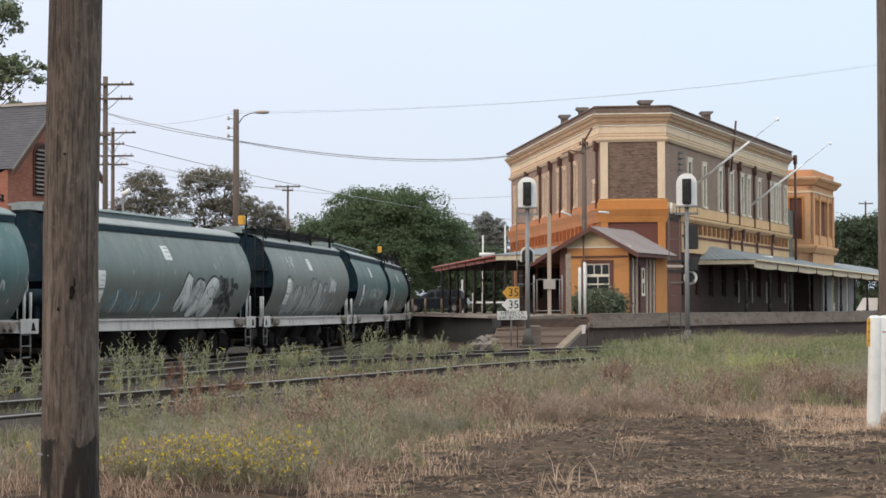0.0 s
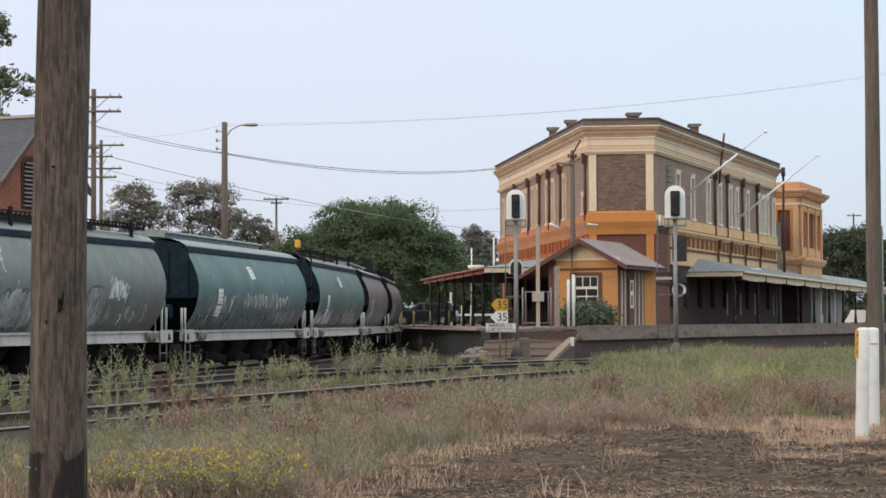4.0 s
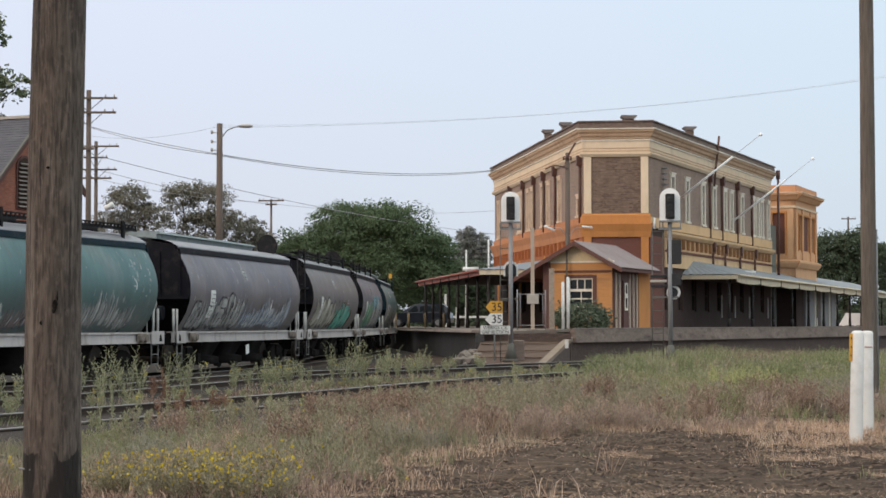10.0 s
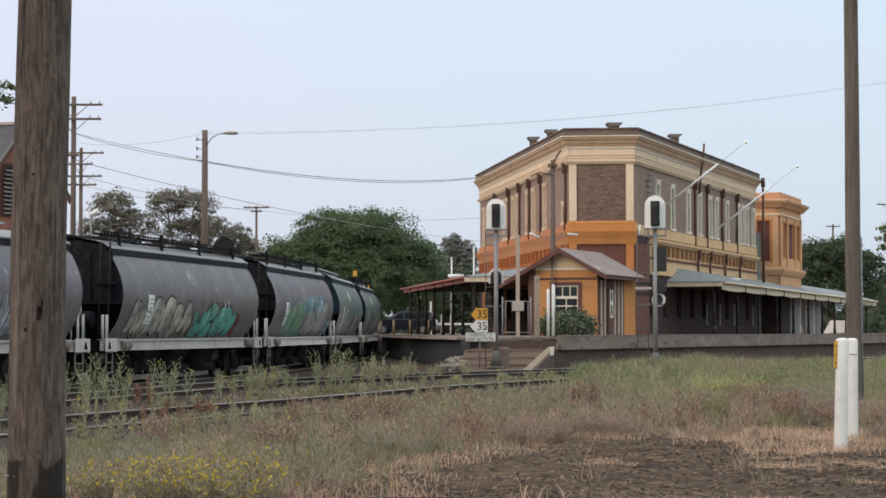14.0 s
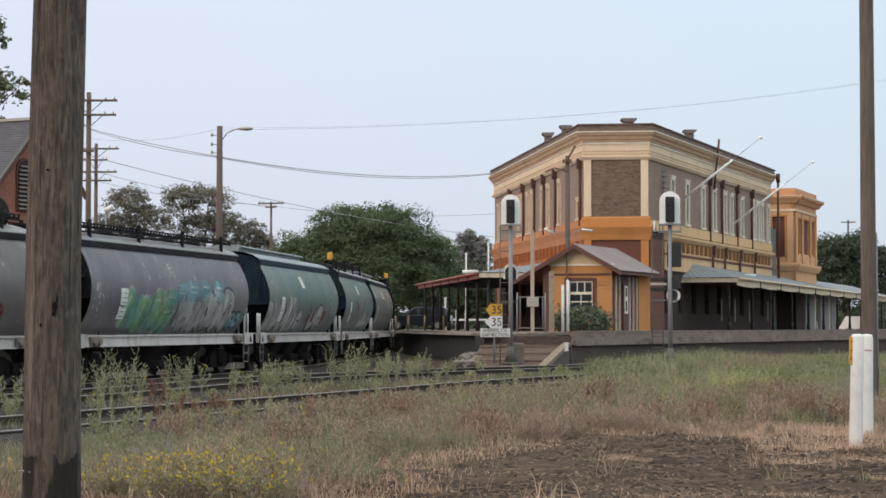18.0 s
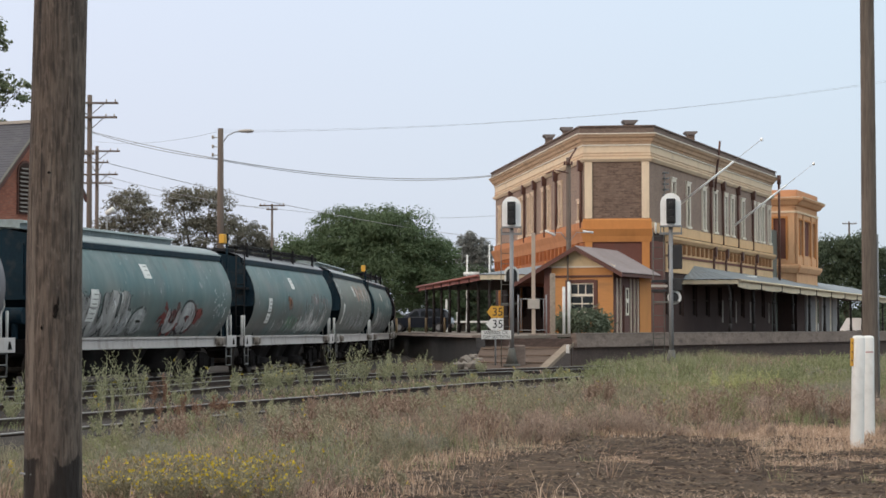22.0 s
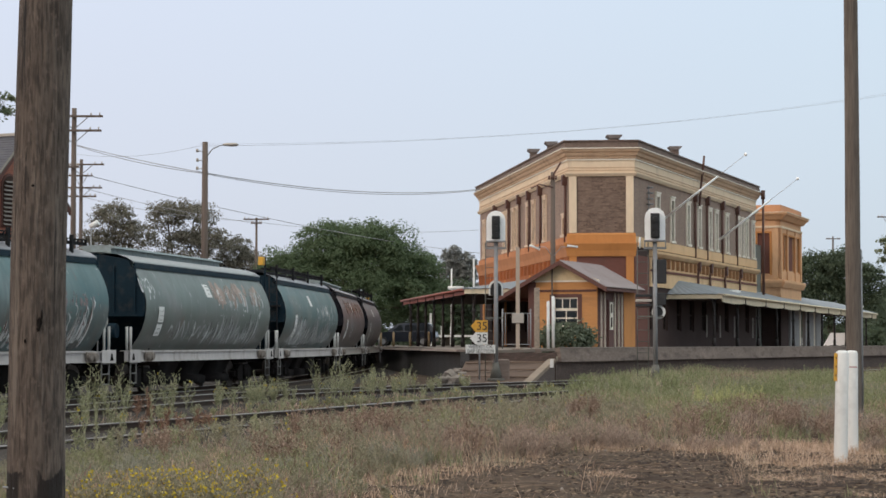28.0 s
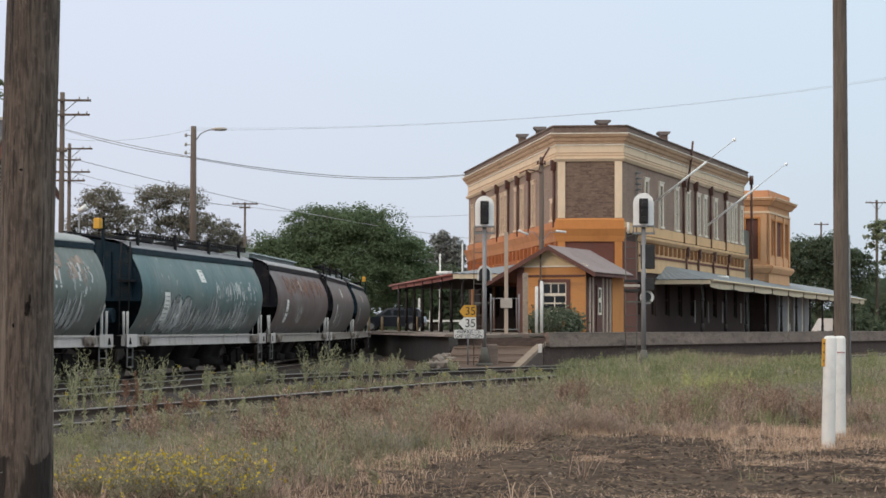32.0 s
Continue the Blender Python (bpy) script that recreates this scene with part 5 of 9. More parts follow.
def make_station():
    wd = {"R": (FACE_R, RLEN, WIN_R), "L": (FACE_L, LLEN, WIN_L), "C": (FACE_C, CLEN, [])}
    for key, (m, ln, wins) in wd.items():
        ops = [(x - WW / 2, x + WW / 2, WZ0, WZ1 if not (key == "L" and x > 30) else 8.3) for x in wins]
        part("upper_wall", wall_mesh(ln, 6.9, 10.42, 0.35, ops), M_BRICKDARK if key == "C" else M_BRICK, STATION, "grey-brown brick upper wall", m)
        doors = {"R": [(3 + i * 3.3, 4.2 + i * 3.3, BASE + 0.9, 4.2) for i in range(9)], "L": [(2 + i * 3.2, 3.1 + i * 3.2, BASE + 0.9, 4.2) for i in range(9)], "C": []}[key]
        part("lower_wall", wall_mesh(ln, BASE, 6.9, 0.35, doors), M_MAROON if key == "C" else M_SHADEWALL, STATION, "lower wall, maroon at the corner, shade-darkened under the verandahs", m)
        for a, b, lo, hi in doors:
            bm = wall_mesh(b - a, lo, hi, 0.06, [(0.08, (b - a) / 2 - 0.03, lo + 0.08, (lo + hi) / 2 - 0.03), ((b - a) / 2 + 0.03, b - a - 0.08, lo + 0.08, (lo + hi) / 2 - 0.03), (0.08, (b - a) / 2 - 0.03, (lo + hi) / 2 + 0.03, hi - 0.08), ((b - a) / 2 + 0.03, b - a - 0.08, (lo + hi) / 2 + 0.03, hi - 0.08)])
            wn = part("window", bm, M_DARKIN, STATION, "ground floor window, frame darkened for deep shade", m @ pose(a, 0.1, 0))
            bm = B()
            box(bm, a, b, 0.17, 0.18, lo, hi)
            part("pane", bm, M_GLASS, wn, "", m)
        for x, op in zip(wins, ops):
            window(STATION, m, x, op[2], op[3], WW, M_WARMTRIM if key == "L" else M_TRIM, "cream framed tall sash window, warm light in its buff" if key == "L" else "cream framed tall sash window")
                # from the top down: coping, parapet, cornice, frieze, lower moulding
        part("parapet", band(ln, [(0.30, 11.90), (0.26, 12.24), (-0.3, 12.24), (-0.3, 11.90)], MITRE), M_PARAPET, STATION, "dark brick parapet", m)
        part("coping", band(ln, [(0.33, 12.24), (0.33, 12.31), (-0.36, 12.31), (-0.36, 12.24)], MITRE), M_PARAPET, STATION, "", m)
        part("cornice", band(ln, [(0.0, 11.34), (0.10, 11.36), (0.13, 11.46), (0.20, 11.50), (0.26, 11.64), (0.36, 11.72), (0.40, 11.84), (0.0, 11.86)], MITRE), M_BUFF, STATION, "moulded cornice", m)
        part("cornice_edge", band(ln, [(0.3, 11.845), (0.45, 11.845), (0.45, 11.90), (0.3, 11.90)], MITRE), M_TRIM, STATION, "", m)
        part("frieze", band(ln, [(-0.35, 10.62), (0.05, 10.62), (0.05, 11.34), (-0.35, 11.34)], MITRE), M_CREAM, STATION, "cream rendered frieze", m)
        part("frieze_moulding", band(ln, [(-0.1, 10.42), (0.09, 10.42), (0.2, 10.56), (0.2, 10.62), (-0.1, 10.62)], MITRE), M_CREAM, STATION, "", m)
        part("fillet", band(ln, [(0.0, 11.26), (0.11, 11.26), (0.11, 11.33), (0.0, 11.33)], MITRE), M_TRIM, STATION, "", m)
        part("fillet", band(ln, [(0.0, 10.70), (0.08, 10.70), (0.08, 10.75), (0.0, 10.75)], MITRE), M_BUFF, STATION, "", m)
        for zf, mat in ((10.86, M_BUFF),):
            part("fillet", band(ln, [(0.0, zf), (0.085, zf), (0.085, zf + 0.035), (0.0, zf + 0.05)], MITRE), mat, STATION, "", m)
        if key == "C":
            for a, b in ((0.02, 0.42), (ln - 0.42, ln - 0.02)):
                bm = B()
                box(bm, a, b, -0.09, -0.002, 7.44, 10.415)
                part("pilaster", bm, M_CREAM, STATION, "cream corner pilaster", m)
                bm = B()
                box(bm, a, b, -0.09, -0.002, BASE, 6.2)
                part("pilaster", bm, M_ORANGE, STATION, "orange corner pilaster", m)
            part("band_course", band(ln, [(-0.02, 6.94), (0.12, 6.94), (0.12, 7.34), (0.05, 7.43), (-0.02, 7.43)], MITRE), M_ORANGE, STATION, "orange band", m)
            part("string_course", band(ln, [(-0.02, 6.2), (0.10, 6.2), (0.16, 6.5), (0.30, 6.86), (0.30, 6.93), (-0.02, 6.93)], MITRE), M_ORANGE, STATION, "orange stepped string course", m)
        elif key == "L":
            part("band_course", band(ln, [(-0.02, 6.94), (0.10, 6.94), (0.10, 7.26), (0.05, 7.28), (-0.02, 7.28)], MITRE), M_TERRA, STATION, "terracotta band", m)
            part("string_course", band(ln, [(-0.02, 6.2), (0.10, 6.2), (0.16, 6.5), (0.30, 6.86), (0.30, 6.93), (-0.02, 6.93)], MITRE), M_TERRA, STATION, "terracotta stepped string course", m)
            part("lower_frieze", band(ln, [(-0.02, 4.9), (0.06, 4.9), (0.06, 6.18), (-0.02, 6.18)]), M_RUST, STATION, "reddish orange frieze above the verandah", m)
            for i in range(24):
                bm = B()
                x = 0.9 + i * 1.28
                box(bm, x - 0.10, x + 0.10, -0.22, -0.062, 5.6, 6.16)
                part("bracket", bm, M_RUST, STATION, "", m)
            for x in (2, 6.5, 11, 15.5, 20, 24.5, 29):
                bm = B()
                box(bm, x - 0.2, x + 0.2, -0.09, -0.002, BASE, 6.2)
                part("pilaster", bm, M_ORANGE, STATION, "", m)
        else:
            part("band_course", band(ln, [(-0.02, 6.72), (0.10, 6.72), (0.10, 7.24), (0.05, 7.26), (-0.02, 7.26)], MITRE), M_SAND, STATION, "sandy cream band", m)
            part("string_course", band(ln - 3.2, [(-0.02, 6.3), (0.2, 6.34), (0.34, 6.5), (0.34, 6.62), (-0.02, 6.70)]), M_SAND, STATION, "sandy cream projecting ledge", m @ pose(3.2, 0, 0))
            part("lower_frieze", band(ln - 3.2, [(-0.02, 4.7), (0.08, 4.7), (0.08, 6.28), (-0.02, 6.28)]), M_SAND, STATION, "sandy cream frieze above the verandah", m @ pose(3.2, 0, 0))
            for i in range(26):
                bm = B()
                x = 3.7 + i * 1.12
                box(bm, x - 0.10, x + 0.10, -0.26, -0.082, 5.75, 6.28)
                part("bracket", bm, M_BRACKET, STATION, "", m)
            part("plinth_panel", band(3.15, [(-0.02, BASE), (0.03, BASE), (0.03, 6.28), (-0.02, 6.28)]), M_MAROON, STATION, "maroon brick beside the corner", m)
            part("rail_moulding", band(ln - 3.2, [(0.0, 5.52), (0.14, 5.52), (0.14, 5.64), (0.0, 5.64)]), M_MAROON, STATION, "", m @ pose(3.2, 0, 0))
    # pale strips added to stand for the door frames along this wall
    for x, w in ((17.4, 0.09), (21.3, 0.07), (25.7, 0.08), (31.8, 0.08)):
        bm = B()
        box(bm, x - w, x + w, -0.05, -0.002, 2.0, 3.35)
        part("notice_board", bm, M_POSTLT, STATION, "narrow pale door-frame strip on the dark wall", FACE_R)
    for x in (14.1, 17.4, 21.8, 26.4):
        downpipe(STATION, FACE_R, x, 6.5, 10.4)
        downpipe(STATION, FACE_R @ pose(0, -0.1, 0), x + 0.3, 4.7, 6.3)
    for d in (24.2, 19.0, 15.0, 11.6, 7.9, 0.5):
        downpipe(STATION, FACE_L, LLEN - d, 6.5, 10.4)
    # roof deck and far closing wall
    a, b = CL + UL * LLEN, CR + UR * RLEN
    bm = B()
    top = [bm.verts.new((p.x, p.y, 11.9)) for p in (CL + UL * .3, CR + UR * .3, b, a)]
    low = [bm.verts.new((p.x, p.y, 11.7)) for p in (CL + UL * .3, CR + UR * .3, b, a)]
    bm.faces.new(top)
    bm.faces.new(low[::-1])
    for i in range(4):
        bm.faces.new((top[i], low[i], low[(i + 1) % 4], top[(i + 1) % 4]))
    part("roof", bm, M_IRONROOF, STATION, "", O)
    d = (a - b)
    bm = B()
    box(bm, 0, d.length, -0.35, 0, BASE, 12.2)
    part("rear_wall", bm, M_BRICK, STATION, "", Matrix.Translation(b) @ pose(0, 0, 0, 0, 0, math.degrees(math.atan2(d.y, d.x))))
    # chimneys: set back from the faces
    for px, py, w, h in ((9.93, 106.2, 0.5, 12.70), (14.38, 116.0, 0.42, 13.06), (7.2, 116.4, 0.42, 13.36), (6.42, 121.0, 0.42, 13.38)):
        bm = B()
        box(bm, -w / 2, w / 2, -0.4, 0.4, 11.8, h - 0.2)
        ch = part("chimney", bm, M_PARAPET, STATION, "squat brown brick chimney", pose(px, py, 0, 0, 0, 0))
        bm = B()
        prism(bm, [(-w / 2, h - 0.2), (w / 2, h - 0.2), (w / 2 + 0.16, h - 0.06), (w / 2 + 0.16, h), (-w / 2 - 0.16, h), (-w / 2 - 0.16, h - 0.06)], -0.5, 0.5)
        part("chimney_cap", bm, plain("chimney_cap", (0.20, 0.17, 0.16), rough=0.9), ch, "", pose(px, py, 0))


make_station()


def post_mesh(h, r):
    bm = B()
    rod(bm, (0, 0, 0), (0, 0, h), r, r * 0.9, 8)
    rod(bm, (0, 0, 0), (0, 0, 0.5), r * 1.35, r * 1.25, 8)
    rod(bm, (0, 0, h - 0.95), (0, 0, h - 0.85), r * 1.5, r * 1.5, 8)
    for sgn in (-1, 1):
        tube(bm, [(0, 0, h - 0.85), (sgn * 0.18, 0, h - 0.45), (sgn * 0.45, 0, h - 0.16), (sgn * 0.85, 0, h - 0.03)], 0.04, 6)
    return bm


def verandah(name, corner, u, out, length, width, z_edge, z_wall, fascia_mat, post_mat, label, spacing):
    """A sloping iron roof along a face. corner: where the outer edge starts; out: outward unit vector."""
    v = thing(name, Matrix.Translation((corner.x, corner.y, BASE)), label, "verandah")
    m = Matrix.Translation(corner) @ Matrix(((u.x, -out.x, 0, 0), (u.y, -out.y, 0, 0), (0, 0, 1, 0), (0, 0, 0, 1)))
    bm = B()
    hip = width * 0.8
    n = int(length / 0.38)
    a, b = [], []
    for i in range(n * 2 + 1):
        f = i / (n * 2)
        w = 0.018 * (1 if i % 2 else -1)
        a.append(bm.verts.new((-0.12 + (length + 0.12) * f, -0.12, z_edge + 0.03 + w)))
        b.append(bm.verts.new((hip + (length - hip) * f, width, z_wall + 0.03 + w)))
    for i in range(n * 2):
        bm.faces.new((a[i], a[i + 1], b[i + 1], b[i]))
    n2 = int(width / 0.38)
    c = [bm.verts.new((-0.12, -0.12 + (width + 0.12) * i / (n2 * 2), z_edge + 0.03 + 0.018 * (1 if i % 2 else -1))) for i in range(n2 * 2 + 1)]
    for i in range(n2 * 2):
        bm.faces.new((c[i + 1], c[i], b[0]))
    part("roof", bm, M_IRONROOF, v, "weathered corrugated iron roof", m)
    bay = 0
    deep = 0.40 if fascia_mat is M_CREAMFASCIA else 0.28
    while bay * spacing < length:
        x0, x1 = bay * spacing, min(length, (bay + 1) * spacing) - 0.10
        low = [(x0 + (x1 - x0) * i / 8, z_edge - deep - (0.07 if deep > 0.3 else 0.0) * math.sin(math.pi * i / 8)) for i in range(9)]
        bm = B()
        prism(bm, low + [(x1, z_edge), (x0, z_edge)], -0.05, 0.0)
        part("fascia", bm, fascia_mat, v, "", m)
        bm = B()
        box(bm, x1 + 0.002, x1 + 0.098, -0.09, 0.0, z_edge - deep - 0.10, z_edge)
        part("fascia_bracket", bm, M_POSTDK, v, "dark bracket end between the fascia boards", m)
        bay += 1
    bm = B()
    box(bm, -0.06, 0.0, -0.05, width, z_edge - 0.24, z_edge)
    part("end_fascia", bm, M_CREAMFASCIA, v, "cream end board", m)
    bm = B()
    rod(bm, (0, -0.16, z_edge - 0.03), (length, -0.16, z_edge - 0.03), 0.07, n=6)
    part("gutter", bm, fascia_mat, v, "", m)
    bm = B()
    box(bm, 0.02, length, 0.02, width, z_edge - 0.22, z_edge - 0.2)
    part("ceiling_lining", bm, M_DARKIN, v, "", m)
    pm = mesh_of(post_mesh(z_edge - 0.23 - BASE, 0.085), "post")
    pm.materials.append(post_mat)
    k = 0
    while k * spacing < length:
        part("post", pm, None, v, "", m @ pose(0.35 + k * spacing, 0.5, BASE))
        k += 1
    return v, m


def make_verandahs():
    outl = Vector((-math.cos(radians(7)), -math.sin(radians(7)), 0))
    ul = UL.copy()
    c = Vector((1.95, 103.0, 0))
    verandah("verandah", c, ul, outl, 29.0, 5.6, 4.42, 5.25, M_REDFASCIA, M_POSTDK, "long platform verandah with red fascia and dark posts", 4.1)
    outr = Vector((math.cos(radians(18.8)), -math.sin(radians(18.8)), 0))
    ur = Vector((math.sin(radians(18.8)), math.cos(radians(18.8)), 0))
    c = Vector((16.3, 110.7, 0))
    verandah("verandah", c, ur, outr, 78.0, 3.6, 4.35, 5.35, M_CREAMFASCIA, M_POSTDK, "long platform verandah with cream fascia and grey iron roof", 7.4)


make_verandahs()

# ---- hut, pavilion and fittings round the station ----
M_WEATHERBOARD = plain("orange_weatherboard", (0.56, 0.27, 0.105), rough=0.75, big=0.6, fine=9, vary=0.12, dirty=0.3, stretch=(0.3, 1, 2))
M_BROWN = plain("brown_trim", (0.115, 0.045, 0.035), rough=0.7, big=1, fine=9, vary=0.2)
M_GABLE = plain("gable_cream", (0.66, 0.52, 0.33), rough=0.75, big=0.8, fine=9, vary=0.08)
M_GALV = plain("galvanised_grey", (0.285, 0.29, 0.30), rough=0.65, metal=0.2, big=1.5, fine=14, vary=0.15, dirt=(0.16, 0.10, 0.07), dirty=0.3)
M_BRIGHT = plain("fresh_white_paint", (0.93, 0.93, 0.92), rough=0.5, big=2, fine=12, vary=0.04, dirty=0.08)
M_CASTBASE = plain("cast_base", (0.15, 0.145, 0.13), rough=0.85, big=3, fine=16, vary=0.3)
M_BATTEN = plain("tan_batten", (0.64, 0.53, 0.44), rough=0.8, big=1, fine=10, vary=0.15)
M_BLACK = plain("signal_black", (0.018, 0.018, 0.02), rough=0.6, big=2, fine=12, vary=0.2)
M_TIMBERGREY = plain("grey_timber", (0.155, 0.122, 0.103), rough=0.9, big=1, fine=12, vary=0.25, stretch=(4, 4, 0.3), relief=0.5)
M_REDBRICK = brickwork("red_brick", (0.30, 0.10, 0.065), (0.36, 0.135, 0.085), (0.28, 0.2, 0.16))
M_SLATE = plain("slate_roof", (0.065, 0.065, 0.08), rough=0.6, big=0.5, fine=5, vary=0.25, dirt=(0.13, 0.125, 0.13), dirty=0.4)


def make_hut():
    u = Vector((math.cos(radians(-22)), math.sin(radians(-22)), 0))
    m = Matrix.Translation((4.92, 97.3, 0)) @ pose(0, 0, 0, 0, 0, -22)   # x along the front, y into the hut
    W, D, ZE, ZA = 3.5, 6.4, 4.65, 5.60
    hut = thing("platform_hut", Matrix.Translation((6.5, 97, BASE)), "small orange weatherboard hut with gabled iron roof", "hut")
    wo = [(1.30, 2.52, 2.05, 3.85)]
    part("front_wall", wall_mesh(W, BASE, ZE, 0.12, wo), M_WEATHERBOARD, hut, "", m)
    z = BASE + 0.1
    while z < ZE - 0.35:
        for a, b in ((0.38, 1.1), (2.72, W - 0.12)):
            bm = B()
            prism(bm, [(-0.022, z), (-0.022, z + 0.03), (-0.004, z + 0.17), (0, z + 0.17), (0, z)], a, b, Matrix(((0, 1, 0, 0), (1, 0, 0, 0), (0, 0, 1, 0), (0, 0, 0, 1))))
            part("board", bm, M_WEATHERBOARD, hut, "", m)
        z += 0.175
    for x in (0.0, W - 0.12):
        bm = B()
        box(bm, x, x + (0.12 if x else 0.38), -0.05, -0.002, BASE, ZE)
        part("corner_board", bm, M_WEATHERBOARD if x else M_BROWN, hut, "", m)
    for x in (1.10, 2.52):
        bm = B()
        box(bm, x, x + 0.2, -0.05, -0.002, BASE, 4.0)
        part("window_surround", bm, M_BROWN, hut, "dark brown window board", m)
    bm = B()
    box(bm, 0.02, W - 0.02, -0.06, -0.002, 4.12, 4.22)
    part("belt_board", bm, M_BROWN, hut, "", m)
    bm = B()
    box(bm, 1.3, 2.52, -0.052, -0.002, 3.86, 4.015)
    part("lintel", bm, M_BROWN, hut, "", m)
    # window: three small lights above, four below
    fr = wall_mesh(1.22, 2.05, 3.85, 0.06, [(0.06 + i * 0.38, 0.40 + i * 0.38, 3.33, 3.78) for i in range(3)] + [(0.06 + i * 0.57, 0.59 + i * 0.57, a, b) for i in range(2) for a, b in ((2.12, 2.42), (2.5, 2.82), (2.88, 3.2))])
    wn = part("window", fr, M_TRIM, hut, "white multi-paned window", m @ pose(1.3, 0.03, 0))
    for i in range(3):
        bm = B()
        box(bm, 1.35 + i * 0.38, 1.71 + i * 0.38, 0.055, 0.065, 3.32, 3.79)
        part("pane", bm, M_GLASS, wn, "", m)
    for i in range(2):
        for a, b in ((2.12, 2.42), (2.5, 2.82), (2.88, 3.2)):
            bm = B()
            box(bm, 1.35 + i * 0.57, 1.9 + i * 0.57, 0.055, 0.065, a - 0.01, b + 0.01)
            part("pane", bm, M_GLASS, wn, "", m)
    # gable
    bm = B()
    prism(bm, [(-0.1, ZE), (W + 0.1, ZE), (W / 2, ZA - 0.08)], -0.02, 0.1)
    part("gable", bm, M_GABLE, hut, "cream boarded gable", m)
    bm = B()
    box(bm, -0.1, W + 0.1, -0.05, -0.022, ZE - 0.06, ZE + 0.02)
    part("gable_rail", bm, M_TRIM, hut, "", m)
    sl = (ZA - ZE + 0.02) / (W / 2)
    for sgn in (-1, 1):
        e = 1.35 if sgn < 0 else 0.62
        x0, x1 = W / 2, W / 2 + sgn * (W / 2 + e)
        zb = ZA - sl * (W / 2 + e)
        bm = B()
        n = 30
        va, vb = [], []
        for i in range(n + 1):
            y = -0.55 + (D + 0.6) * i / n
            w = 0.02 * (1 if i % 2 else -1)
            va.append(bm.verts.new((x0, y, ZA + w + 0.05)))
            vb.append(bm.verts.new((x1, y, zb + w + 0.05)))
        for i in range(n):
            bm.faces.new((va[i], va[i + 1], vb[i + 1], vb[i]))
        part("roof", bm, M_HUTROOF, hut, "rusty grey corrugated iron roof slope", m)
        bm = B()
        prism(bm, [(x0, ZA - 0.2), (x1, zb - 0.2), (x1, zb + 0.02), (x0, ZA + 0.02)], -0.58, -0.53)
        part("bargeboard", bm, M_BROWN, hut, "dark red bargeboard", m)
        bm = B()
        box(bm, min(x1, x1 - sgn * 0.12), max(x1, x1 - sgn * 0.12), -0.55, D, zb - 0.14, zb + 0.0)
        part("gutter", bm, M_BROWN, hut, "", m)
        bm = B()
        prism(bm, [(x0 + sgn * 0.1, ZA - 0.1), (x1, zb - 0.04), (x1, zb - 0.01), (x0 + sgn * 0.1, ZA - 0.06)], -0.5, D)
        part("soffit", bm, M_BROWN, hut, "", m)
    # right side: posts, battens and a glazed door
    side = m @ pose(W, 0, 0, 0, 0, 90)
    part("side_wall", wall_mesh(D, BASE, ZE, 0.12, [(1.7, 2.35, BASE + 0.9, 3.7)]), M_BROWN, hut, "", side)
    for x in (0.5, 1.05, 2.75, 3.4, 4.0):
        bm = B()
        box(bm, x - 0.055, x + 0.055, -0.07, -0.002, BASE, 4.1)
        part("batten", bm, M_BATTEN, hut, "pale upright batten", side)
    dr = part("door", wall_mesh(0.85, BASE, 3.75, 0.06, [(0.2, 0.65, BASE + 0.9, 2.95), (0.2, 0.65, 3.1, 3.6)]), M_BROWN, hut, "narrow brown glazed door", side @ pose(1.6, -0.065, 0))
    part("glazing_frame", wall_mesh(0.49, BASE + 0.86, 3.64, 0.03, [(0.1, 0.39, BASE + 0.98, 2.9), (0.1, 0.39, 3.12, 3.54)]), M_TRIM, dr, "white glazing frame", side @ pose(1.78, -0.1, 0))
    for a, b in ((BASE + 1.0, 2.9), (3.0, 3.65)):
        bm = B()
        box(bm, 0.08, 0.77, 0.025, 0.035, a - 0.02, b + 0.02)
        part("pane", bm, M_GLASS, dr, "", side @ pose(1.6, -0.065, 0))
    for k, x in enumerate((4.4,)):
        bm = B()
        box(bm, x, D, -0.03, -0.002, BASE, 4.2)
        part("side_panel", bm, M_ORANGE, hut, "orange panel", side)
    bm = B()
    box(bm, 0.06, W - 0.06, D - 0.12, D, BASE, ZE)
    part("rear_wall", bm, M_WEATHERBOARD, hut, "", m)
    bm = B()
    box(bm, 0, 0.12, 0.12, D - 0.12, BASE, ZE)
    part("far_side_wall", bm, M_WEATHERBOARD, hut, "", m)


make_hut()


M_PARAPETPINK = plain("faded_orange", (0.60, 0.31, 0.17), rough=0.85, big=0.4, fine=6, vary=0.12, dirty=0.3)


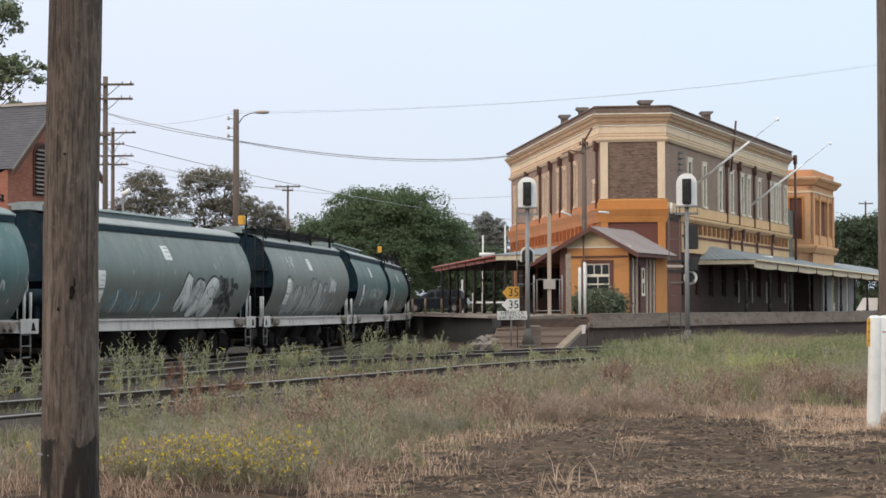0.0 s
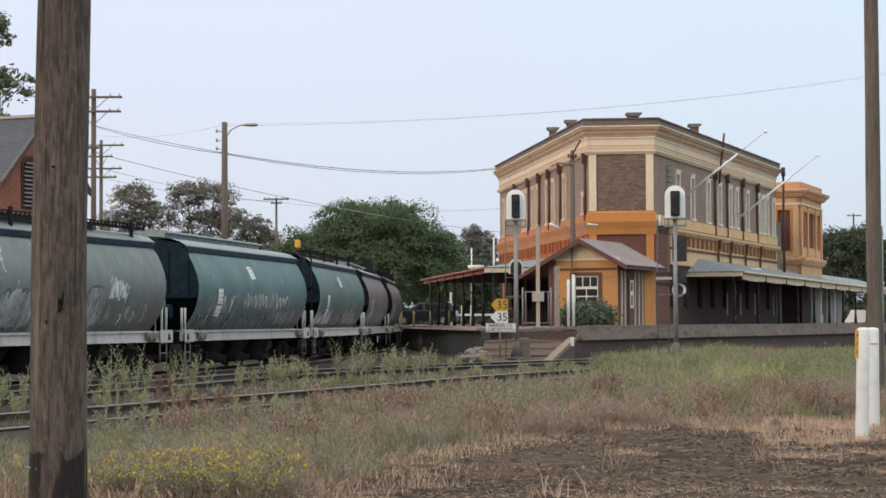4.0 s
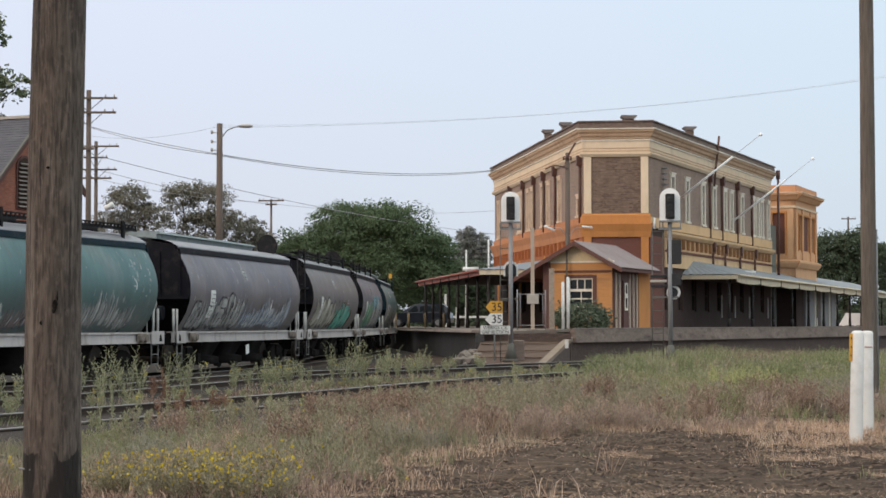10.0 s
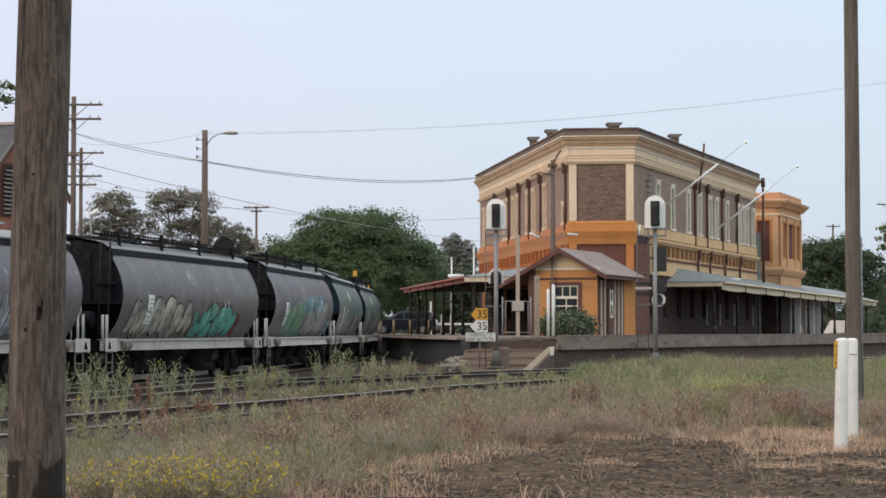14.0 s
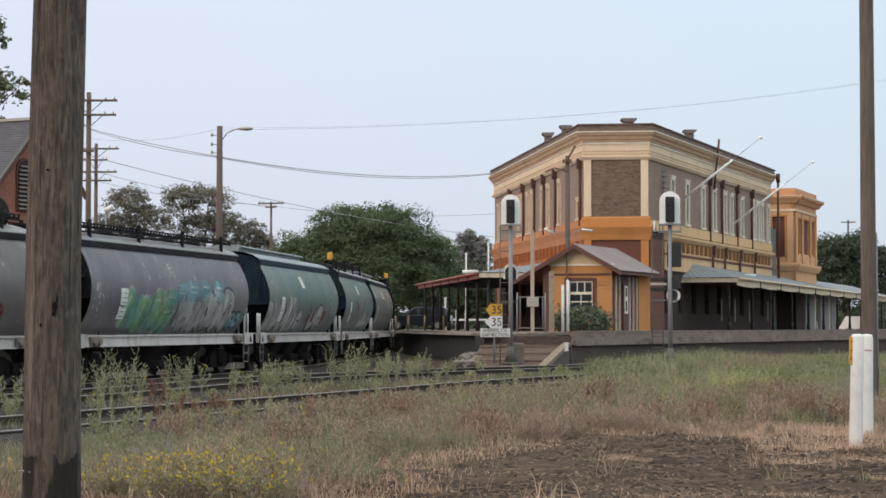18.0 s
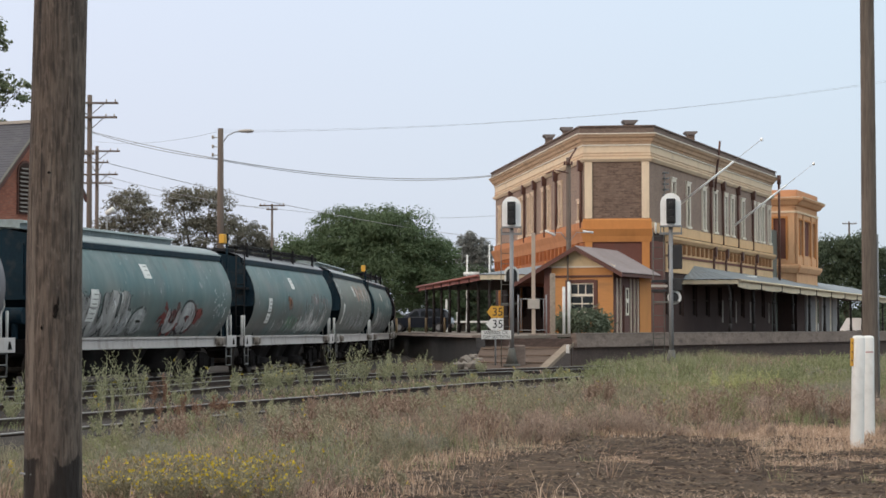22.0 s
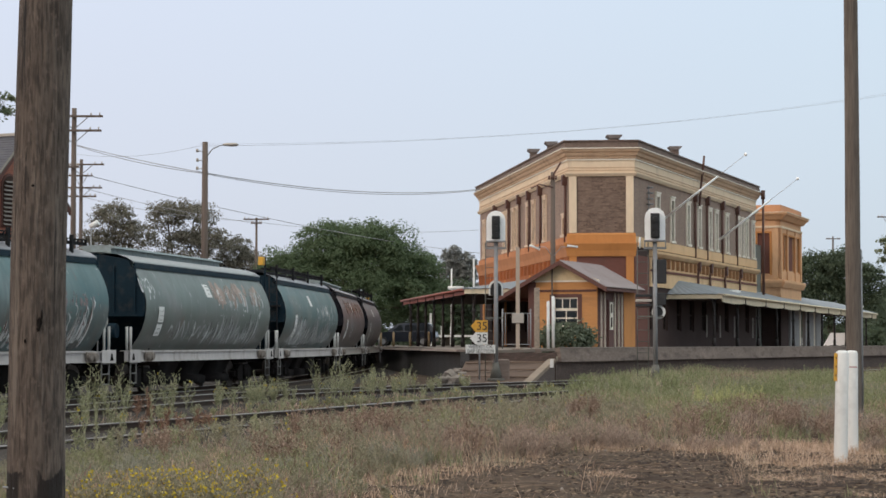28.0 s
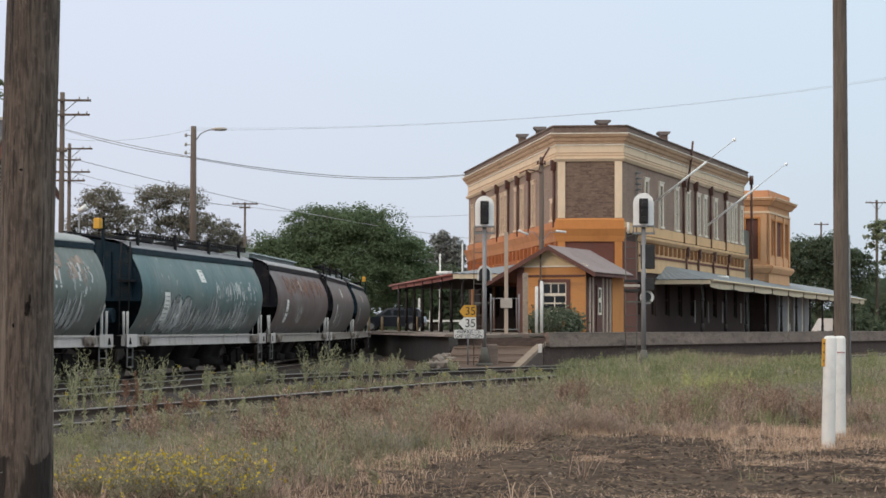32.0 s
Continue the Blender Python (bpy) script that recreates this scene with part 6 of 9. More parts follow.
def make_pavilion():
    m = Matrix.Translation((25.1, 142.0, 0)) @ pose(0, 0, 0, 0, 0, 69.7)       # long right face
    L, W = 8.6, 7.0
    f = Matrix.Translation((25.1, 142.0, 0)) @ pose(0, 0, 0, 0, 0, 69.7) @ pose(0, W, 0, 0, 0, -90)   # front face, from the far end
    pv = thing("corner_pavilion", Matrix.Translation((24, 145, BASE)), "orange rendered end block of the station with maroon panels", "building")
    ops_r = [(1.0, 2.3, 6.9, 9.4), (2.9, 5.5, 6.9, 9.4), (6.2, 7.5, 6.9, 9.4)]
    ops_f = [(W - 1.65, W - 0.75, 6.6, 9.5)]
    for mm, ln, ops in ((m, L, ops_r), (f, W, ops_f)):
        part("wall", wall_mesh(ln, 4.4, 10.6, 0.35, ops), M_OCHRE, pv, "", mm)
        # shade below the verandah roof goes into this lower wall's colour
        part("lower_wall", wall_mesh(ln, BASE, 4.4, 0.35, []), M_SHADEWALL, pv, "lower wall in brown darkened for verandah shade", mm)
        for a, b, lo, hi in ops:
            bm = B()
            box(bm, a, b, 0.12, 0.2, lo, hi)
            w = part("shuttered_window", bm, M_MAROON, pv, "closed maroon shutter", mm)
            bm = B()
            box(bm, a - 0.14, a, -0.07, 0.02, lo - 0.1, hi + 0.12)
            box(bm, b, b + 0.14, -0.07, 0.02, lo - 0.1, hi + 0.12)
            box(bm, a, b, -0.07, 0.02, hi, hi + 0.12)
            part("surround", bm, M_ORANGE, w, "", mm)
        part("cornice", band(ln, [(0, 10.4), (0.2, 10.45), (0.4, 10.7), (0.55, 10.8), (0.55, 10.92), (0, 10.95)], 0.6), M_OCHRE, pv, "", mm)
        part("cornice_edge", band(ln, [(0.4, 10.92), (0.60, 10.92), (0.60, 10.98), (0.4, 10.98)], 0.6), M_CREAM, pv, "", mm)
        part("parapet", band(ln, [(-0.2, 10.95), (0.05, 10.95), (0.05, 11.5), (-0.2, 11.5)]), M_PARAPETPINK, pv, "faded orange parapet", mm)
        part("string_course", band(ln, [(0, 5.6), (0.15, 5.62), (0.34, 5.95), (0.34, 6.1), (0, 6.2)], 0.6), M_OCHRE, pv, "", mm)
        part("upper_moulding", band(ln, [(0, 9.85), (0.1, 9.87), (0.1, 10.0), (0, 10.02)], 0.6), M_CREAM, pv, "", mm)
        for x in ((0.05, 2.45, 5.75, L - 0.55) if mm is m else (W - 0.55,)):
            bm = B()
            box(bm, x, x + 0.42, -0.09, -0.002, 6.2, 9.85)
            part("pilaster", bm, M_OCHRE, pv, "", mm)
    bm = B()
    box(bm, 0.1, L - 0.1, 0.2, W, 10.7, 11.2)
    part("roof", bm, M_IRONROOF, pv, "", m)
    bm = B()
    box(bm, -0.1, L + 0.1, W, W + 0.35, BASE, 11.3)
    part("rear_wall", bm, M_OCHRE, pv, "", m)
    bm = B()
    box(bm, L, L + 0.35, 0.1, W, BASE, 11.3)
    part("far_wall", bm, M_OCHRE, pv, "", m)
    # low link between the main block and this one
    bm = B()
    box(bm, 33.02, 39.7, 0.9, 1.25, BASE, 8.6)
    part("link_wall", bm, plain("link_grey_green", (0.20, 0.21, 0.19), rough=0.85, big=0.6, fine=8), pv, "grey-green link wall", FACE_R)
    for a, b in ((43.0, 46.6), (49.4, 53.0), (54.4, 56.4)):
        bm = B()
        box(bm, a, b, 0.0, 0.25, BASE, 4.6)
        part("screen_panel", bm, plain("pale_panel", (0.30, 0.29, 0.29), rough=0.8, big=0.7, fine=8), pv, "pale grey screen wall under the verandah", FACE_R @ pose(0, -0.6, 0))
        bm = B()
        box(bm, b, b + 0.25, -0.08, 0.25, BASE, 4.6)
        part("screen_post", bm, M_TRIM, pv, "", FACE_R @ pose(0, -0.6, 0))


make_pavilion()


def disc_plate(bm, w, h, t, y=0.0, n=10):
    """Upright plate, flat below and round above, facing -y."""
    r = w / 2
    out = [(-r, 0), (r, 0)] + [(r * math.cos(a * math.pi / n), h - r + r * math.sin(a * math.pi / n)) for a in range(n + 1)]
    prism(bm, out, y - t / 2, y + t / 2)


def make_signal(x, y, turn, z_head, ring_z, label, base_z=0.1, shield2=False):
    s = thing("signal_post", pose(x, y, base_z, 0, 0, turn), label, "railway signal", "colour light signals")
    m = AT[s]
    top = z_head - base_z
    bm = B()
    rod(bm, (0, 0, 0), (0, 0, 0.12), 0.34, 0.34, 12)
    rod(bm, (0, 0, 0.12), (0, 0, 0.75), 0.25, 0.11, 12)
    part("base", bm, M_CASTBASE, s, "grey cast base")
    bm = B()
    rod(bm, (0, 0, 0.7), (0, 0, top), 0.088, 0.08, 12)
    part("mast", bm, M_GALV, s, "grey tubular mast")
    bm = B()
    box(bm, -0.40, 0.40, -0.25, 0.25, top, top + 0.05)
    for xx in (-0.38, 0.38):
        rod(bm, (xx, -0.2, top - 0.22), (xx, -0.2, top), 0.02, n=6)
    box(bm, -0.42, 0.42, -0.05, 0.05, top - 0.28, top - 0.2)
    part("platform", bm, M_GALV, s, "small steel head platform")
    bm = B()
    disc_plate(bm, 0.76, 1.20, 0.03, -0.05)
    sh = part("shield", bm, M_BRIGHT, s, "white edged target board", m @ pose(0, 0, top + 0.06))
    bm = B()
    box(bm, -0.165, 0.165, -0.3, -0.07, 0.06, 0.98)
    bevel(bm, 0.02)
    part("lamp_housing", bm, M_BLACK, sh, "black lamp housing", m @ pose(0, 0, top + 0.06))
    for k in range(3):
        bm = B()
        tube(bm, [(0, -0.30, 0.22 + k * 0.27), (0, -0.5, 0.2 + k * 0.27)], 0.10, 10)
        part("hood", bm, M_BLACK, sh, "", m @ pose(0, 0, top + 0.06))
    if shield2:
        bm = B()
        disc_plate(bm, 0.58, 0.62, 0.03, 0.2)
        s2 = part("subsidiary_shield", bm, M_WHITE, s, "small white edged board", m @ pose(0, 0, ring_z - base_z))
        bm = B()
        disc_plate(bm, 0.44, 0.52, 0.06, 0.14)
        part("subsidiary_lamp", bm, M_BLACK, s2, "", m @ pose(0, 0, ring_z - base_z))
    else:
        bm = B()
        rod(bm, (0.13, 0.16, ring_z - base_z), (0.13, 0.12, ring_z - base_z), 0.26, 0.26, 18)
        s2 = part("subsidiary_board", bm, M_WHITE, s, "round white edged board")
        bm = B()
        rod(bm, (0.10, 0.12, ring_z - base_z), (0.10, 0.09, ring_z - base_z), 0.19, 0.19, 16)
        part("subsidiary_lamp", bm, M_BLACK, s2, "")
        bm = B()
        box(bm, -0.1, 0.42, -0.05, 0.28, 3.75, 4.65)
        bevel(bm, 0.02)
        part("relay_box", bm, M_BLACK, s, "black equipment box behind the mast")
        bm = B()
        box(bm, -0.05, 0.4, -0.05, 0.28, 2.95, 3.4)
        bevel(bm, 0.02)
        part("route_box", bm, M_BLACK, s, "")
        for z, mat in ((2.95, M_BLACK), (3.12, M_POSTLT), (3.30, M_BLACK)):
            bm = B()
            box(bm, -0.72, -0.12, 0.02, 0.26, z - 0.05, z + 0.05)
            bevel(bm, 0.012)
            part("cable_box", bm, mat, s, "flat cable box beside the mast")
        bm = B()
        rod(bm, (-0.56, -0.1, top - 0.25), (-0.56, -0.1, top + 0.16), 0.04, n=6)
        part("vent_tube", bm, M_WHITE, s, "")
    # ladder beside the mast
    bm = B()
    lx = -0.45 if not shield2 else -0.22
    for dx in (-0.2, 0.2):
        rod(bm, (lx + dx, 0.25, 0.0), (lx + dx, 0.12, top), 0.018, n=6)
    la = part("ladder", bm, M_CASTBASE, s, "steel access ladder")
    k = 0.35
    while k < top:
        bm = B()
        rod(bm, (lx - 0.2, 0.25 - 0.13 * k / top, k), (lx + 0.2, 0.25 - 0.13 * k / top, k), 0.014, n=5)
        part("rung", bm, M_CASTBASE, la)
        k += 0.42
    bm = B()
    box(bm, lx - 0.22, 0.3, 0.02, 0.06, 2.5, 2.56)
    part("ladder_bracket", bm, M_CASTBASE, s)


make_signal(8.42, 73.9, -4, 5.40, 2.80, "tall grey railway colour light signal with white edged target")
make_signal(2.74, 80.0, -2, 5.68, 3.55, "grey railway colour light signal with two white edged boards", 0.12, True)


def words(name, text, size, mat, parent, m, label="", squeeze=1.0):
    cu = bpy.data.curves.new(name, "FONT")
    cu.body, cu.size, cu.extrude = text, size, 0.004
    cu.align_x, cu.align_y = "CENTER", "CENTER"
    tmp = bpy.data.objects.new(name, cu)
    me = bpy.data.meshes.new_from_object(tmp)
    me.transform(Matrix.Diagonal((squeeze, 1, 1, 1)))
    bpy.data.objects.remove(tmp)
    return part(name, me, mat, parent, label, m @ pose(0, 0, 0, 90))


def make_speed_sign():
    s = thing("speed_sign", pose(2.06, 79.0, 0.22), "speed boards 35 in yellow and white above a name plate", "sign")
    m = pose(2.06, 79.0, 0)
    bm = B()
    rod(bm, (0, 0.06, 0.2), (0, 0.06, 2.55), 0.035, n=8)
    part("post", bm, M_GALV, s, "", m)
    for z, mat, w in ((2.31, M_YELLOW, 0.30), (1.83, M_WHITE, 0.34)):
        bm = B()
        prism(bm, [(-0.34 - (w - 0.3), z), (-0.16, z - 0.235), (0.32, z - 0.235), (0.32, z + 0.235), (-0.16, z + 0.235)], -0.012, 0.012)
        bd = part("speed_board", bm, mat, s, "arrow shaped board", m)
        words("digits", "35", 0.46, M_BLACK, bd, m @ pose(0.09, -0.02, z - 0.01), "black numerals", 0.95)
    bm = B()
    box(bm, -0.55, 0.62, -0.012, 0.012, 1.24, 1.58)
    pl = part("name_plate", bm, M_WHITE, s, "white plate with two lines of worn black lettering", m)
    words("lettering", "WERRIS CK", 0.19, M_BLACK, pl, m @ pose(0.03, -0.02, 1.49), "black lettering", 1.0)
    words("lettering", "GAP SECTION", 0.19, M_BLACK, pl, m @ pose(0.03, -0.02, 1.32), "black lettering", 0.9)


make_speed_sign()


def make_platform_end():
    g = thing("gate", pose(4.3, 91.2, 1.40), "grey pipe and mesh gate at the platform end", "gate")
    m = pose(0, 91.2, 0)
    for x in (3.42, 4.70):
        bm = B()
        rod(bm, (x, 0, 1.38), (x, 0, 3.2), 0.035, n=8)
        part("post", bm, M_GALV, g, "", m)
    for z in (1.58, 3.0):
        bm = B()
        rod(bm, (3.42, 0, z), (4.70, 0, z), 0.025, n=6)
        part("rail", bm, M_GALV, g, "", m)
    for x in (3.55, 4.58):
        bm = B()
        rod(bm, (x, 0, 1.58), (x, 0, 3.0), 0.02, n=6)
        part("stile", bm, M_GALV, g, "", m)
    p = thing("wooden_post", pose(4.10, 90.8, 1.36), "pale squared timber post with a white box", "post")
    m = pose(4.10, 90.8, 0)
    bm = B()
    box(bm, -0.085, 0.085, -0.085, 0.085, 1.36, 6.0)
    bevel(bm, 0.012)
    part("shaft", bm, plain("pale_timber", (0.46, 0.38, 0.31), rough=0.9, big=1, fine=12, vary=0.15, stretch=(3, 3, 0.3)), p, "", m)
    bm = B()
    box(bm, -0.27, 0.27, -0.16, -0.09, 2.55, 2.98)
    bevel(bm, 0.015)
    part("box", bm, M_POSTLT, p, "off-white equipment box", m)
    for x, w in ((4.05, 0.26), (4.85, 0.26)):
        bm = B()
        box(bm, -w, w, -0.2, 0.2, 0.9, 1.40)
        bevel(bm, 0.03)
        single("concrete_block", bm, M_CONC, pose(x, 89.75, 0), "grey concrete footing block at the platform tip", "block")
    bm = B()
    box(bm, -0.12, 0.12, -0.12, 0.12, 1.36, 4.2)
    bevel(bm, 0.02)
    single("concrete_column", bm, plain("pale_column", (0.36, 0.30, 0.245), rough=0.9, big=1.2, fine=9, vary=0.35, dirty=0.6), pose(5.06, 92.5, 0), "slim weathered pale column", "column")
    for x, h in ((5.55, 3.55), (5.78, 3.78)):
        bm = B()
        rod(bm, (0, 0, 1.36), (0, 0, h), 0.07, n=10)
        rod(bm, (0, 0, h), (0, 0, h + 0.03), 0.05, n=10)
        single("white_pole", bm, M_WHITE, pose(x, 92.0, 0), "short white painted pole on the platform", "pole", "white poles")
    # tall wiring pole with two lamps
    q = thing("light_pole", pose(6.42, 102.2, BASE), "tall grey timber wiring pole with two tube lamps", "pole")
    m = pose(6.42, 102.2, 0)
    bm = B()
    rod(bm, (0, 0, BASE), (0, 0, 10.4), 0.15, 0.11, 12)
    part("shaft", bm, M_TIMBERGREY, q, "", m)
    bm = B()
    tube(bm, [(-0.1, 0, 9.8), (0.05, -0.1, 10.3), (0.4, -0.2, 10.9)], 0.05)
    tube(bm, [(0.0, -0.12, 9.6), (-0.7, -0.2, 9.75), (-1.15, -0.2, 9.55)], 0.035)
    for k in range(4):
        rod(bm, (-0.2 + 0.12 * k, -0.15, 10.0), (-0.2 + 0.12 * k, -0.15, 10.2), 0.05, n=6)
    part("insulator_arm", bm, M_PIPE, q, "", m)
    for sgn, x0 in ((-1, -1.22), (1, 0.72)):
        bm = B()
        tube(bm, [(0, -0.1, 6.05), (sgn * 0.4, -0.1, 6.55), (x0 + 0.27, -0.1, 6.55)], 0.022)
        arm = part("lamp_arm", bm, M_GALV, q, "", m)
        bm = B()
        tube(bm, [(x0, -0.12, 6.62), (x0 + 0.12, -0.12, 6.6), (x0 + 0.54, -0.12, 6.55 + 0.07 * sgn - 0.07)], 0.055, 8)
        part("tube_lamp", bm, M_WHITE, arm, "white tubular lamp, unlit", m)
    for x0, y0 in ((6.02, 96.6),):
        bm = B()
        rod(bm, (0, 0, 1.4), (0, 0, 6.0), 0.05, 0.045, 8)
        single("thin_mast", bm, M_TIMBERGREY, pose(x0, y0, 0), "thin grey mast beside the hut", "pole")


make_platform_end()


def make_facade_fittings():
    n = Vector((math.cos(radians(20.3)), -math.sin(radians(20.3)), 0))
    for u, z, ln in ((6.7, 8.6, 0.91), (20.9, 8.05, 0.99)):
        a = CR + UR * u + n * 0.05 + Vector((0, 0, z))
        d = (n * 5.0 + Vector((0, 0, 3.75))) * ln
        fp = thing("flagpole", Matrix.Translation(a), "white angled flagpole fixed to the brick wall", "flagpole", "wall flagpoles")
        bm = B()
        rod(bm, a, a + d * 0.66, 0.068, 0.058, 8)
        part("lower_pole", bm, M_BRIGHT, fp, "", O)
        bm = B()
        rod(bm, a + d * 0.64, a + d, 0.016, 0.011, 6)
        part("upper_pole", bm, M_POSTLT, fp, "thin upper rod", O)
        bm = B()
        bmesh.ops.create_icosphere(bm, subdivisions=2, radius=0.10, matrix=Matrix.Translation(a + d))
        part("ball_finial", bm, M_BRIGHT, fp, "", O)
    p = CR + UR * 15.0 + n * 0.15
    bm = B()
    tube(bm, [p + Vector((0, 0, 9.8)), p + Vector((0.1, 0, 11.0)), p + Vector((0.22, 0, 11.9)), p + Vector((0.3, 0, 12.8))], 0.07)
    single("stove_pipe", bm, M_PIPE, O, "bent dark iron pipe rising past the parapet", "pipe")
    bm = B()
    rod(bm, (22.75, 135.2, 4.9), (22.75, 135.2, 11.9), 0.09, 0.08, 8)
    rod(bm, (22.75, 135.2, 11.4), (22.75, 135.2, 12.0), 0.14, 0.14, 8)
    single("roof_mast", bm, M_PIPE, O, "dark iron mast standing on the verandah", "mast")
    # meter bracket on the wall
    q = CR + UR * 2.7 + n * 0.12
    bm = B()
    rod(bm, q + Vector((0, 0, 7.6)), q + Vector((0, 0, 10.1)), 0.03, n=6)
    for k in range(5):
        rod(bm, q + Vector((0, 0, 8.8 + k * 0.3)) - n * 0.1, q + Vector((0, 0, 8.8 + k * 0.3)) + n * 0.25, 0.05, n=6)
    single("wire_bracket", bm, M_GALV, O, "grey insulator bracket on the upper wall", "bracket")
    # small vent fittings on the verandah roofs
    for x, y, z in ((18.6, 121.5, 4.75), (36.2, 168.0, 4.72), (1.6, 113.0, 4.75)):
        bm = B()
        rod(bm, (x - 0.45, y, z), (x + 0.45, y, z), 0.10, 0.10, 8)
        rod(bm, (x, y, z - 0.4), (x, y, z), 0.04, n=6)
        single("roof_lamp", bm, M_WHITE, O, "small white lamp on the verandah edge", "lamp", "verandah lamps")


make_facade_fittings()

# ---- poles, wires, house and things by the line ----


def bark_material():
    m, t, b = nodes_of("weathered_pole")
    v = coords(t)
    grain = noise_tex(t, v, 6, 8, (3, 3, 0.5))
    knots = noise_tex(t, v, 16, 5, (1, 1, 0.45))
    col = mix(t, ramp2(t, grain, 0.3, 0.7), (0.06, 0.044, 0.035), (0.15, 0.115, 0.092))
    fib = noise_tex(t, v, 60, 4, (3, 3, 0.12))
    col = mix(t, ramp2(t, fib, 0.45, 0.7), col, mix(t, 0.3, col, (0.23, 0.19, 0.16)))
    col = mix(t, ramp2(t, knots, 0.5, 0.72), col, mix(t, 0.6, col, (0.035, 0.026, 0.021)))
    pale = noise_tex(t, v, 5, 3, (2.2, 2.2, 0.12))
    col = mix(t, ramp2(t, pale, 0.6, 0.7), col, mix(t, 0.5, col, (0.24, 0.203, 0.172)))
    blot = noise_tex(t, v, 1.7, 5, (1, 1, 0.35))
    col = mix(t, ramp2(t, blot, 0.55, 0.75), col, mix(t, 0.55, col, (0.062, 0.048, 0.04)))
    slit = noise_tex(t, v, 9, 3, (4, 4, 0.07))
    col = mix(t, ramp2(t, slit, 0.66, 0.70), col, (0.016, 0.013, 0.012))
    crack = noise_tex(t, v, 22, 6, (2.2, 2.2, 0.22))
    col = mix(t, ramp2(t, crack, 0.40, 0.50, (0, 0, 0, 1), (1, 1, 1, 1)), mix(t, 0.62, col, (0.028, 0.02, 0.017)), col)
    flake = noise_tex(t, v, 30, 4, (1, 1, 0.5))
    col = mix(t, ramp2(t, flake, 0.58, 0.70), col, mix(t, 0.45, col, (0.20, 0.152, 0.125)))
    # burnt foot with a ragged upper edge
    sp = t.nodes.new("ShaderNodeSeparateXYZ")
    t.links.new(v, sp.inputs[0])
    rag = t.nodes.new("ShaderNodeMath")
    rag.operation = "MULTIPLY_ADD"
    t.links.new(noise_tex(t, v, 9, 5, (1, 1, 0.25)), rag.inputs[0])
    rag.inputs[1].default_value = -0.30
    t.links.new(sp.outputs["Z"], rag.inputs[2])
    low = t.nodes.new("ShaderNodeMapRange")
    low.inputs["From Min"].default_value, low.inputs["From Max"].default_value = 0.575, 0.555
    t.links.new(rag.outputs[0], low.inputs["Value"])
    burn = t.nodes.new("ShaderNodeMath")
    burn.operation = "MULTIPLY"
    t.links.new(low.outputs["Result"], burn.inputs[0])
    t.links.new(ramp2(t, noise_tex(t, v, 7, 4, (1.3, 1.3, 0.18)), 0.45, 0.54), burn.inputs[1])
    col = mix(t, burn.outputs[0], col, (0.018, 0.013, 0.011))
    t.links.new(col, b.inputs["Base Color"])
    b.inputs["Roughness"].default_value = 0.92
    hs = t.nodes.new("ShaderNodeMath")
    t.links.new(knots, hs.inputs[0])
    t.links.new(crack, hs.inputs[1])
    bump(t, b, hs.outputs[0], 1.0, 0.03)
    return m


M_BARK = bark_material()


def old_pole(bm, h, r0, r1, lean, seed, n=36, rings=60, z0=-0.2):
    """A split, weathered timber pole: radius uneven round and along it."""
    rows = []
    for j in range(rings + 1):
        z = z0 + (h - z0) * j / rings
        r = r0 + (r1 - r0) * j / rings
        ring = []
        for i in range(n):
            a = i * math.tau / n
            k = 1 + 0.035 * noise.noise((math.cos(a) * 2.2 + seed, math.sin(a) * 2.2, z * 0.35)) + 0.02 * noise.noise((math.cos(a) * 9, math.sin(a) * 9 + seed, z * 0.5))
            crack = noise.noise((a * 4.3 + seed, 7.7, z * 0.45))
            if crack > 0.42:
                k -= 0.05
            ring.append(bm.verts.new((lean * max(0.0, z - 2.2) + r * k * math.cos(a), r * k * math.sin(a), z)))
        rows.append(ring)
    for a, b in zip(rows, rows[1:]):
        for i in range(n):
            bm.faces.new((a[i], a[(i + 1) % n], b[(i + 1) % n], b[i])).smooth = True
    bm.faces.new(rows[-1])


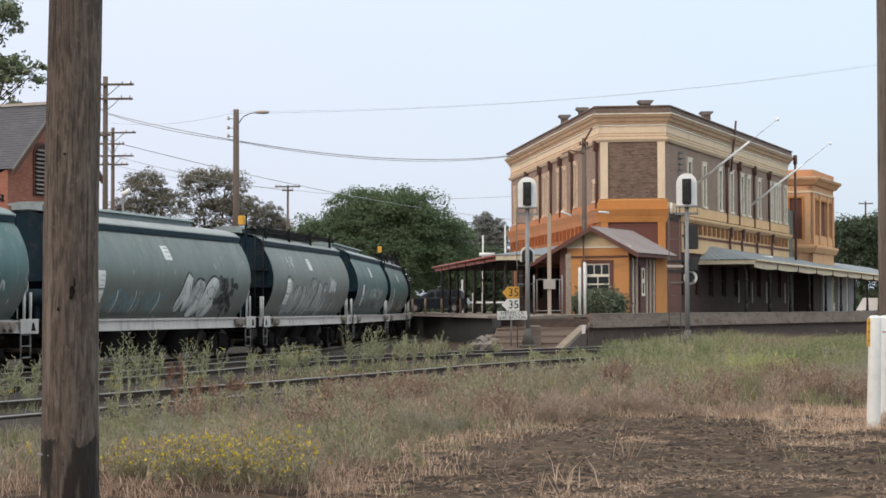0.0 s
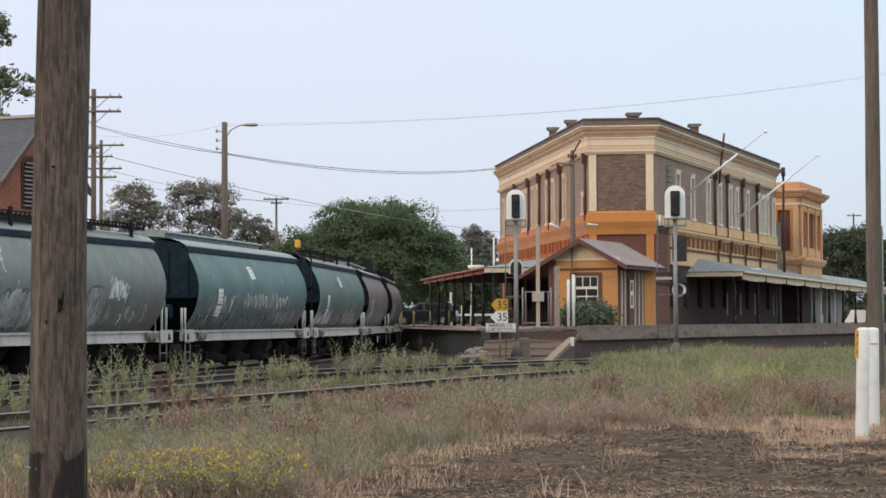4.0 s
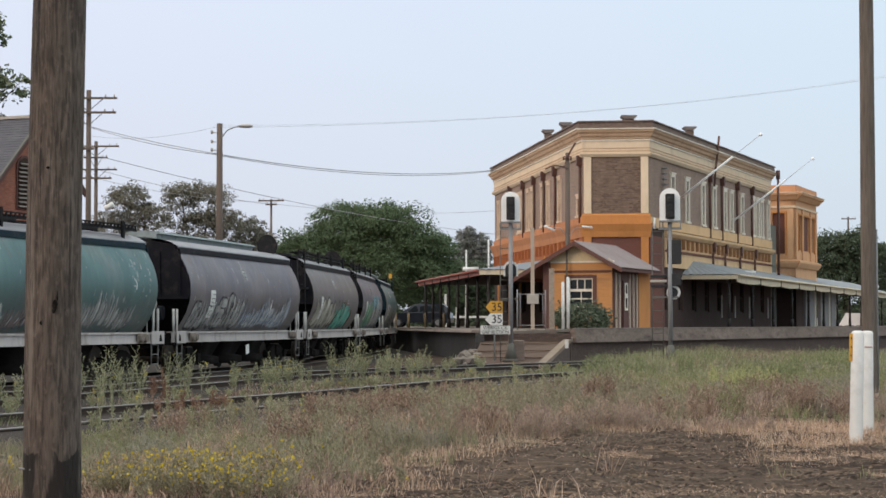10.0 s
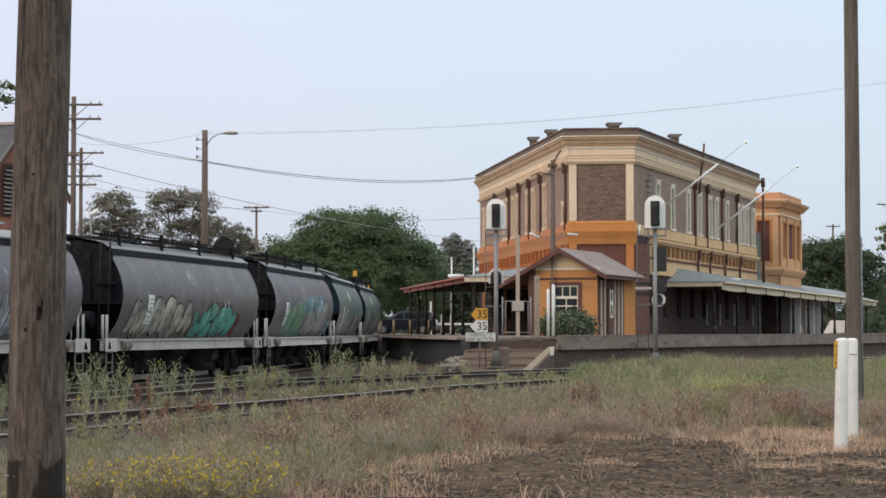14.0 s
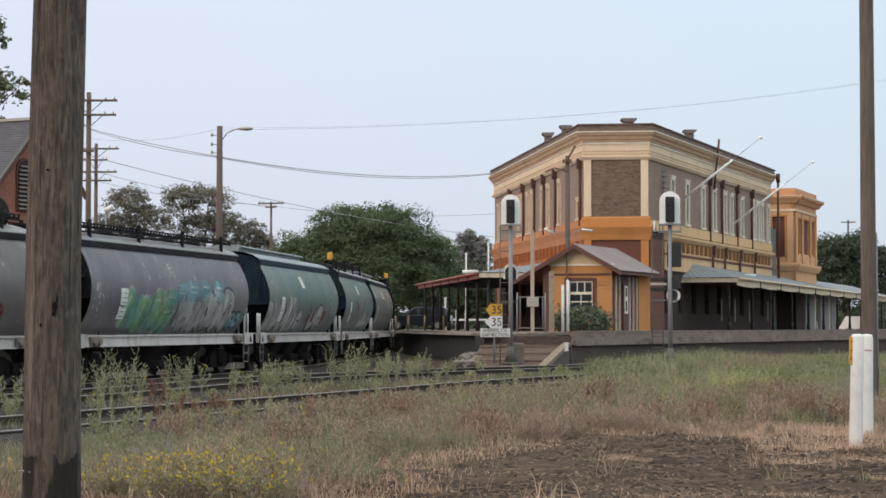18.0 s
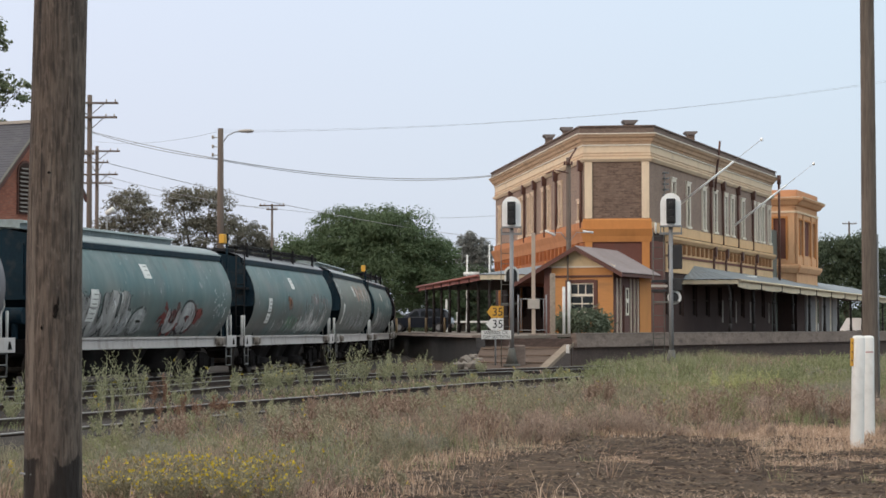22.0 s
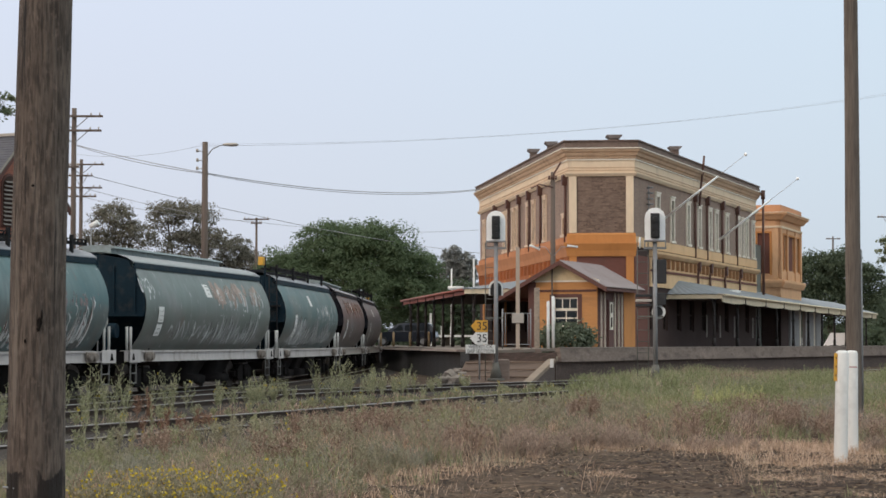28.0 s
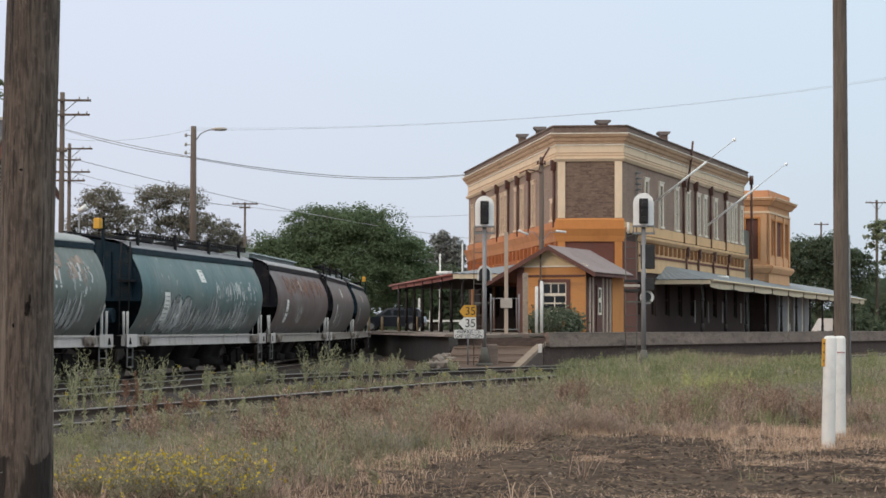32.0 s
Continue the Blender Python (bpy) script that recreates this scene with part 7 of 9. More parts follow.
def make_near_poles():
    p = thing("timber_pole", pose(-2.814, 14.47, 0), "thick weathered grey-brown timber pole with cracks", "pole")
    bm = B()
    old_pole(bm, 7.5, 0.209, 0.172, 0.02, 3.0)
    part("shaft", bm, M_BARK, p)
    # near-black lumps stand for the shade in knots and holes
    dark = plain("hole_shade", (0.007, 0.005, 0.0045), rough=0.95, big=6, fine=30, vary=0.4, relief=0.8)
    for dx, z, w, h in ((0.035, 1.79, 0.020, 0.046), (0.052, 1.845, 0.006, 0.036), (0.028, 1.745, 0.014, 0.022), (-0.065, 1.66, 0.010, 0.016), (-0.02, 2.77, 0.014, 0.010)):
        bm = B()
        pts = [(w * math.cos(a * math.tau / 9) * random.uniform(0.6, 1.0), h * math.sin(a * math.tau / 9) * random.uniform(0.7, 1.1)) for a in range(9)]
        y = -math.sqrt(max(0.0001, 0.198 ** 2 - dx * dx))
        prism(bm, pts, y - 0.014, y + 0.05, pose(dx + 0.017, 0, z))
        part("knot_hole", bm, dark, p, "dark lump standing for a hole's shade")
    bm = B()
    rod(bm, (-0.23, -0.02, 0.615), (-0.12, -0.16, 0.615), 0.008, n=6)
    part("bolt", bm, M_GALV, p)
    q = thing("timber_pole", pose(8.40, 39.4, 0), "slim weathered timber pole with a steel conduit", "pole")
    bm = B()
    old_pole(bm, 10.5, 0.158, 0.132, 0.0, 9.0, 20, 40)
    part("shaft", bm, plain("bleached_pole", (0.165, 0.137, 0.117), rough=0.95, big=2, fine=12, vary=0.42, dirt=(0.05, 0.04, 0.034), dirty=0.7, stretch=(3, 3, 0.25), relief=0.8), q)
    bm = B()
    rod(bm, (0.165, -0.02, 0.0), (0.155, -0.02, 3.5), 0.022, n=6)
    part("conduit", bm, M_GALV, q, "grey conduit pipe")


make_near_poles()


def make_guide_posts():
    for x, y, h, lean, mark in ((5.76, 27.94, 1.545, 1.4, True), (6.44, 30.39, 1.535, 0.3, False)):
        g = thing("marker_post", pose(x, y, 0, 0, lean, 0), "white painted timber marker post" + (" with a yellow reflector" if mark else " with a grooved face"), "post", "white marker posts")
        w = 0.082
        bm = B()
        sec = [(-w, -w * 0.6), (-w * 0.6, -w), (w * 0.6, -w), (w, -w * 0.6), (w, w * 0.6), (w * 0.6, w), (-w * 0.6, w), (-w, w * 0.6)]
        loft(bm, [[(a * k, b * k, z) for a, b in sec] for k, z in ((1.06, -0.15), (1.06, 0.0), (1.0, h * 0.5), (1.0, h - 0.04), (0.85, h - 0.008), (0.4, h + 0.004))], True, True)
        part("shaft", bm, M_WHITE, g)
        if mark:
            bm = B()
            box(bm, -w - 0.035, -w + 0.004, -0.06, 0.0, 1.12, 1.51)
            bevel(bm, 0.006)
            rf = part("reflector", bm, M_YELLOW, g, "yellow reflector strip")
            for z in (1.2, 1.32, 1.44):
                bm = B()
                rod(bm, (-w - 0.015, -0.062, z), (-w - 0.015, -0.055, z), 0.012, n=6)
                part("rivet", bm, M_RAIL, rf)
        else:
            bm = B()
            box(bm, -0.055, 0.06, -w - 0.004, -w + 0.01, 1.28, 1.30)
            part("painted_line", bm, plain("pink_line", (0.45, 0.25, 0.24)), g, "faded pink line")


make_guide_posts()


def crossarm_pole(name, x, y, h, r, arms, label, base=0.0, group=""):
    p = thing(name, pose(x, y, base), label, "pole", group)
    bm = B()
    rod(bm, (0, 0, 0), (0, 0, h - base), r, r * 0.75, 10)
    part("shaft", bm, M_TIMBERGREY, p)
    for z, half, brace in arms:
        bm = B()
        box(bm, -half, half, -r - 0.12, -r + 0.02, z - base - 0.06, z - base + 0.06)
        a = part("crossarm", bm, M_TIMBERGREY, p)
        if brace:
            bm = B()
            for sgn in (-1, 1):
                tube(bm, [(sgn * r * 0.5, -r, z - base - 0.7), (sgn * half * 0.5, -r - 0.06, z - base - 0.06)], 0.03, 5)
            part("brace", bm, M_GALV, a)
        for dx in (-0.9, -0.6, 0.6, 0.9):
            bm = B()
            rod(bm, (dx * half, -r - 0.05, z - base + 0.06), (dx * half, -r - 0.05, z - base + 0.22), 0.05, 0.03, 6)
            part("insulator", bm, M_POSTLT, a)
    return p


crossarm_pole("telegraph_pole", -20.9, 118.0, 15.5, 0.19, ((15.0, 1.72, True), (14.15, 1.65, True), (12.0, 0.35, False)), "tall grey telegraph pole with two crossarms", group="telegraph poles")
crossarm_pole("telegraph_pole", -26.0, 150.0, 15.4, 0.17, ((15.0, 1.75, True), (14.15, 0.9, True), (13.25, 1.6, True), (12.6, 1.2, False)), "tall grey telegraph pole with four crossarms", group="telegraph poles")
crossarm_pole("telegraph_pole", -15.4, 180.0, 12.9, 0.13, ((12.75, 1.15, False), (12.4, 0.5, False)), "distant grey pole with a small crossarm", group="telegraph poles")
crossarm_pole("telegraph_pole", 50.8, 250.0, 15.0, 0.15, ((14.7, 0.9, False),), "distant grey pole with a small crossarm", group="telegraph poles")
crossarm_pole("telegraph_pole", 47.4, 205.0, 14.9, 0.17, ((14.6, 1.2, True),), "distant grey pole with a small crossarm", group="telegraph poles")


def make_yard_lamp():
    p = thing("yard_lamp", pose(-10.7, 96.0, 0), "tall timber pole with a curved street lamp arm", "street lamp")
    bm = B()
    rod(bm, (0, 0, 0), (0, 0, 11.3), 0.20, 0.135, 12)
    part("shaft", bm, M_TIMBERGREY, p)
    bm = B()
    tube(bm, [(0.1, -0.05, 10.6), (0.35, -0.05, 10.95), (0.7, -0.05, 11.12), (1.1, -0.05, 11.15)], 0.03)
    arm = part("arm", bm, M_GALV, p, "curved steel arm")
    bm = B()
    loft(bm, [[(x, r * math.cos(a * math.tau / 10), 11.12 + 0.55 * r * math.sin(a * math.tau / 10) + 0.05) for a in range(10)] for x, r in ((0.85, 0.05), (1.0, 0.13), (1.3, 0.17), (1.52, 0.14), (1.6, 0.04))], True, True)
    part("lamp_head", bm, M_POSTLT, arm, "pale cobra-head lamp, unlit")
    for z in (10.85, 10.4, 10.0):
        bm = B()
        rod(bm, (-0.32, -0.1, z), (-0.1, -0.1, z), 0.02, n=5)
        rod(bm, (-0.36, -0.1, z - 0.06), (-0.36, -0.1, z + 0.1), 0.06, n=6)
        part("insulator", bm, M_POSTLT, p)
    # small white lamp beside the telegraph poles
    q = thing("floodlight", pose(-24.9, 148.0, 0), "small white lamp on a slim pole", "lamp")
    bm = B()
    rod(bm, (0, 0, 0), (0, 0, 10.2), 0.06, n=6)
    part("shaft", bm, M_GALV, q)
    bm = B()
    rod(bm, (-0.1, 0, 10.2), (0.55, 0, 10.55), 0.17, 0.22, 8)
    part("lamp_head", bm, M_WHITE, q)


make_yard_lamp()

M_WIRE = plain("wire_grey", (0.30, 0.30, 0.31), rough=0.6, big=1, fine=5, vary=0.1, relief=0)


def wire(name, a, b, sag, r, label="", n=24):
    pts = []
    for i in range(n + 1):
        t = i / n
        p = Vector(a).lerp(Vector(b), t)
        p.z -= sag * 4 * t * (1 - t)
        pts.append(p)
    bm = B()
    tube(bm, pts, r, 4)
    single(name, bm, M_WIRE, O, label or "thin grey overhead wire between poles", "wire", "overhead wires")


LAMP = Vector((-10.95, 95.9, 0))
wire("overhead_cable", (-20.7, 117.8, 13.3), LAMP + Vector((0, 0, 9.85)), 0.08, 0.02)
wire("overhead_cable", (-20.7, 117.8, 13.25), LAMP + Vector((0, 0, 9.8)), 0.16, 0.018)
wire("overhead_cable", LAMP + Vector((0, 0, 9.85)), (4.0, 134.5, 12.05), 0.6, 0.022, "black bundled cable from the lamp pole to the station")
wire("overhead_cable", LAMP + Vector((0, 0, 9.8)), (4.0, 134.4, 12.0), 0.66, 0.017, "black bundled cable from the lamp pole to the station")
wire("overhead_wire", (-26, 149.8, 13.3), (-13.5, 152, 10.8), 0.25, 0.018)
wire("overhead_wire", LAMP + Vector((0, 0, 11.1)), (33.5, 112.0, 16.95), 1.0, 0.006)
wire("overhead_wire", LAMP + Vector((0, 0, 11.2)), (33.5, 112.4, 17.15), 1.1, 0.004)
wire("overhead_wire", (-20.7, 117.8, 12.75), LAMP + Vector((0, 0, 11.1)), 0.3, 0.007)
wire("overhead_wire", (-20.0, 117.8, 11.5), (6.0, 180, 9.6), 0.6, 0.02)
wire("overhead_wire", (-15.4, 179.8, 12.5), (5.2, 190, 12.4), 0.5, 0.016)
wire("overhead_wire", (-15.4, 179.8, 12.6), (-26, 150, 12.6), 0.4, 0.016)


def make_house():
    # ridge runs away to the west; the gable looks towards the line
    m = Matrix.Translation((-17.33, 85.2, 0)) @ pose(0, 0, 0, 0, 0, 180 - 27)     # x along the ridge from the gable, y towards the front
    h = thing("brick_house", Matrix.Translation((-22, 88, 0)), "red brick gabled railway building with dark slate roof", "house")
    ZR, ZE, D, L = 10.35, 7.4, 2.95, 16.0
    bm = B()
    prism(bm, [(-D, 0), (D, 0), (D, ZE), (0, ZR), (-D, ZE)], 0.0, 0.3, Matrix(((0, 1, 0, 0), (1, 0, 0, 0), (0, 0, 1, 0), (0, 0, 0, 1))))
    part("gable_wall", bm, M_REDBRICK, h, "red brick gable", m)
    for sgn in (-1, 1):
        bm = B()
        box(bm, 0.3, L, sgn * D - (0.3 if sgn > 0 else 0), sgn * D + (0.3 if sgn < 0 else 0), 0, ZE)
        part("side_wall", bm, M_REDBRICK, h, "", m)
        bm = B()
        sl = (ZR - ZE) / D
        n = 26
        rows = []
        for i in range(n):
            y0, y1 = (D + 0.06) * i / n, (D + 0.06) * (i + 1) / n
            rows.append([(-0.35, sgn * y0, ZR + 0.16 - sl * y0), (L, sgn * y0, ZR + 0.16 - sl * y0)])
            rows.append([(-0.35, sgn * y1, ZR + 0.19 - sl * y1), (L, sgn * y1, ZR + 0.19 - sl * y1)])
        loft(bm, rows)
        for f in bm.faces:
            f.smooth = False
        part("roof", bm, M_SLATE, h, "dark slate roof slope with lapped courses", m)
        bm = B()
        prism(bm, [(0, ZR - 0.12), (sgn * (D + 0.06), ZE - 0.12 - sl * 0.06), (sgn * (D + 0.06), ZE + 0.12 - sl * 0.06), (0, ZR + 0.12)], -0.36, -0.28, Matrix(((0, 1, 0, 0), (1, 0, 0, 0), (0, 0, 1, 0), (0, 0, 0, 1))))
        part("bargeboard", bm, M_BROWN, h, "", m)
        bm = B()
        prism(bm, [(0, ZR + 0.12), (sgn * (D + 0.06), ZE + 0.12 - sl * 0.06), (sgn * (D + 0.06), ZE + 0.2 - sl * 0.06), (0, ZR + 0.2)], -0.38, -0.26, Matrix(((0, 1, 0, 0), (1, 0, 0, 0), (0, 0, 1, 0), (0, 0, 0, 1))))
        part("verge_flashing", bm, M_CASTBASE, h, "", m)
    bm = B()
    box(bm, -0.4, L, -0.12, 0.12, ZR + 0.12, ZR + 0.24)
    part("ridge_cap", bm, M_POSTLT, h, "pale ridge capping", m)
    bm = B()
    disc_plate(bm, 1.08, 2.28, 0.05)
    lw = part("louvre_frame", bm, M_BROWN, h, "round-headed louvre", m @ pose(-0.03, 0.8, 6.5, 0, 0, -90))
    for i in range(11):
        bm = B()
        z = 6.64 + i * 0.18
        w = 0.44 if z < 8.0 else 0.44 * math.sqrt(max(0.1, 1 - ((z - 7.95) / 0.75) ** 2))
        box(bm, -w, w, -0.10, 0.02, -0.015, 0.015)
        part("louvre_slat", bm, plain("slat_grey", (0.26, 0.23, 0.21)) if i == 0 else bpy.data.materials["slat_grey"], lw, "", m @ pose(-0.09, 0.8, z, 0, 0, -90) @ pose(0, 0, 0, 35))
    bm = B()
    disc_plate(bm, 0.9, 2.1, 0.02)
    part("louvre_backing", bm, M_DARKIN, lw, "", m @ pose(-0.07, 0.8, 6.58, 0, 0, -90))
    bm = B()
    box(bm, L - 0.3, L, -D + 0.3, D - 0.3, 0, ZE)
    part("rear_wall", bm, M_REDBRICK, h, "", m)


make_house()


def wheel_bm(r, w):
    bm = B()
    rod(bm, (0, -w / 2, 0), (0, w / 2, 0), r, r, 18)
    return bm


def make_car(x, y, z, turn, paint, label, category="car", L=4.5, H=1.62):
    m = pose(x, y, z, 0, 0, turn)
    c = thing("parked_car", m, label, category)
    k = L / 4.5
    low = [(-2.2, 0.32), (2.2, 0.32), (2.25, 0.62), (2.1, 0.88), (1.2, 1.0), (-2.15, 1.02), (-2.25, 0.6)]
    bm = B()
    loft(bm, [[(a * k, yy, zz * (1 if abs(yy) < 0.8 else 0.98)) for a, zz in low] for yy in (-0.9, -0.82, 0.82, 0.9)], True, True)
    part("body", bm, paint, c)
    cab = [(-2.05, 1.0), (1.15, 0.99), (0.35, 1.55), (-0.2, H), (-1.6, H), (-1.95, 1.4)]
    bm = B()
    loft(bm, [[(a * k, yy * (1 if zz < 1.2 else 0.86), zz) for a, zz in cab] for yy in (-0.82, 0.82)], True, True)
    part("cabin", bm, paint, c)
    for sgn in (-1, 1):
        for a, b in ((-1.85, -1.05), (-0.98, -0.1), (-0.02, 0.72)):
            bm = B()
            prism(bm, [(a * k, 1.06), (b * k, 1.06), (min(b, 0.3) * k - 0.05, 1.46), (a * k + 0.12, 1.46)], sgn * 0.80 - 0.02, sgn * 0.80 + 0.02)
            part("side_window", bm, M_GLASS, c)
        for a in (-1.4, 1.4):
            w = part("wheel", wheel_bm(0.33, 0.22), M_BLACK, c, "", m @ pose(a * k, sgn * 0.82, 0.33))
            part("rim", wheel_bm(0.2, 0.24), M_GALV, w, "", m @ pose(a * k, sgn * 0.82, 0.33))
        bm = B()
        box(bm, 2.12 * k, 2.26 * k, sgn * 0.62 - 0.16, sgn * 0.62 + 0.16, 0.66, 0.82)
        part("headlight", bm, M_GLASS, c)


make_car(-1.55, 138.0, PZ, 172, plain("dark_blue_paint", (0.016, 0.02, 0.03), rough=0.25, big=1, fine=4, vary=0.1, dirty=0.1, relief=0), "dark blue wagon car parked beyond the verandah")
make_car(37.5, 186.0, 0.0, 150, plain("white_car_paint", (0.75, 0.75, 0.76), rough=0.3, big=1, fine=4, vary=0.05, dirty=0.1, relief=0), "white van parked behind the station", "van", 5.2, 2.6)
make_car(33.8, 182.0, 0.0, 20, bpy.data.materials["white_car_paint"], "white car parked behind the station", "car", 4.4, 2.3)


def make_bollards():
    pm = plain("faded_yellow_post", (0.40, 0.29, 0.17), rough=0.8, big=1, fine=8, vary=0.15)
    for x, y in ((-2.15, 127.5), (-1.1, 127.5), (0.1, 127.5), (-3.05, 131.0)):
        bm = B()
        rod(bm, (0, 0, 0), (0, 0, 0.9), 0.075, 0.07, 8)
        rod(bm, (0, 0, 0.9), (0, 0, 0.94), 0.05, 0.03, 8)
        single("bollard", bm, pm, pose(x, y, PZ), "faded yellow timber bollard on the platform edge", "bollard", "platform bollards")
    f = thing("white_fence", pose(2.0, 152, 0), "white post and rail fence behind the verandah", "fence")
    for x in (0.25, 1.1, 1.8, 2.7, 3.5):
        bm = B()
        box(bm, x - 0.08, x + 0.08, 151.95, 152.05, 0.0, 2.9 if x != 0.25 else 3.9)
        part("post", bm, M_WHITE, f, "", O)
    bm = B()
    box(bm, 0.3, 3.5, 151.88, 151.94, 2.1, 2.25)
    part("rail", bm, M_WHITE, f, "", O)
    for x, y, z in ((3.5, 151, 8.0), (1.9, 158, 7.5)):
        bm = B()
        rod(bm, (0, 0, 0), (0, 0, z), 0.07, 0.06, 8)
        single("slim_white_pole", bm, M_WHITE, pose(x, y, 0), "slim pale pole behind the verandah", "pole", "slim pale poles")


make_bollards()

# ---- trees ----
M_TRUNK = plain("tree_bark", (0.12, 0.095, 0.075), rough=0.95, big=1, fine=10, vary=0.3, stretch=(3, 3, 0.4), relief=0.6)
M_LEAF_GREEN = leafy("leaf_green", (0.097, 0.137, 0.075), (0.119, 0.166, 0.088), (0.145, 0.196, 0.103), through=0.35)
M_LEAF_OLIVE = leafy("leaf_olive", (0.165, 0.158, 0.125), (0.215, 0.20, 0.16), (0.275, 0.255, 0.205), through=0.4)
M_LEAF_GUM = leafy("leaf_gum", (0.0855, 0.114, 0.0646), (0.1615, 0.19, 0.1045), (0.266, 0.285, 0.1805))
M_LEAF_DARK = leafy("leaf_dark", (0.074, 0.098, 0.065), (0.108, 0.137, 0.086), (0.155, 0.189, 0.117), through=0.5)
M_LEAF_PALE = leafy("leaf_pale", (0.204, 0.211, 0.199), (0.288, 0.294, 0.278), (0.384, 0.384, 0.360), through=0.55)


def quads(name, centres, ups, sides, material):
    """Many small leaves: each a bent quad of its own."""
    n = len(centres)
    c, u, s = np.asarray(centres), np.asarray(ups), np.asarray(sides)
    v = np.empty((n, 4, 3))
    v[:, 0], v[:, 1], v[:, 2], v[:, 3] = c - u, c + s, c + u, c - s
    me = bpy.data.meshes.new(name)
    me.vertices.add(n * 4)
    me.loops.add(n * 4)
    me.polygons.add(n)
    me.vertices.foreach_set("co", v.reshape(-1))
    me.loops.foreach_set("vertex_index", np.arange(n * 4))
    me.polygons.foreach_set("loop_start", np.arange(n) * 4)
    me.update(calc_edges=True)
    me.materials.append(material)
    return me


def tree(name, x, y, z0, height, lobes, leaf, count, material, label, gap=0.35, trunk=0.3, seed=1, tier=0.38, per=70, fill=0.3):
    """lobes: (dx, dy, z, rx, ry, rz) of the crown's masses."""
    rng = np.random.RandomState(seed)
    t = thing(name, pose(x, y, z0), label, "tree")
    bm = B()
    fork = Vector((0.1, 0, height * 0.33))
    tube(bm, [(0, 0, -0.3), (0.05, 0, height * 0.15), fork], [trunk * 1.2, trunk, trunk * 0.8], 8)
    tr = part("trunk", bm, M_TRUNK, t, "", pose(x, y, z0))
    vol = np.array([l[3] * l[4] * l[5] for l in lobes]) ** 0.67
    vol = vol / vol.sum()
    pts, nrm = [], []
    for k, (dx, dy, z, rx, ry, rz) in enumerate(lobes):
        bm = B()
        end = Vector((dx, dy, z - z0))
        mid = fork.lerp(end, 0.5) + Vector((rng.uniform(-0.3, 0.3), 0, 0.3))
        tube(bm, [fork, mid, end, end + Vector((rx * 0.3, 0, rz * 0.5))], [trunk * 0.6, trunk * 0.4, trunk * 0.22, 0.03], 6)
        for q in range(5):
            a = rng.uniform(0, math.tau)
            tube(bm, [mid.lerp(end, rng.uniform(0.2, 1)), end + Vector((math.cos(a) * rx * 0.8, math.sin(a) * ry * 0.8, rng.uniform(-0.3, 0.8) * rz))], [trunk * 0.16, 0.02], 5)
        part("limb", bm, M_TRUNK, t, "", pose(x, y, z0))
        m = int(count * vol[k])
        clumps = max(9, m // per)
        d = rng.normal(size=(clumps, 3))
        d[:, 2] = np.where(d[:, 2] < -0.5, -d[:, 2], d[:, 2])
        d /= np.linalg.norm(d, axis=1)[:, None]
        rad = rng.uniform(0.35, 1.0, clumps) ** 0.45
        cc = d * rad[:, None] * np.array((rx, ry, rz)) * (1 + 0.10 * rng.normal(size=(clumps, 1)))
        size = min(rx, rz) * gap * rng.uniform(0.6, 1.25, clumps)
        which = rng.randint(0, clumps, m)
        out = rng.normal(size=(m, 3))
        out[:, 2] = np.abs(out[:, 2]) - 0.35
        out /= np.linalg.norm(out, axis=1)[:, None]
        shell = rng.uniform(0.45, 1.12, (m, 1)) ** 0.7
        p = cc[which] + out * shell * size[which][:, None] * np.array((1.0, 1.0, tier * 2.0)) + rng.normal(size=(m, 3)) * 0.06 * size[which][:, None]
        # loose leaves that fill the inside of the mass
        inner = rng.uniform(size=m) < fill
        q = rng.normal(size=(m, 3))
        q *= (rng.uniform(0, 1, m) ** 0.4 / np.linalg.norm(q, axis=1))[:, None]
        p = np.where(inner[:, None], q * np.array((rx, ry, rz)) * 0.88, p)
        pts.append(p + np.array((dx, dy, z - z0)))
        nrm.append(out + np.array((0, 0, 0.45)) + rng.normal(size=(m, 3)) * 0.42)
    p, g = np.concatenate(pts), np.concatenate(nrm)
    keep = p[:, 2] > 0.2
    p, g = p[keep], g[keep]
    g /= np.linalg.norm(g, axis=1)[:, None]
    s = np.cross(g, rng.normal(size=g.shape))
    s /= np.linalg.norm(s, axis=1)[:, None]
    g = np.cross(s, g)
    sz = leaf * rng.uniform(0.6, 1.3, (len(p), 1))
    me = quads("crown", p, g * sz, s * sz * 0.62, material)
    ob = part("crown", me, None, t, "", pose(x, y, z0))
    return t


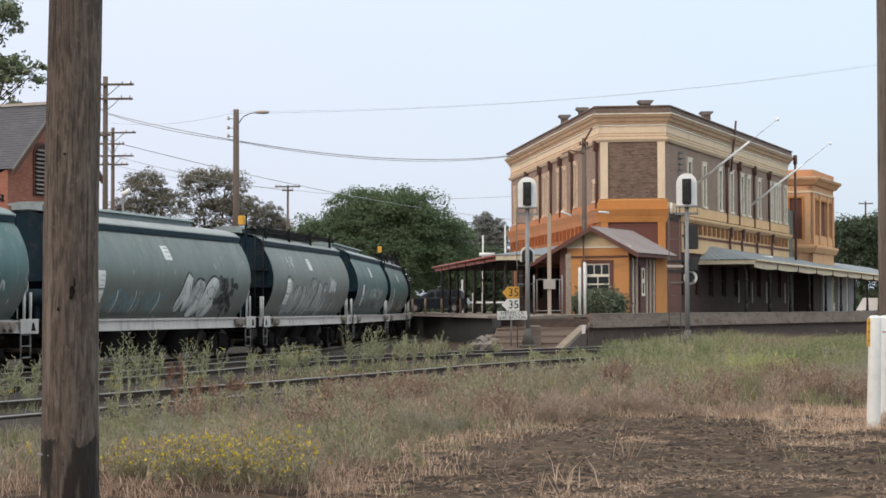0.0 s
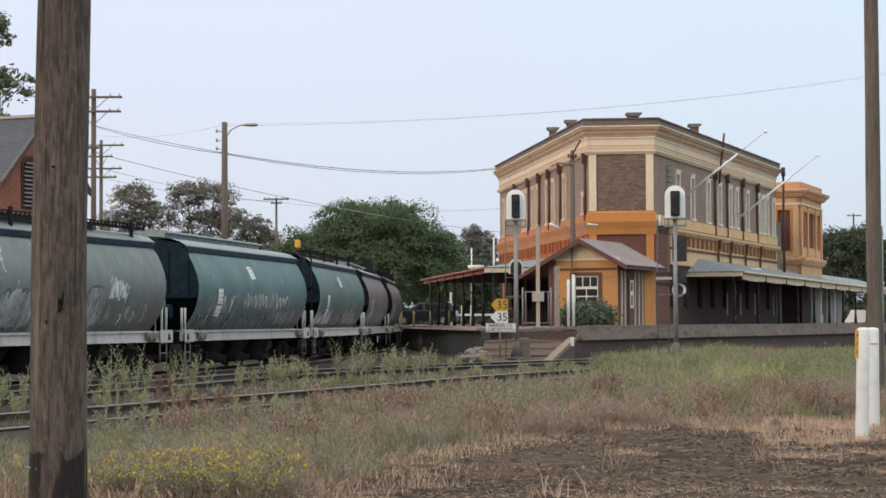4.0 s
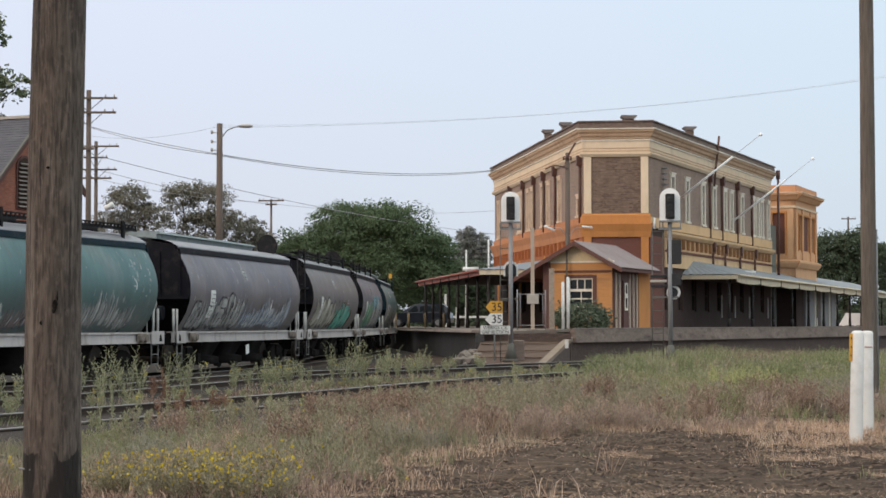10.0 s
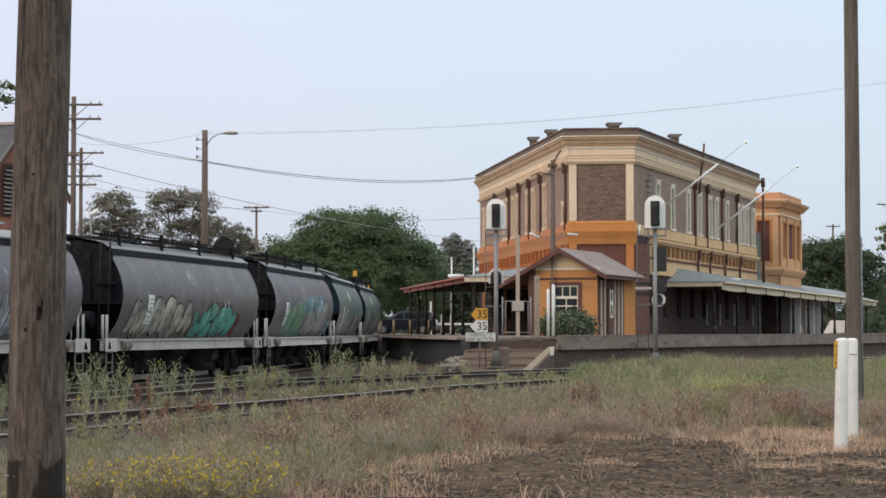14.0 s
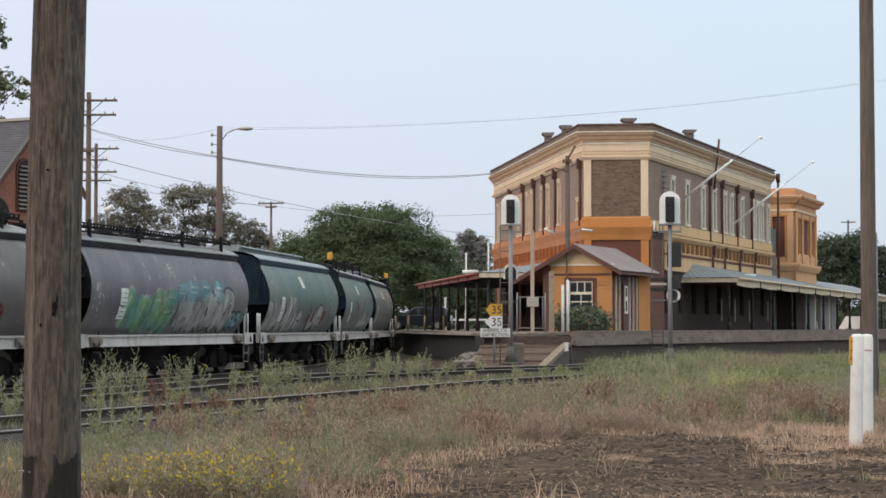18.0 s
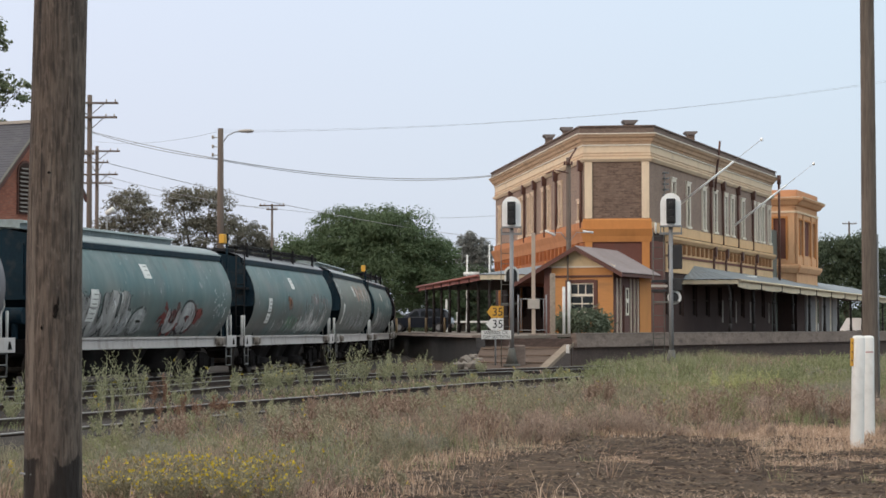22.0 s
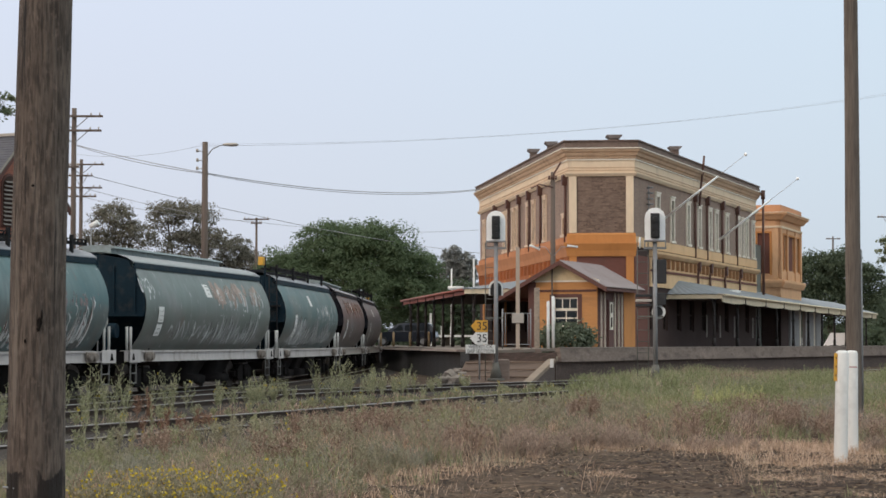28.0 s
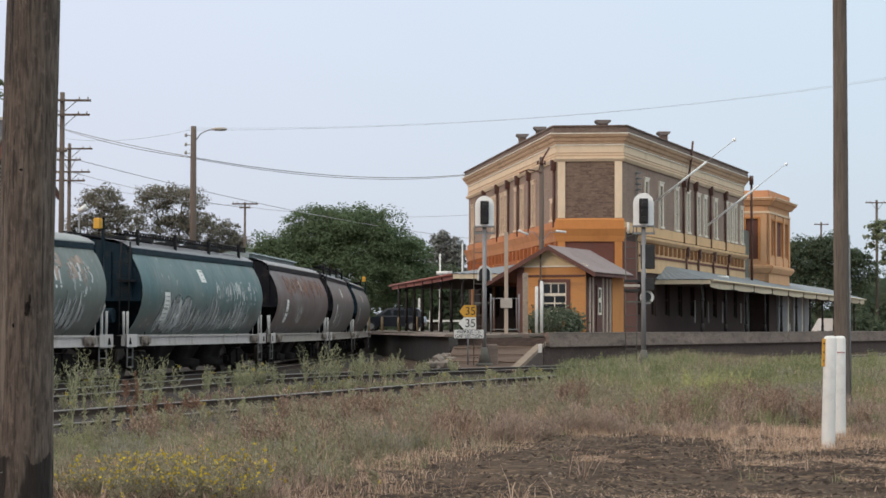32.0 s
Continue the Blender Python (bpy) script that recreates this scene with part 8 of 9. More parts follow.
def make_trees():
    tree("broad_tree", -6.6, 162, 0, 11.5, [(-4.0, 0, 6.5, 3.6, 3.2, 2.6), (-0.8, 0, 8.6, 3.4, 3.2, 2.7), (2.2, -1, 8.4, 3.6, 3.2, 2.9), (5.0, 0, 6.6, 3.0, 3, 2.8), (0.5, -2, 5.0, 5.5, 3, 2.8), (6.2, 0, 4.6, 2.4, 2.6, 2.4), (-5.8, 0, 4.6, 2.6, 2.6, 2.2)], 0.10, 125000, M_LEAF_GREEN, "large rounded dark green tree with a dense crown", seed=2, tier=0.36, per=170)
    tree("scrub_tree", 1.6, 172, 0, 6, [(0, 0, 4.2, 3.4, 2.4, 2.6), (2.6, 0, 3.5, 2.6, 2.2, 2.2), (-3.4, 0, 3.2, 3.0, 2.4, 2.2)], 0.20, 7000, M_LEAF_DARK, "dark bushy tree in shade behind the verandah", seed=3)
    tree("gum_tree", -32.2, 208, 0, 17, [(-0.5, 0, 14.0, 2.4, 2.2, 2.0), (1.4, 0, 12.2, 2.3, 2, 2.0), (-2.0, 0, 11.4, 2.0, 2, 1.9), (0.2, 0, 9.2, 3.2, 2.4, 2.0)], 0.12, 15000, M_LEAF_OLIVE, "brown-green gum tree with an open crown", 0.36, 0.3, 4, per=45, fill=0.12)
    tree("gum_tree", -26.0, 212, 0, 17.5, [(-1.6, 0, 14.6, 2.2, 2.2, 2.0), (1.2, 0, 14.6, 2.4, 2, 2.0), (2.8, 0, 12.2, 2.0, 2, 1.9), (0.2, 0, 11.2, 3.4, 2.4, 2.2), (0, 0, 8.4, 3.6, 2.2, 2)], 0.12, 19000, M_LEAF_OLIVE, "brown-green gum tree with an open crown", 0.36, 0.3, 5, per=45, fill=0.12)
    tree("gum_tree", -20.8, 215, 0, 13, [(0.0, 0, 11.2, 1.8, 2, 1.9), (1.4, 0, 9.6, 1.8, 2, 1.9), (-1.2, 0, 8.8, 2.2, 2, 2.2)], 0.12, 9500, M_LEAF_OLIVE, "small brown-green gum tree", 0.36, 0.25, 6, per=45, fill=0.12)
    tree("gum_tree", -29.8, 122, 0, 21, [(0.4, 0, 19.2, 2.5, 2.2, 2.2), (2.0, 0, 15.9, 2.6, 2.2, 1.5), (-2.2, 0, 17.0, 2.6, 2.2, 2.4), (0.6, 0, 13.6, 2.6, 2, 1.2)], 0.15, 9000, M_LEAF_GUM, "tall gum tree with sparse grey-green leaves", 0.34, 0.25, 7, per=50, fill=0.15)
    tree("pale_tree", 3.6, 232, 0, 13.5, [(-0.4, 0, 11.0, 1.5, 1.6, 1.9), (0.9, 0, 9.6, 1.6, 1.6, 2.0), (-1.2, 0, 8.8, 1.5, 1.6, 2.0), (0.2, 0, 7.0, 2.2, 1.6, 2.2)], 0.18, 8000, M_LEAF_PALE, "pale grey-green tree in the distance", 0.4, 0.22, 8, per=60)
    tree("shade_tree", 41.2, 205, 0, 12, [(-1.8, 0, 8.4, 2.8, 2.4, 2.4), (1.4, 0, 8.8, 2.8, 2.4, 2.4), (3.8, 0, 7.0, 2.4, 2.4, 2.6), (0, 0, 5.2, 4.4, 2.6, 3.0)], 0.14, 30000, M_LEAF_DARK, "dark green tree behind the station", seed=9)
    tree("gum_tree", 41.6, 170, 0, 12.5, [(-1.6, 0, 9.2, 1.6, 2, 1.7), (0.8, 0, 9.9, 1.8, 2, 1.6), (2.6, 0, 8.4, 2.0, 2, 2.0), (-0.2, 0, 6.8, 1.8, 2, 1.6), (2.2, 0, 5.6, 2.0, 2, 1.6)], 0.17, 8500, M_LEAF_GUM, "gum tree with gaps of sky in its crown", 0.3, 0.25, 10, per=50, fill=0.1)
    tree("shade_tree", 47.5, 168, 0, 8, [(-4.4, 0, 3.8, 3.0, 2.4, 2.9), (0, 0, 4.4, 3.4, 2.4, 3.4), (3.4, 0, 4.6, 3.2, 2.4, 3.4)], 0.14, 28000, M_LEAF_DARK, "dense dark green tree by the line", seed=11)
    # shrub in front of the hut window
    rng = np.random.RandomState(5)
    sh = thing("shrub", pose(6.35, 94.6, BASE), "rounded dark green shrub on the platform", "shrub")
    bm = B()
    for k in range(6):
        tube(bm, [(0, 0, 0), (rng.uniform(-0.5, 0.5), rng.uniform(-0.3, 0.3), 0.7)], [0.04, 0.015], 5)
    part("stem", bm, M_TRUNK, sh)
    c = rng.normal(size=(60, 3))
    c /= np.linalg.norm(c, axis=1)[:, None]
    c = c * np.array((1.15, 0.7, 0.5)) + np.array((0.25, 0, 0.45))
    p = c[rng.randint(0, 60, 4200)] + rng.normal(size=(4200, 3)) * 0.17
    p = p[p[:, 2] > 0.02]
    g = rng.normal(size=p.shape)
    g /= np.linalg.norm(g, axis=1)[:, None]
    s = np.cross(g, rng.normal(size=g.shape))
    s /= np.linalg.norm(s, axis=1)[:, None]
    part("foliage", quads("foliage", p, g * 0.09, s * 0.045, leafy("shrub_leaf", (0.10, 0.125, 0.085), (0.155, 0.185, 0.125), (0.225, 0.25, 0.18))), None, sh)
    # far woods that close the view
    n = 26000
    a = rng.uniform(-0.55, 0.55, n)
    d = rng.uniform(330, 380, n)
    top = 6.5 + 2.5 * np.sin(a * 60) + 1.5 * np.sin(a * 171 + 1)
    p = np.stack([np.sin(a) * d, np.cos(a) * d, rng.uniform(0, 1, n) ** 0.7 * top], 1)
    g = rng.normal(size=p.shape)
    g /= np.linalg.norm(g, axis=1)[:, None]
    s = np.cross(g, rng.normal(size=g.shape))
    s /= np.linalg.norm(s, axis=1)[:, None]
    single("far_woods", quads("far_woods", p, g * 1.1, s * 0.8, M_LEAF_DARK), None, O, "line of distant dark trees on the horizon", "trees", kind="stuff")
    # hedge and scrub along the back of the station yard
    n = 16000
    x = rng.uniform(-24, 60, n)
    top = 2.6 + 0.7 * np.sin(x * 0.9) + 0.5 * np.sin(x * 2.3)
    p = np.stack([x, 196 + rng.normal(size=n) * 1.2, rng.uniform(0, 1, n) * top], 1)
    g = rng.normal(size=p.shape)
    g /= np.linalg.norm(g, axis=1)[:, None]
    s = np.cross(g, rng.normal(size=g.shape))
    s /= np.linalg.norm(s, axis=1)[:, None]
    single("hedge", quads("hedge", p, g * 0.3, s * 0.2, M_LEAF_DARK), None, O, "dark overgrown hedge behind the station yard", "hedge", kind="stuff")


make_trees()

# ---- grass and weeds ----
M_GRASS_PINK = leafy("grass_dry_pink", (0.147, 0.098, 0.076), (0.378, 0.258, 0.202), (0.671, 0.505, 0.390), through=0.3)
M_GRASS_STRAW = leafy("grass_straw", (0.318, 0.207, 0.138), (0.615, 0.434, 0.310), (0.933, 0.717, 0.564), through=0.3)
M_GRASS_GREEN = leafy("grass_green", (0.138, 0.157, 0.081), (0.260, 0.283, 0.144), (0.435, 0.434, 0.247), through=0.35)
M_GRASS_GREY = leafy("grass_greygreen", (0.213, 0.197, 0.135), (0.312, 0.289, 0.199), (0.454, 0.400, 0.284), through=0.3)
M_WEED = leafy("weed_green", (0.212, 0.222, 0.132), (0.350, 0.348, 0.207), (0.551, 0.525, 0.356), through=0.35)
M_FLOWER = leafy("flower_yellow", (0.50, 0.36, 0.03), (0.62, 0.47, 0.04), (0.70, 0.56, 0.08), through=0.2)


def fbm(x, y, f, seed):
    """Cheap smooth noise over the plan, about -1 to 1."""
    r = np.random.RandomState(seed)
    out = np.zeros_like(x)
    for k in range(5):
        a = r.uniform(0, math.tau)
        ff = f * 1.7 ** k
        out += np.sin(ff * (x * math.cos(a) + y * math.sin(a)) + r.uniform(0, 9) + 1.3 * np.sin(ff * 0.7 * (y * math.cos(a) - x * math.sin(a)) + k)) / 1.35 ** k
    return out / 2.2


def blades(name, x, y, h, w, lean, material, rng, label, z=None):
    """Bent tapering blades, three sections each."""
    n = len(x)
    az, tw = rng.uniform(0, math.tau, n), rng.uniform(0, math.tau, n)
    le = h * lean * rng.uniform(0.2, 1.2, n)
    z0 = np.zeros(n) - 0.03 if z is None else z
    sx, sy = np.cos(tw) * w / 2, np.sin(tw) * w / 2
    v = np.empty((n, 5, 3))
    for k, (t, ww) in enumerate(((0.0, 1.0), (0.55, 0.75))):
        bx, by, bz = x + np.cos(az) * le * t * t, y + np.sin(az) * le * t * t, z0 + h * t
        v[:, 2 * k] = np.stack([bx - sx * ww, by - sy * ww, bz], 1)
        v[:, 2 * k + 1] = np.stack([bx + sx * ww, by + sy * ww, bz], 1)
    v[:, 4] = np.stack([x + np.cos(az) * le, y + np.sin(az) * le, z0 + h * np.sqrt(np.maximum(0.2, 1 - (le / h) ** 2 * 0.4))], 1)
    idx = np.arange(n)[:, None] * 5
    loops = np.concatenate([idx + np.array([[0, 1, 3, 2]]), idx + np.array([[2, 3, 4]])], 1).reshape(-1)
    start = np.stack([np.arange(n) * 7, np.arange(n) * 7 + 4], 1).reshape(-1)
    me = bpy.data.meshes.new(name)
    me.vertices.add(n * 5)
    me.loops.add(n * 7)
    me.polygons.add(n * 2)
    me.vertices.foreach_set("co", v.reshape(-1))
    me.loops.foreach_set("vertex_index", loops)
    me.polygons.foreach_set("loop_start", start)
    me.update(calc_edges=True)
    me.materials.append(material)
    return single(name, me, None, O, label, "grass", kind="stuff")


def scatter(rng, y0, y1, density, left=-0.26, right=0.25):
    """Points over the wedge of ground that opens away from the field's south end."""
    n = int(density * (y1 * y1 - y0 * y0) / 2 * (right - left))
    y = np.sqrt(rng.uniform(y0 * y0, y1 * y1, n))
    return rng.uniform(left, right, n) * y, y


def tufts(rng, x, y, per, spread):
    k = np.repeat(np.arange(len(x)), per)
    return x[k] + rng.normal(size=len(k)) * spread, y[k] + rng.normal(size=len(k)) * spread


def near_line(x, y, pts, wide):
    """True within wide metres of a plan line."""
    out = np.zeros(len(x), bool)
    for (ax, ay), (bx, by) in zip(pts, pts[1:]):
        dx, dy = bx - ax, by - ay
        t = np.clip(((x - ax) * dx + (y - ay) * dy) / (dx * dx + dy * dy), 0, 1)
        out |= (x - ax - t * dx) ** 2 + (y - ay - t * dy) ** 2 < wide * wide
    return out


YARD = ((-11.9, 18), (-5.62, 34.4), (-2.2, 43.0), (1.75, 54.0), (6.1, 63.0))
LOOP = ((-14.0, 24), (-7.85, 45.0), (-4.85, 57.4), (-1.0, 65.4), (3.0, 71.8), (8.4, 79.5), (15.2, 90.5), (32, 122))
RAMP = ((2.6, 78.5), (3.6, 90))


def south_of(x, y, pts):
    """Distance from a plan line, positive on its south-east side."""
    best = np.full(len(x), 1e9)
    sign = np.ones(len(x))
    for (ax, ay), (bx, by) in zip(pts, pts[1:]):
        dx, dy = bx - ax, by - ay
        t = np.clip(((x - ax) * dx + (y - ay) * dy) / (dx * dx + dy * dy), 0, 1)
        d = np.hypot(x - ax - t * dx, y - ay - t * dy)
        c = np.sign((x - ax) * dy - (y - ay) * dx)
        near = d < best
        best, sign = np.where(near, d, best), np.where(near, c, sign)
    return best * sign


def bare(x, y):
    """How bare the soil is: the worn patch in the south-east."""
    edge = 33.6 + 2.2 * fbm(x, y, 0.35, 11) + 1.5 * fbm(x, y, 1.4, 13) + np.clip(x - 3.6, 0, 9) * -0.9
    west = -1.3 + 0.16 * (y - 20) + 0.9 * fbm(x, y, 0.6, 12) + 0.6 * fbm(x, y, 2.0, 14)
    return np.clip((edge - y) / 2.2, 0, 1) * np.clip((x - west) / 1.2, 0, 1)


def make_grass():
    rng = np.random.RandomState(21)
    bands = ((17.5, 27, 23, 1.0), (27, 40, 14, 1.25), (40, 56, 7.5, 1.7), (56, 100, 4.0, 2.6))
    for y0, y1, dens, k in bands:
        x, y = scatter(rng, y0, y1, dens)
        b = bare(x, y)
        off = near_line(x, y, YARD, 0.55) & (rng.uniform(size=len(x)) < 0.8)
        off |= near_line(x, y, LOOP, 1.5) & (rng.uniform(size=len(x)) < 0.93)
        off |= near_line(x, y, RAMP, 2.4)
        behind = (x * 0.94 - y * 0.30) < -21.2          # the strip under the train stays free
        ok = ~off & ~behind
        green = fbm(x, y, 0.22, 31) + 0.35 * fbm(x, y, 1.1, 32)
        east = np.clip((y - 42 + 7 * fbm(x, y, 0.4, 56)) / 14, 0, 1) * np.clip((x - 1 + 1.5 * fbm(x, y, 0.5, 57)) / 4, 0, 1)
        north = (x * 0.94 - y * 0.35 < -16.2)             # between the tracks
        dice = rng.uniform(size=len(x))
        pg = np.clip(0.14 + 0.42 * green + 0.6 * east + 0.45 * north + 0.12 * fbm(x, y, 2.2, 54), 0.03, 0.92)
        grey = fbm(x, y, 0.35, 33) + np.clip((-1.5 - x) / 3, 0, 0.8) * (y < 36) - 0.35
        keep = ok & (rng.uniform(size=len(x)) > b * 0.985)
        ls = south_of(x, y, YARD)
        ll = south_of(x, y, LOOP)
        cap = np.where(ls > 0, 0.03 + (0.085 + 0.03 * np.clip(x + 1, 0, 3)) * ls, np.where(ll > 0, 0.06 + 0.06 * ll, 0.10))
        cap = np.where(x > 3.2 + 0.04 * y, 0.6, cap)
        verge = (ls > 0) & (ls < 3.4 + 0.8 * fbm(x, y, 0.9, 58)) & (x < 0.03 * y + 0.6 * fbm(x, y, 0.5, 59))
        cap = np.where(verge, np.minimum(cap, 0.03 + 0.04 * ls), cap) * (1 - 0.55 * bare(x, y - 1.6))
        keep &= ~(verge & (rng.uniform(size=len(x)) < 0.72))
        keep &= ~((ls > -1.0) & (ls < 0.9) & (y < 60) & (rng.uniform(size=len(x)) < 0.7))
        keep &= ~((ls < -1.0) & (ll < 3.0) & (x < 3) & (rng.uniform(size=len(x)) < 0.55))
        cap = np.clip(cap, 0.05, 0.6) * np.clip(0.62 + 0.6 * fbm(x, y, 0.9, 51) + 0.4 * fbm(x, y, 2.6, 52), 0.2, 1.35)
        keep &= rng.uniform(size=len(x)) < np.clip(0.7 + 0.7 * fbm(x, y, 1.4, 53), 0.12, 1)
        per = 13
        sel = keep & (dice < pg)
        xx, yy = tufts(rng, x[sel], y[sel], per, 0.075 * k)
        cp = np.repeat(cap[sel], per)
        blades("green_grass", xx, yy, np.minimum(cp * rng.uniform(0.6, 1.15, len(xx)), rng.uniform(0.16, 0.46, len(xx)) * (0.85 + 0.15 * k)), 0.0085 * k * rng.uniform(0.6, 1.3, len(xx)), 0.8, M_GRASS_GREEN, rng, "green grass among the tracks")
        sel = keep & (dice >= pg) & (grey > 0.05)
        xx, yy = tufts(rng, x[sel], y[sel], per, 0.085 * k)
        cp = np.repeat(cap[sel], per)
        blades("grey_green_grass", xx, yy, np.minimum(cp * rng.uniform(0.6, 1.15, len(xx)), rng.uniform(0.15, 0.5, len(xx))), 0.0075 * k * rng.uniform(0.6, 1.3, len(xx)), 0.9, M_GRASS_GREY, rng, "grey-green half-dry grass")
        sel = keep & (dice >= pg) & (grey <= 0.05) & (rng.uniform(size=len(x)) < np.clip(1.5 - y / 30, 0.4, 1))
        xx, yy = tufts(rng, x[sel], y[sel], per + 3, 0.09 * k)
        cp = np.repeat(cap[sel], per + 3)
        blades("dry_grass", xx, yy, np.minimum(cp * rng.uniform(0.6, 1.15, len(xx)), rng.uniform(0.12, 0.5, len(xx))), 0.0065 * k * rng.uniform(0.6, 1.3, len(xx)), 1.1, M_GRASS_PINK, rng, "dry pinkish-brown seeding grass")
        m2 = sel & (fbm(x, y, 0.7, 55) > -0.1)
        xs, ys = tufts(rng, x[m2], y[m2], 8, 0.12 * k)
        blades("pale_stalks", xs, ys, np.minimum(np.repeat(cap[m2], 8) * rng.uniform(0.7, 1.3, len(xs)), 0.55), 0.0055 * k * rng.uniform(0.6, 1.3, len(xs)), 0.9, M_GRASS_STRAW, rng, "pale bleached stalks in the dry grass")
        # fine seed heads over the dry grass
        xs, ys = tufts(rng, x[sel], y[sel], 9, 0.11 * k)
        zz = np.minimum(np.repeat(cap[sel], 9) * rng.uniform(0.5, 1.0, len(xs)), rng.uniform(0.12, 0.42, len(xs)))
        blades("seed_heads", xs, ys, rng.uniform(0.04, 0.11, len(xs)) * (0.8 + 0.2 * k), 0.011 * k * rng.uniform(0.6, 1.3, len(xs)), 1.0, M_GRASS_PINK, rng, "dry feathery seed heads", zz)
    # straw on the worn soil and round its rim
    x, y = scatter(rng, 17.5, 34, 110)
    b = bare(x, y)
    m = (b > 0.1) & (fbm(x, y, 0.8, 41) + 0.5 * fbm(x, y, 2.6, 42) > 0.16 - 0.5 * (b < 0.75) - 0.35 * (x > 4.6))
    xx, yy = tufts(rng, x[m], y[m], 9, 0.10)
    blades("straw", xx, yy, rng.uniform(0.02, 0.075, len(xx)), 0.006 * rng.uniform(0.6, 1.3, len(xx)), 2.6, M_GRASS_STRAW, rng, "short bleached straw on bare soil")
    m = ((b > 0.05) & (b < 0.8) & (rng.uniform(size=len(x)) < 0.16)) | ((x > 4.4) & (y > 26.5) & (y < 32.5) & (rng.uniform(size=len(x)) < 0.3))
    xx, yy = tufts(rng, x[m], y[m], 10, 0.10)
    blades("straw_rim", xx, yy, rng.uniform(0.05, 0.2, len(xx)), 0.008 * rng.uniform(0.6, 1.3, len(xx)), 0.8, M_GRASS_STRAW, rng, "bleached dry grass round the bare soil")
    # litter lying on the worn soil: clods, stems, leaves
    n = 40000
    x, y = rng.uniform(-2.5, 7.5, n), rng.uniform(17.5, 37, n)
    ok = bare(x, y) * np.clip(0.55 + 0.7 * fbm(x, y, 0.9, 71) + 0.4 * fbm(x, y, 2.7, 72), 0.05, 1) > rng.uniform(0, 1, n)
    x, y = x[ok], y[ok]
    a = rng.normal(0, 0.5, len(x))
    ln = rng.uniform(0.008, 0.045, (len(x), 1))
    u = np.stack([np.cos(a), np.sin(a), rng.normal(0, 0.22, len(x))], 1)
    sd = np.stack([-np.sin(a), np.cos(a), np.abs(rng.normal(0.5, 0.5, len(x)))], 1)
    c = np.stack([x, y, np.array([lumps(p, q) for p, q in zip(x, y)]) + 0.012], 1)
    single("soil_litter", quads("soil_litter", c, u * ln, sd * np.minimum(ln * 0.35, 0.010), leafy("litter_brown", (0.02, 0.014, 0.011), (0.07, 0.05, 0.036), (0.26, 0.19, 0.13), through=0.0)), None, O, "dead stems and clods on dark soil", "litter", kind="stuff")
    # a few tall straw stalks close by
    xx = rng.normal(1.0, 0.2, 26)
    yy = rng.uniform(18.0, 19.2, 26)
    blades("straw_stalks", xx, yy, rng.uniform(0.15, 0.40, 26), np.full(26, 0.009), 0.9, M_GRASS_STRAW, rng, "tall bleached stalks")
    # fallen twigs and pale stones
    for k in range(9):
        bx, by = rng.uniform(0.2, 5.5), rng.uniform(19, 29)
        bm = B()
        a = rng.uniform(-0.6, 0.6)
        d = Vector((math.cos(a), math.sin(a), 0)) * rng.uniform(0.1, 0.32)
        tube(bm, [(bx, by, 0.03), (bx + d.x * 0.45, by + d.y * 0.5 + 0.05, 0.04), (bx + d.x, by + d.y, 0.035)], 0.006, 5)
        single("twig", bm, M_TRUNK, O, "fallen dark twig on the soil", "twig", "fallen twigs")
    stone = plain("pale_stone", (0.30, 0.26, 0.23), rough=0.9, big=5, fine=30)
    for k in range(12):
        bx, by = rng.uniform(0.0, 6.0), rng.uniform(19, 33)
        bm = B()
        bmesh.ops.create_icosphere(bm, subdivisions=1, radius=rng.uniform(0.012, 0.035))
        for v in bm.verts:
            v.co *= rng.uniform(0.7, 1.2)
        single("pebble", bm, stone, pose(bx, by, 0.02 + lumps(bx, by)), "small pale stone on the soil", "stone", "scattered stones")


make_grass()


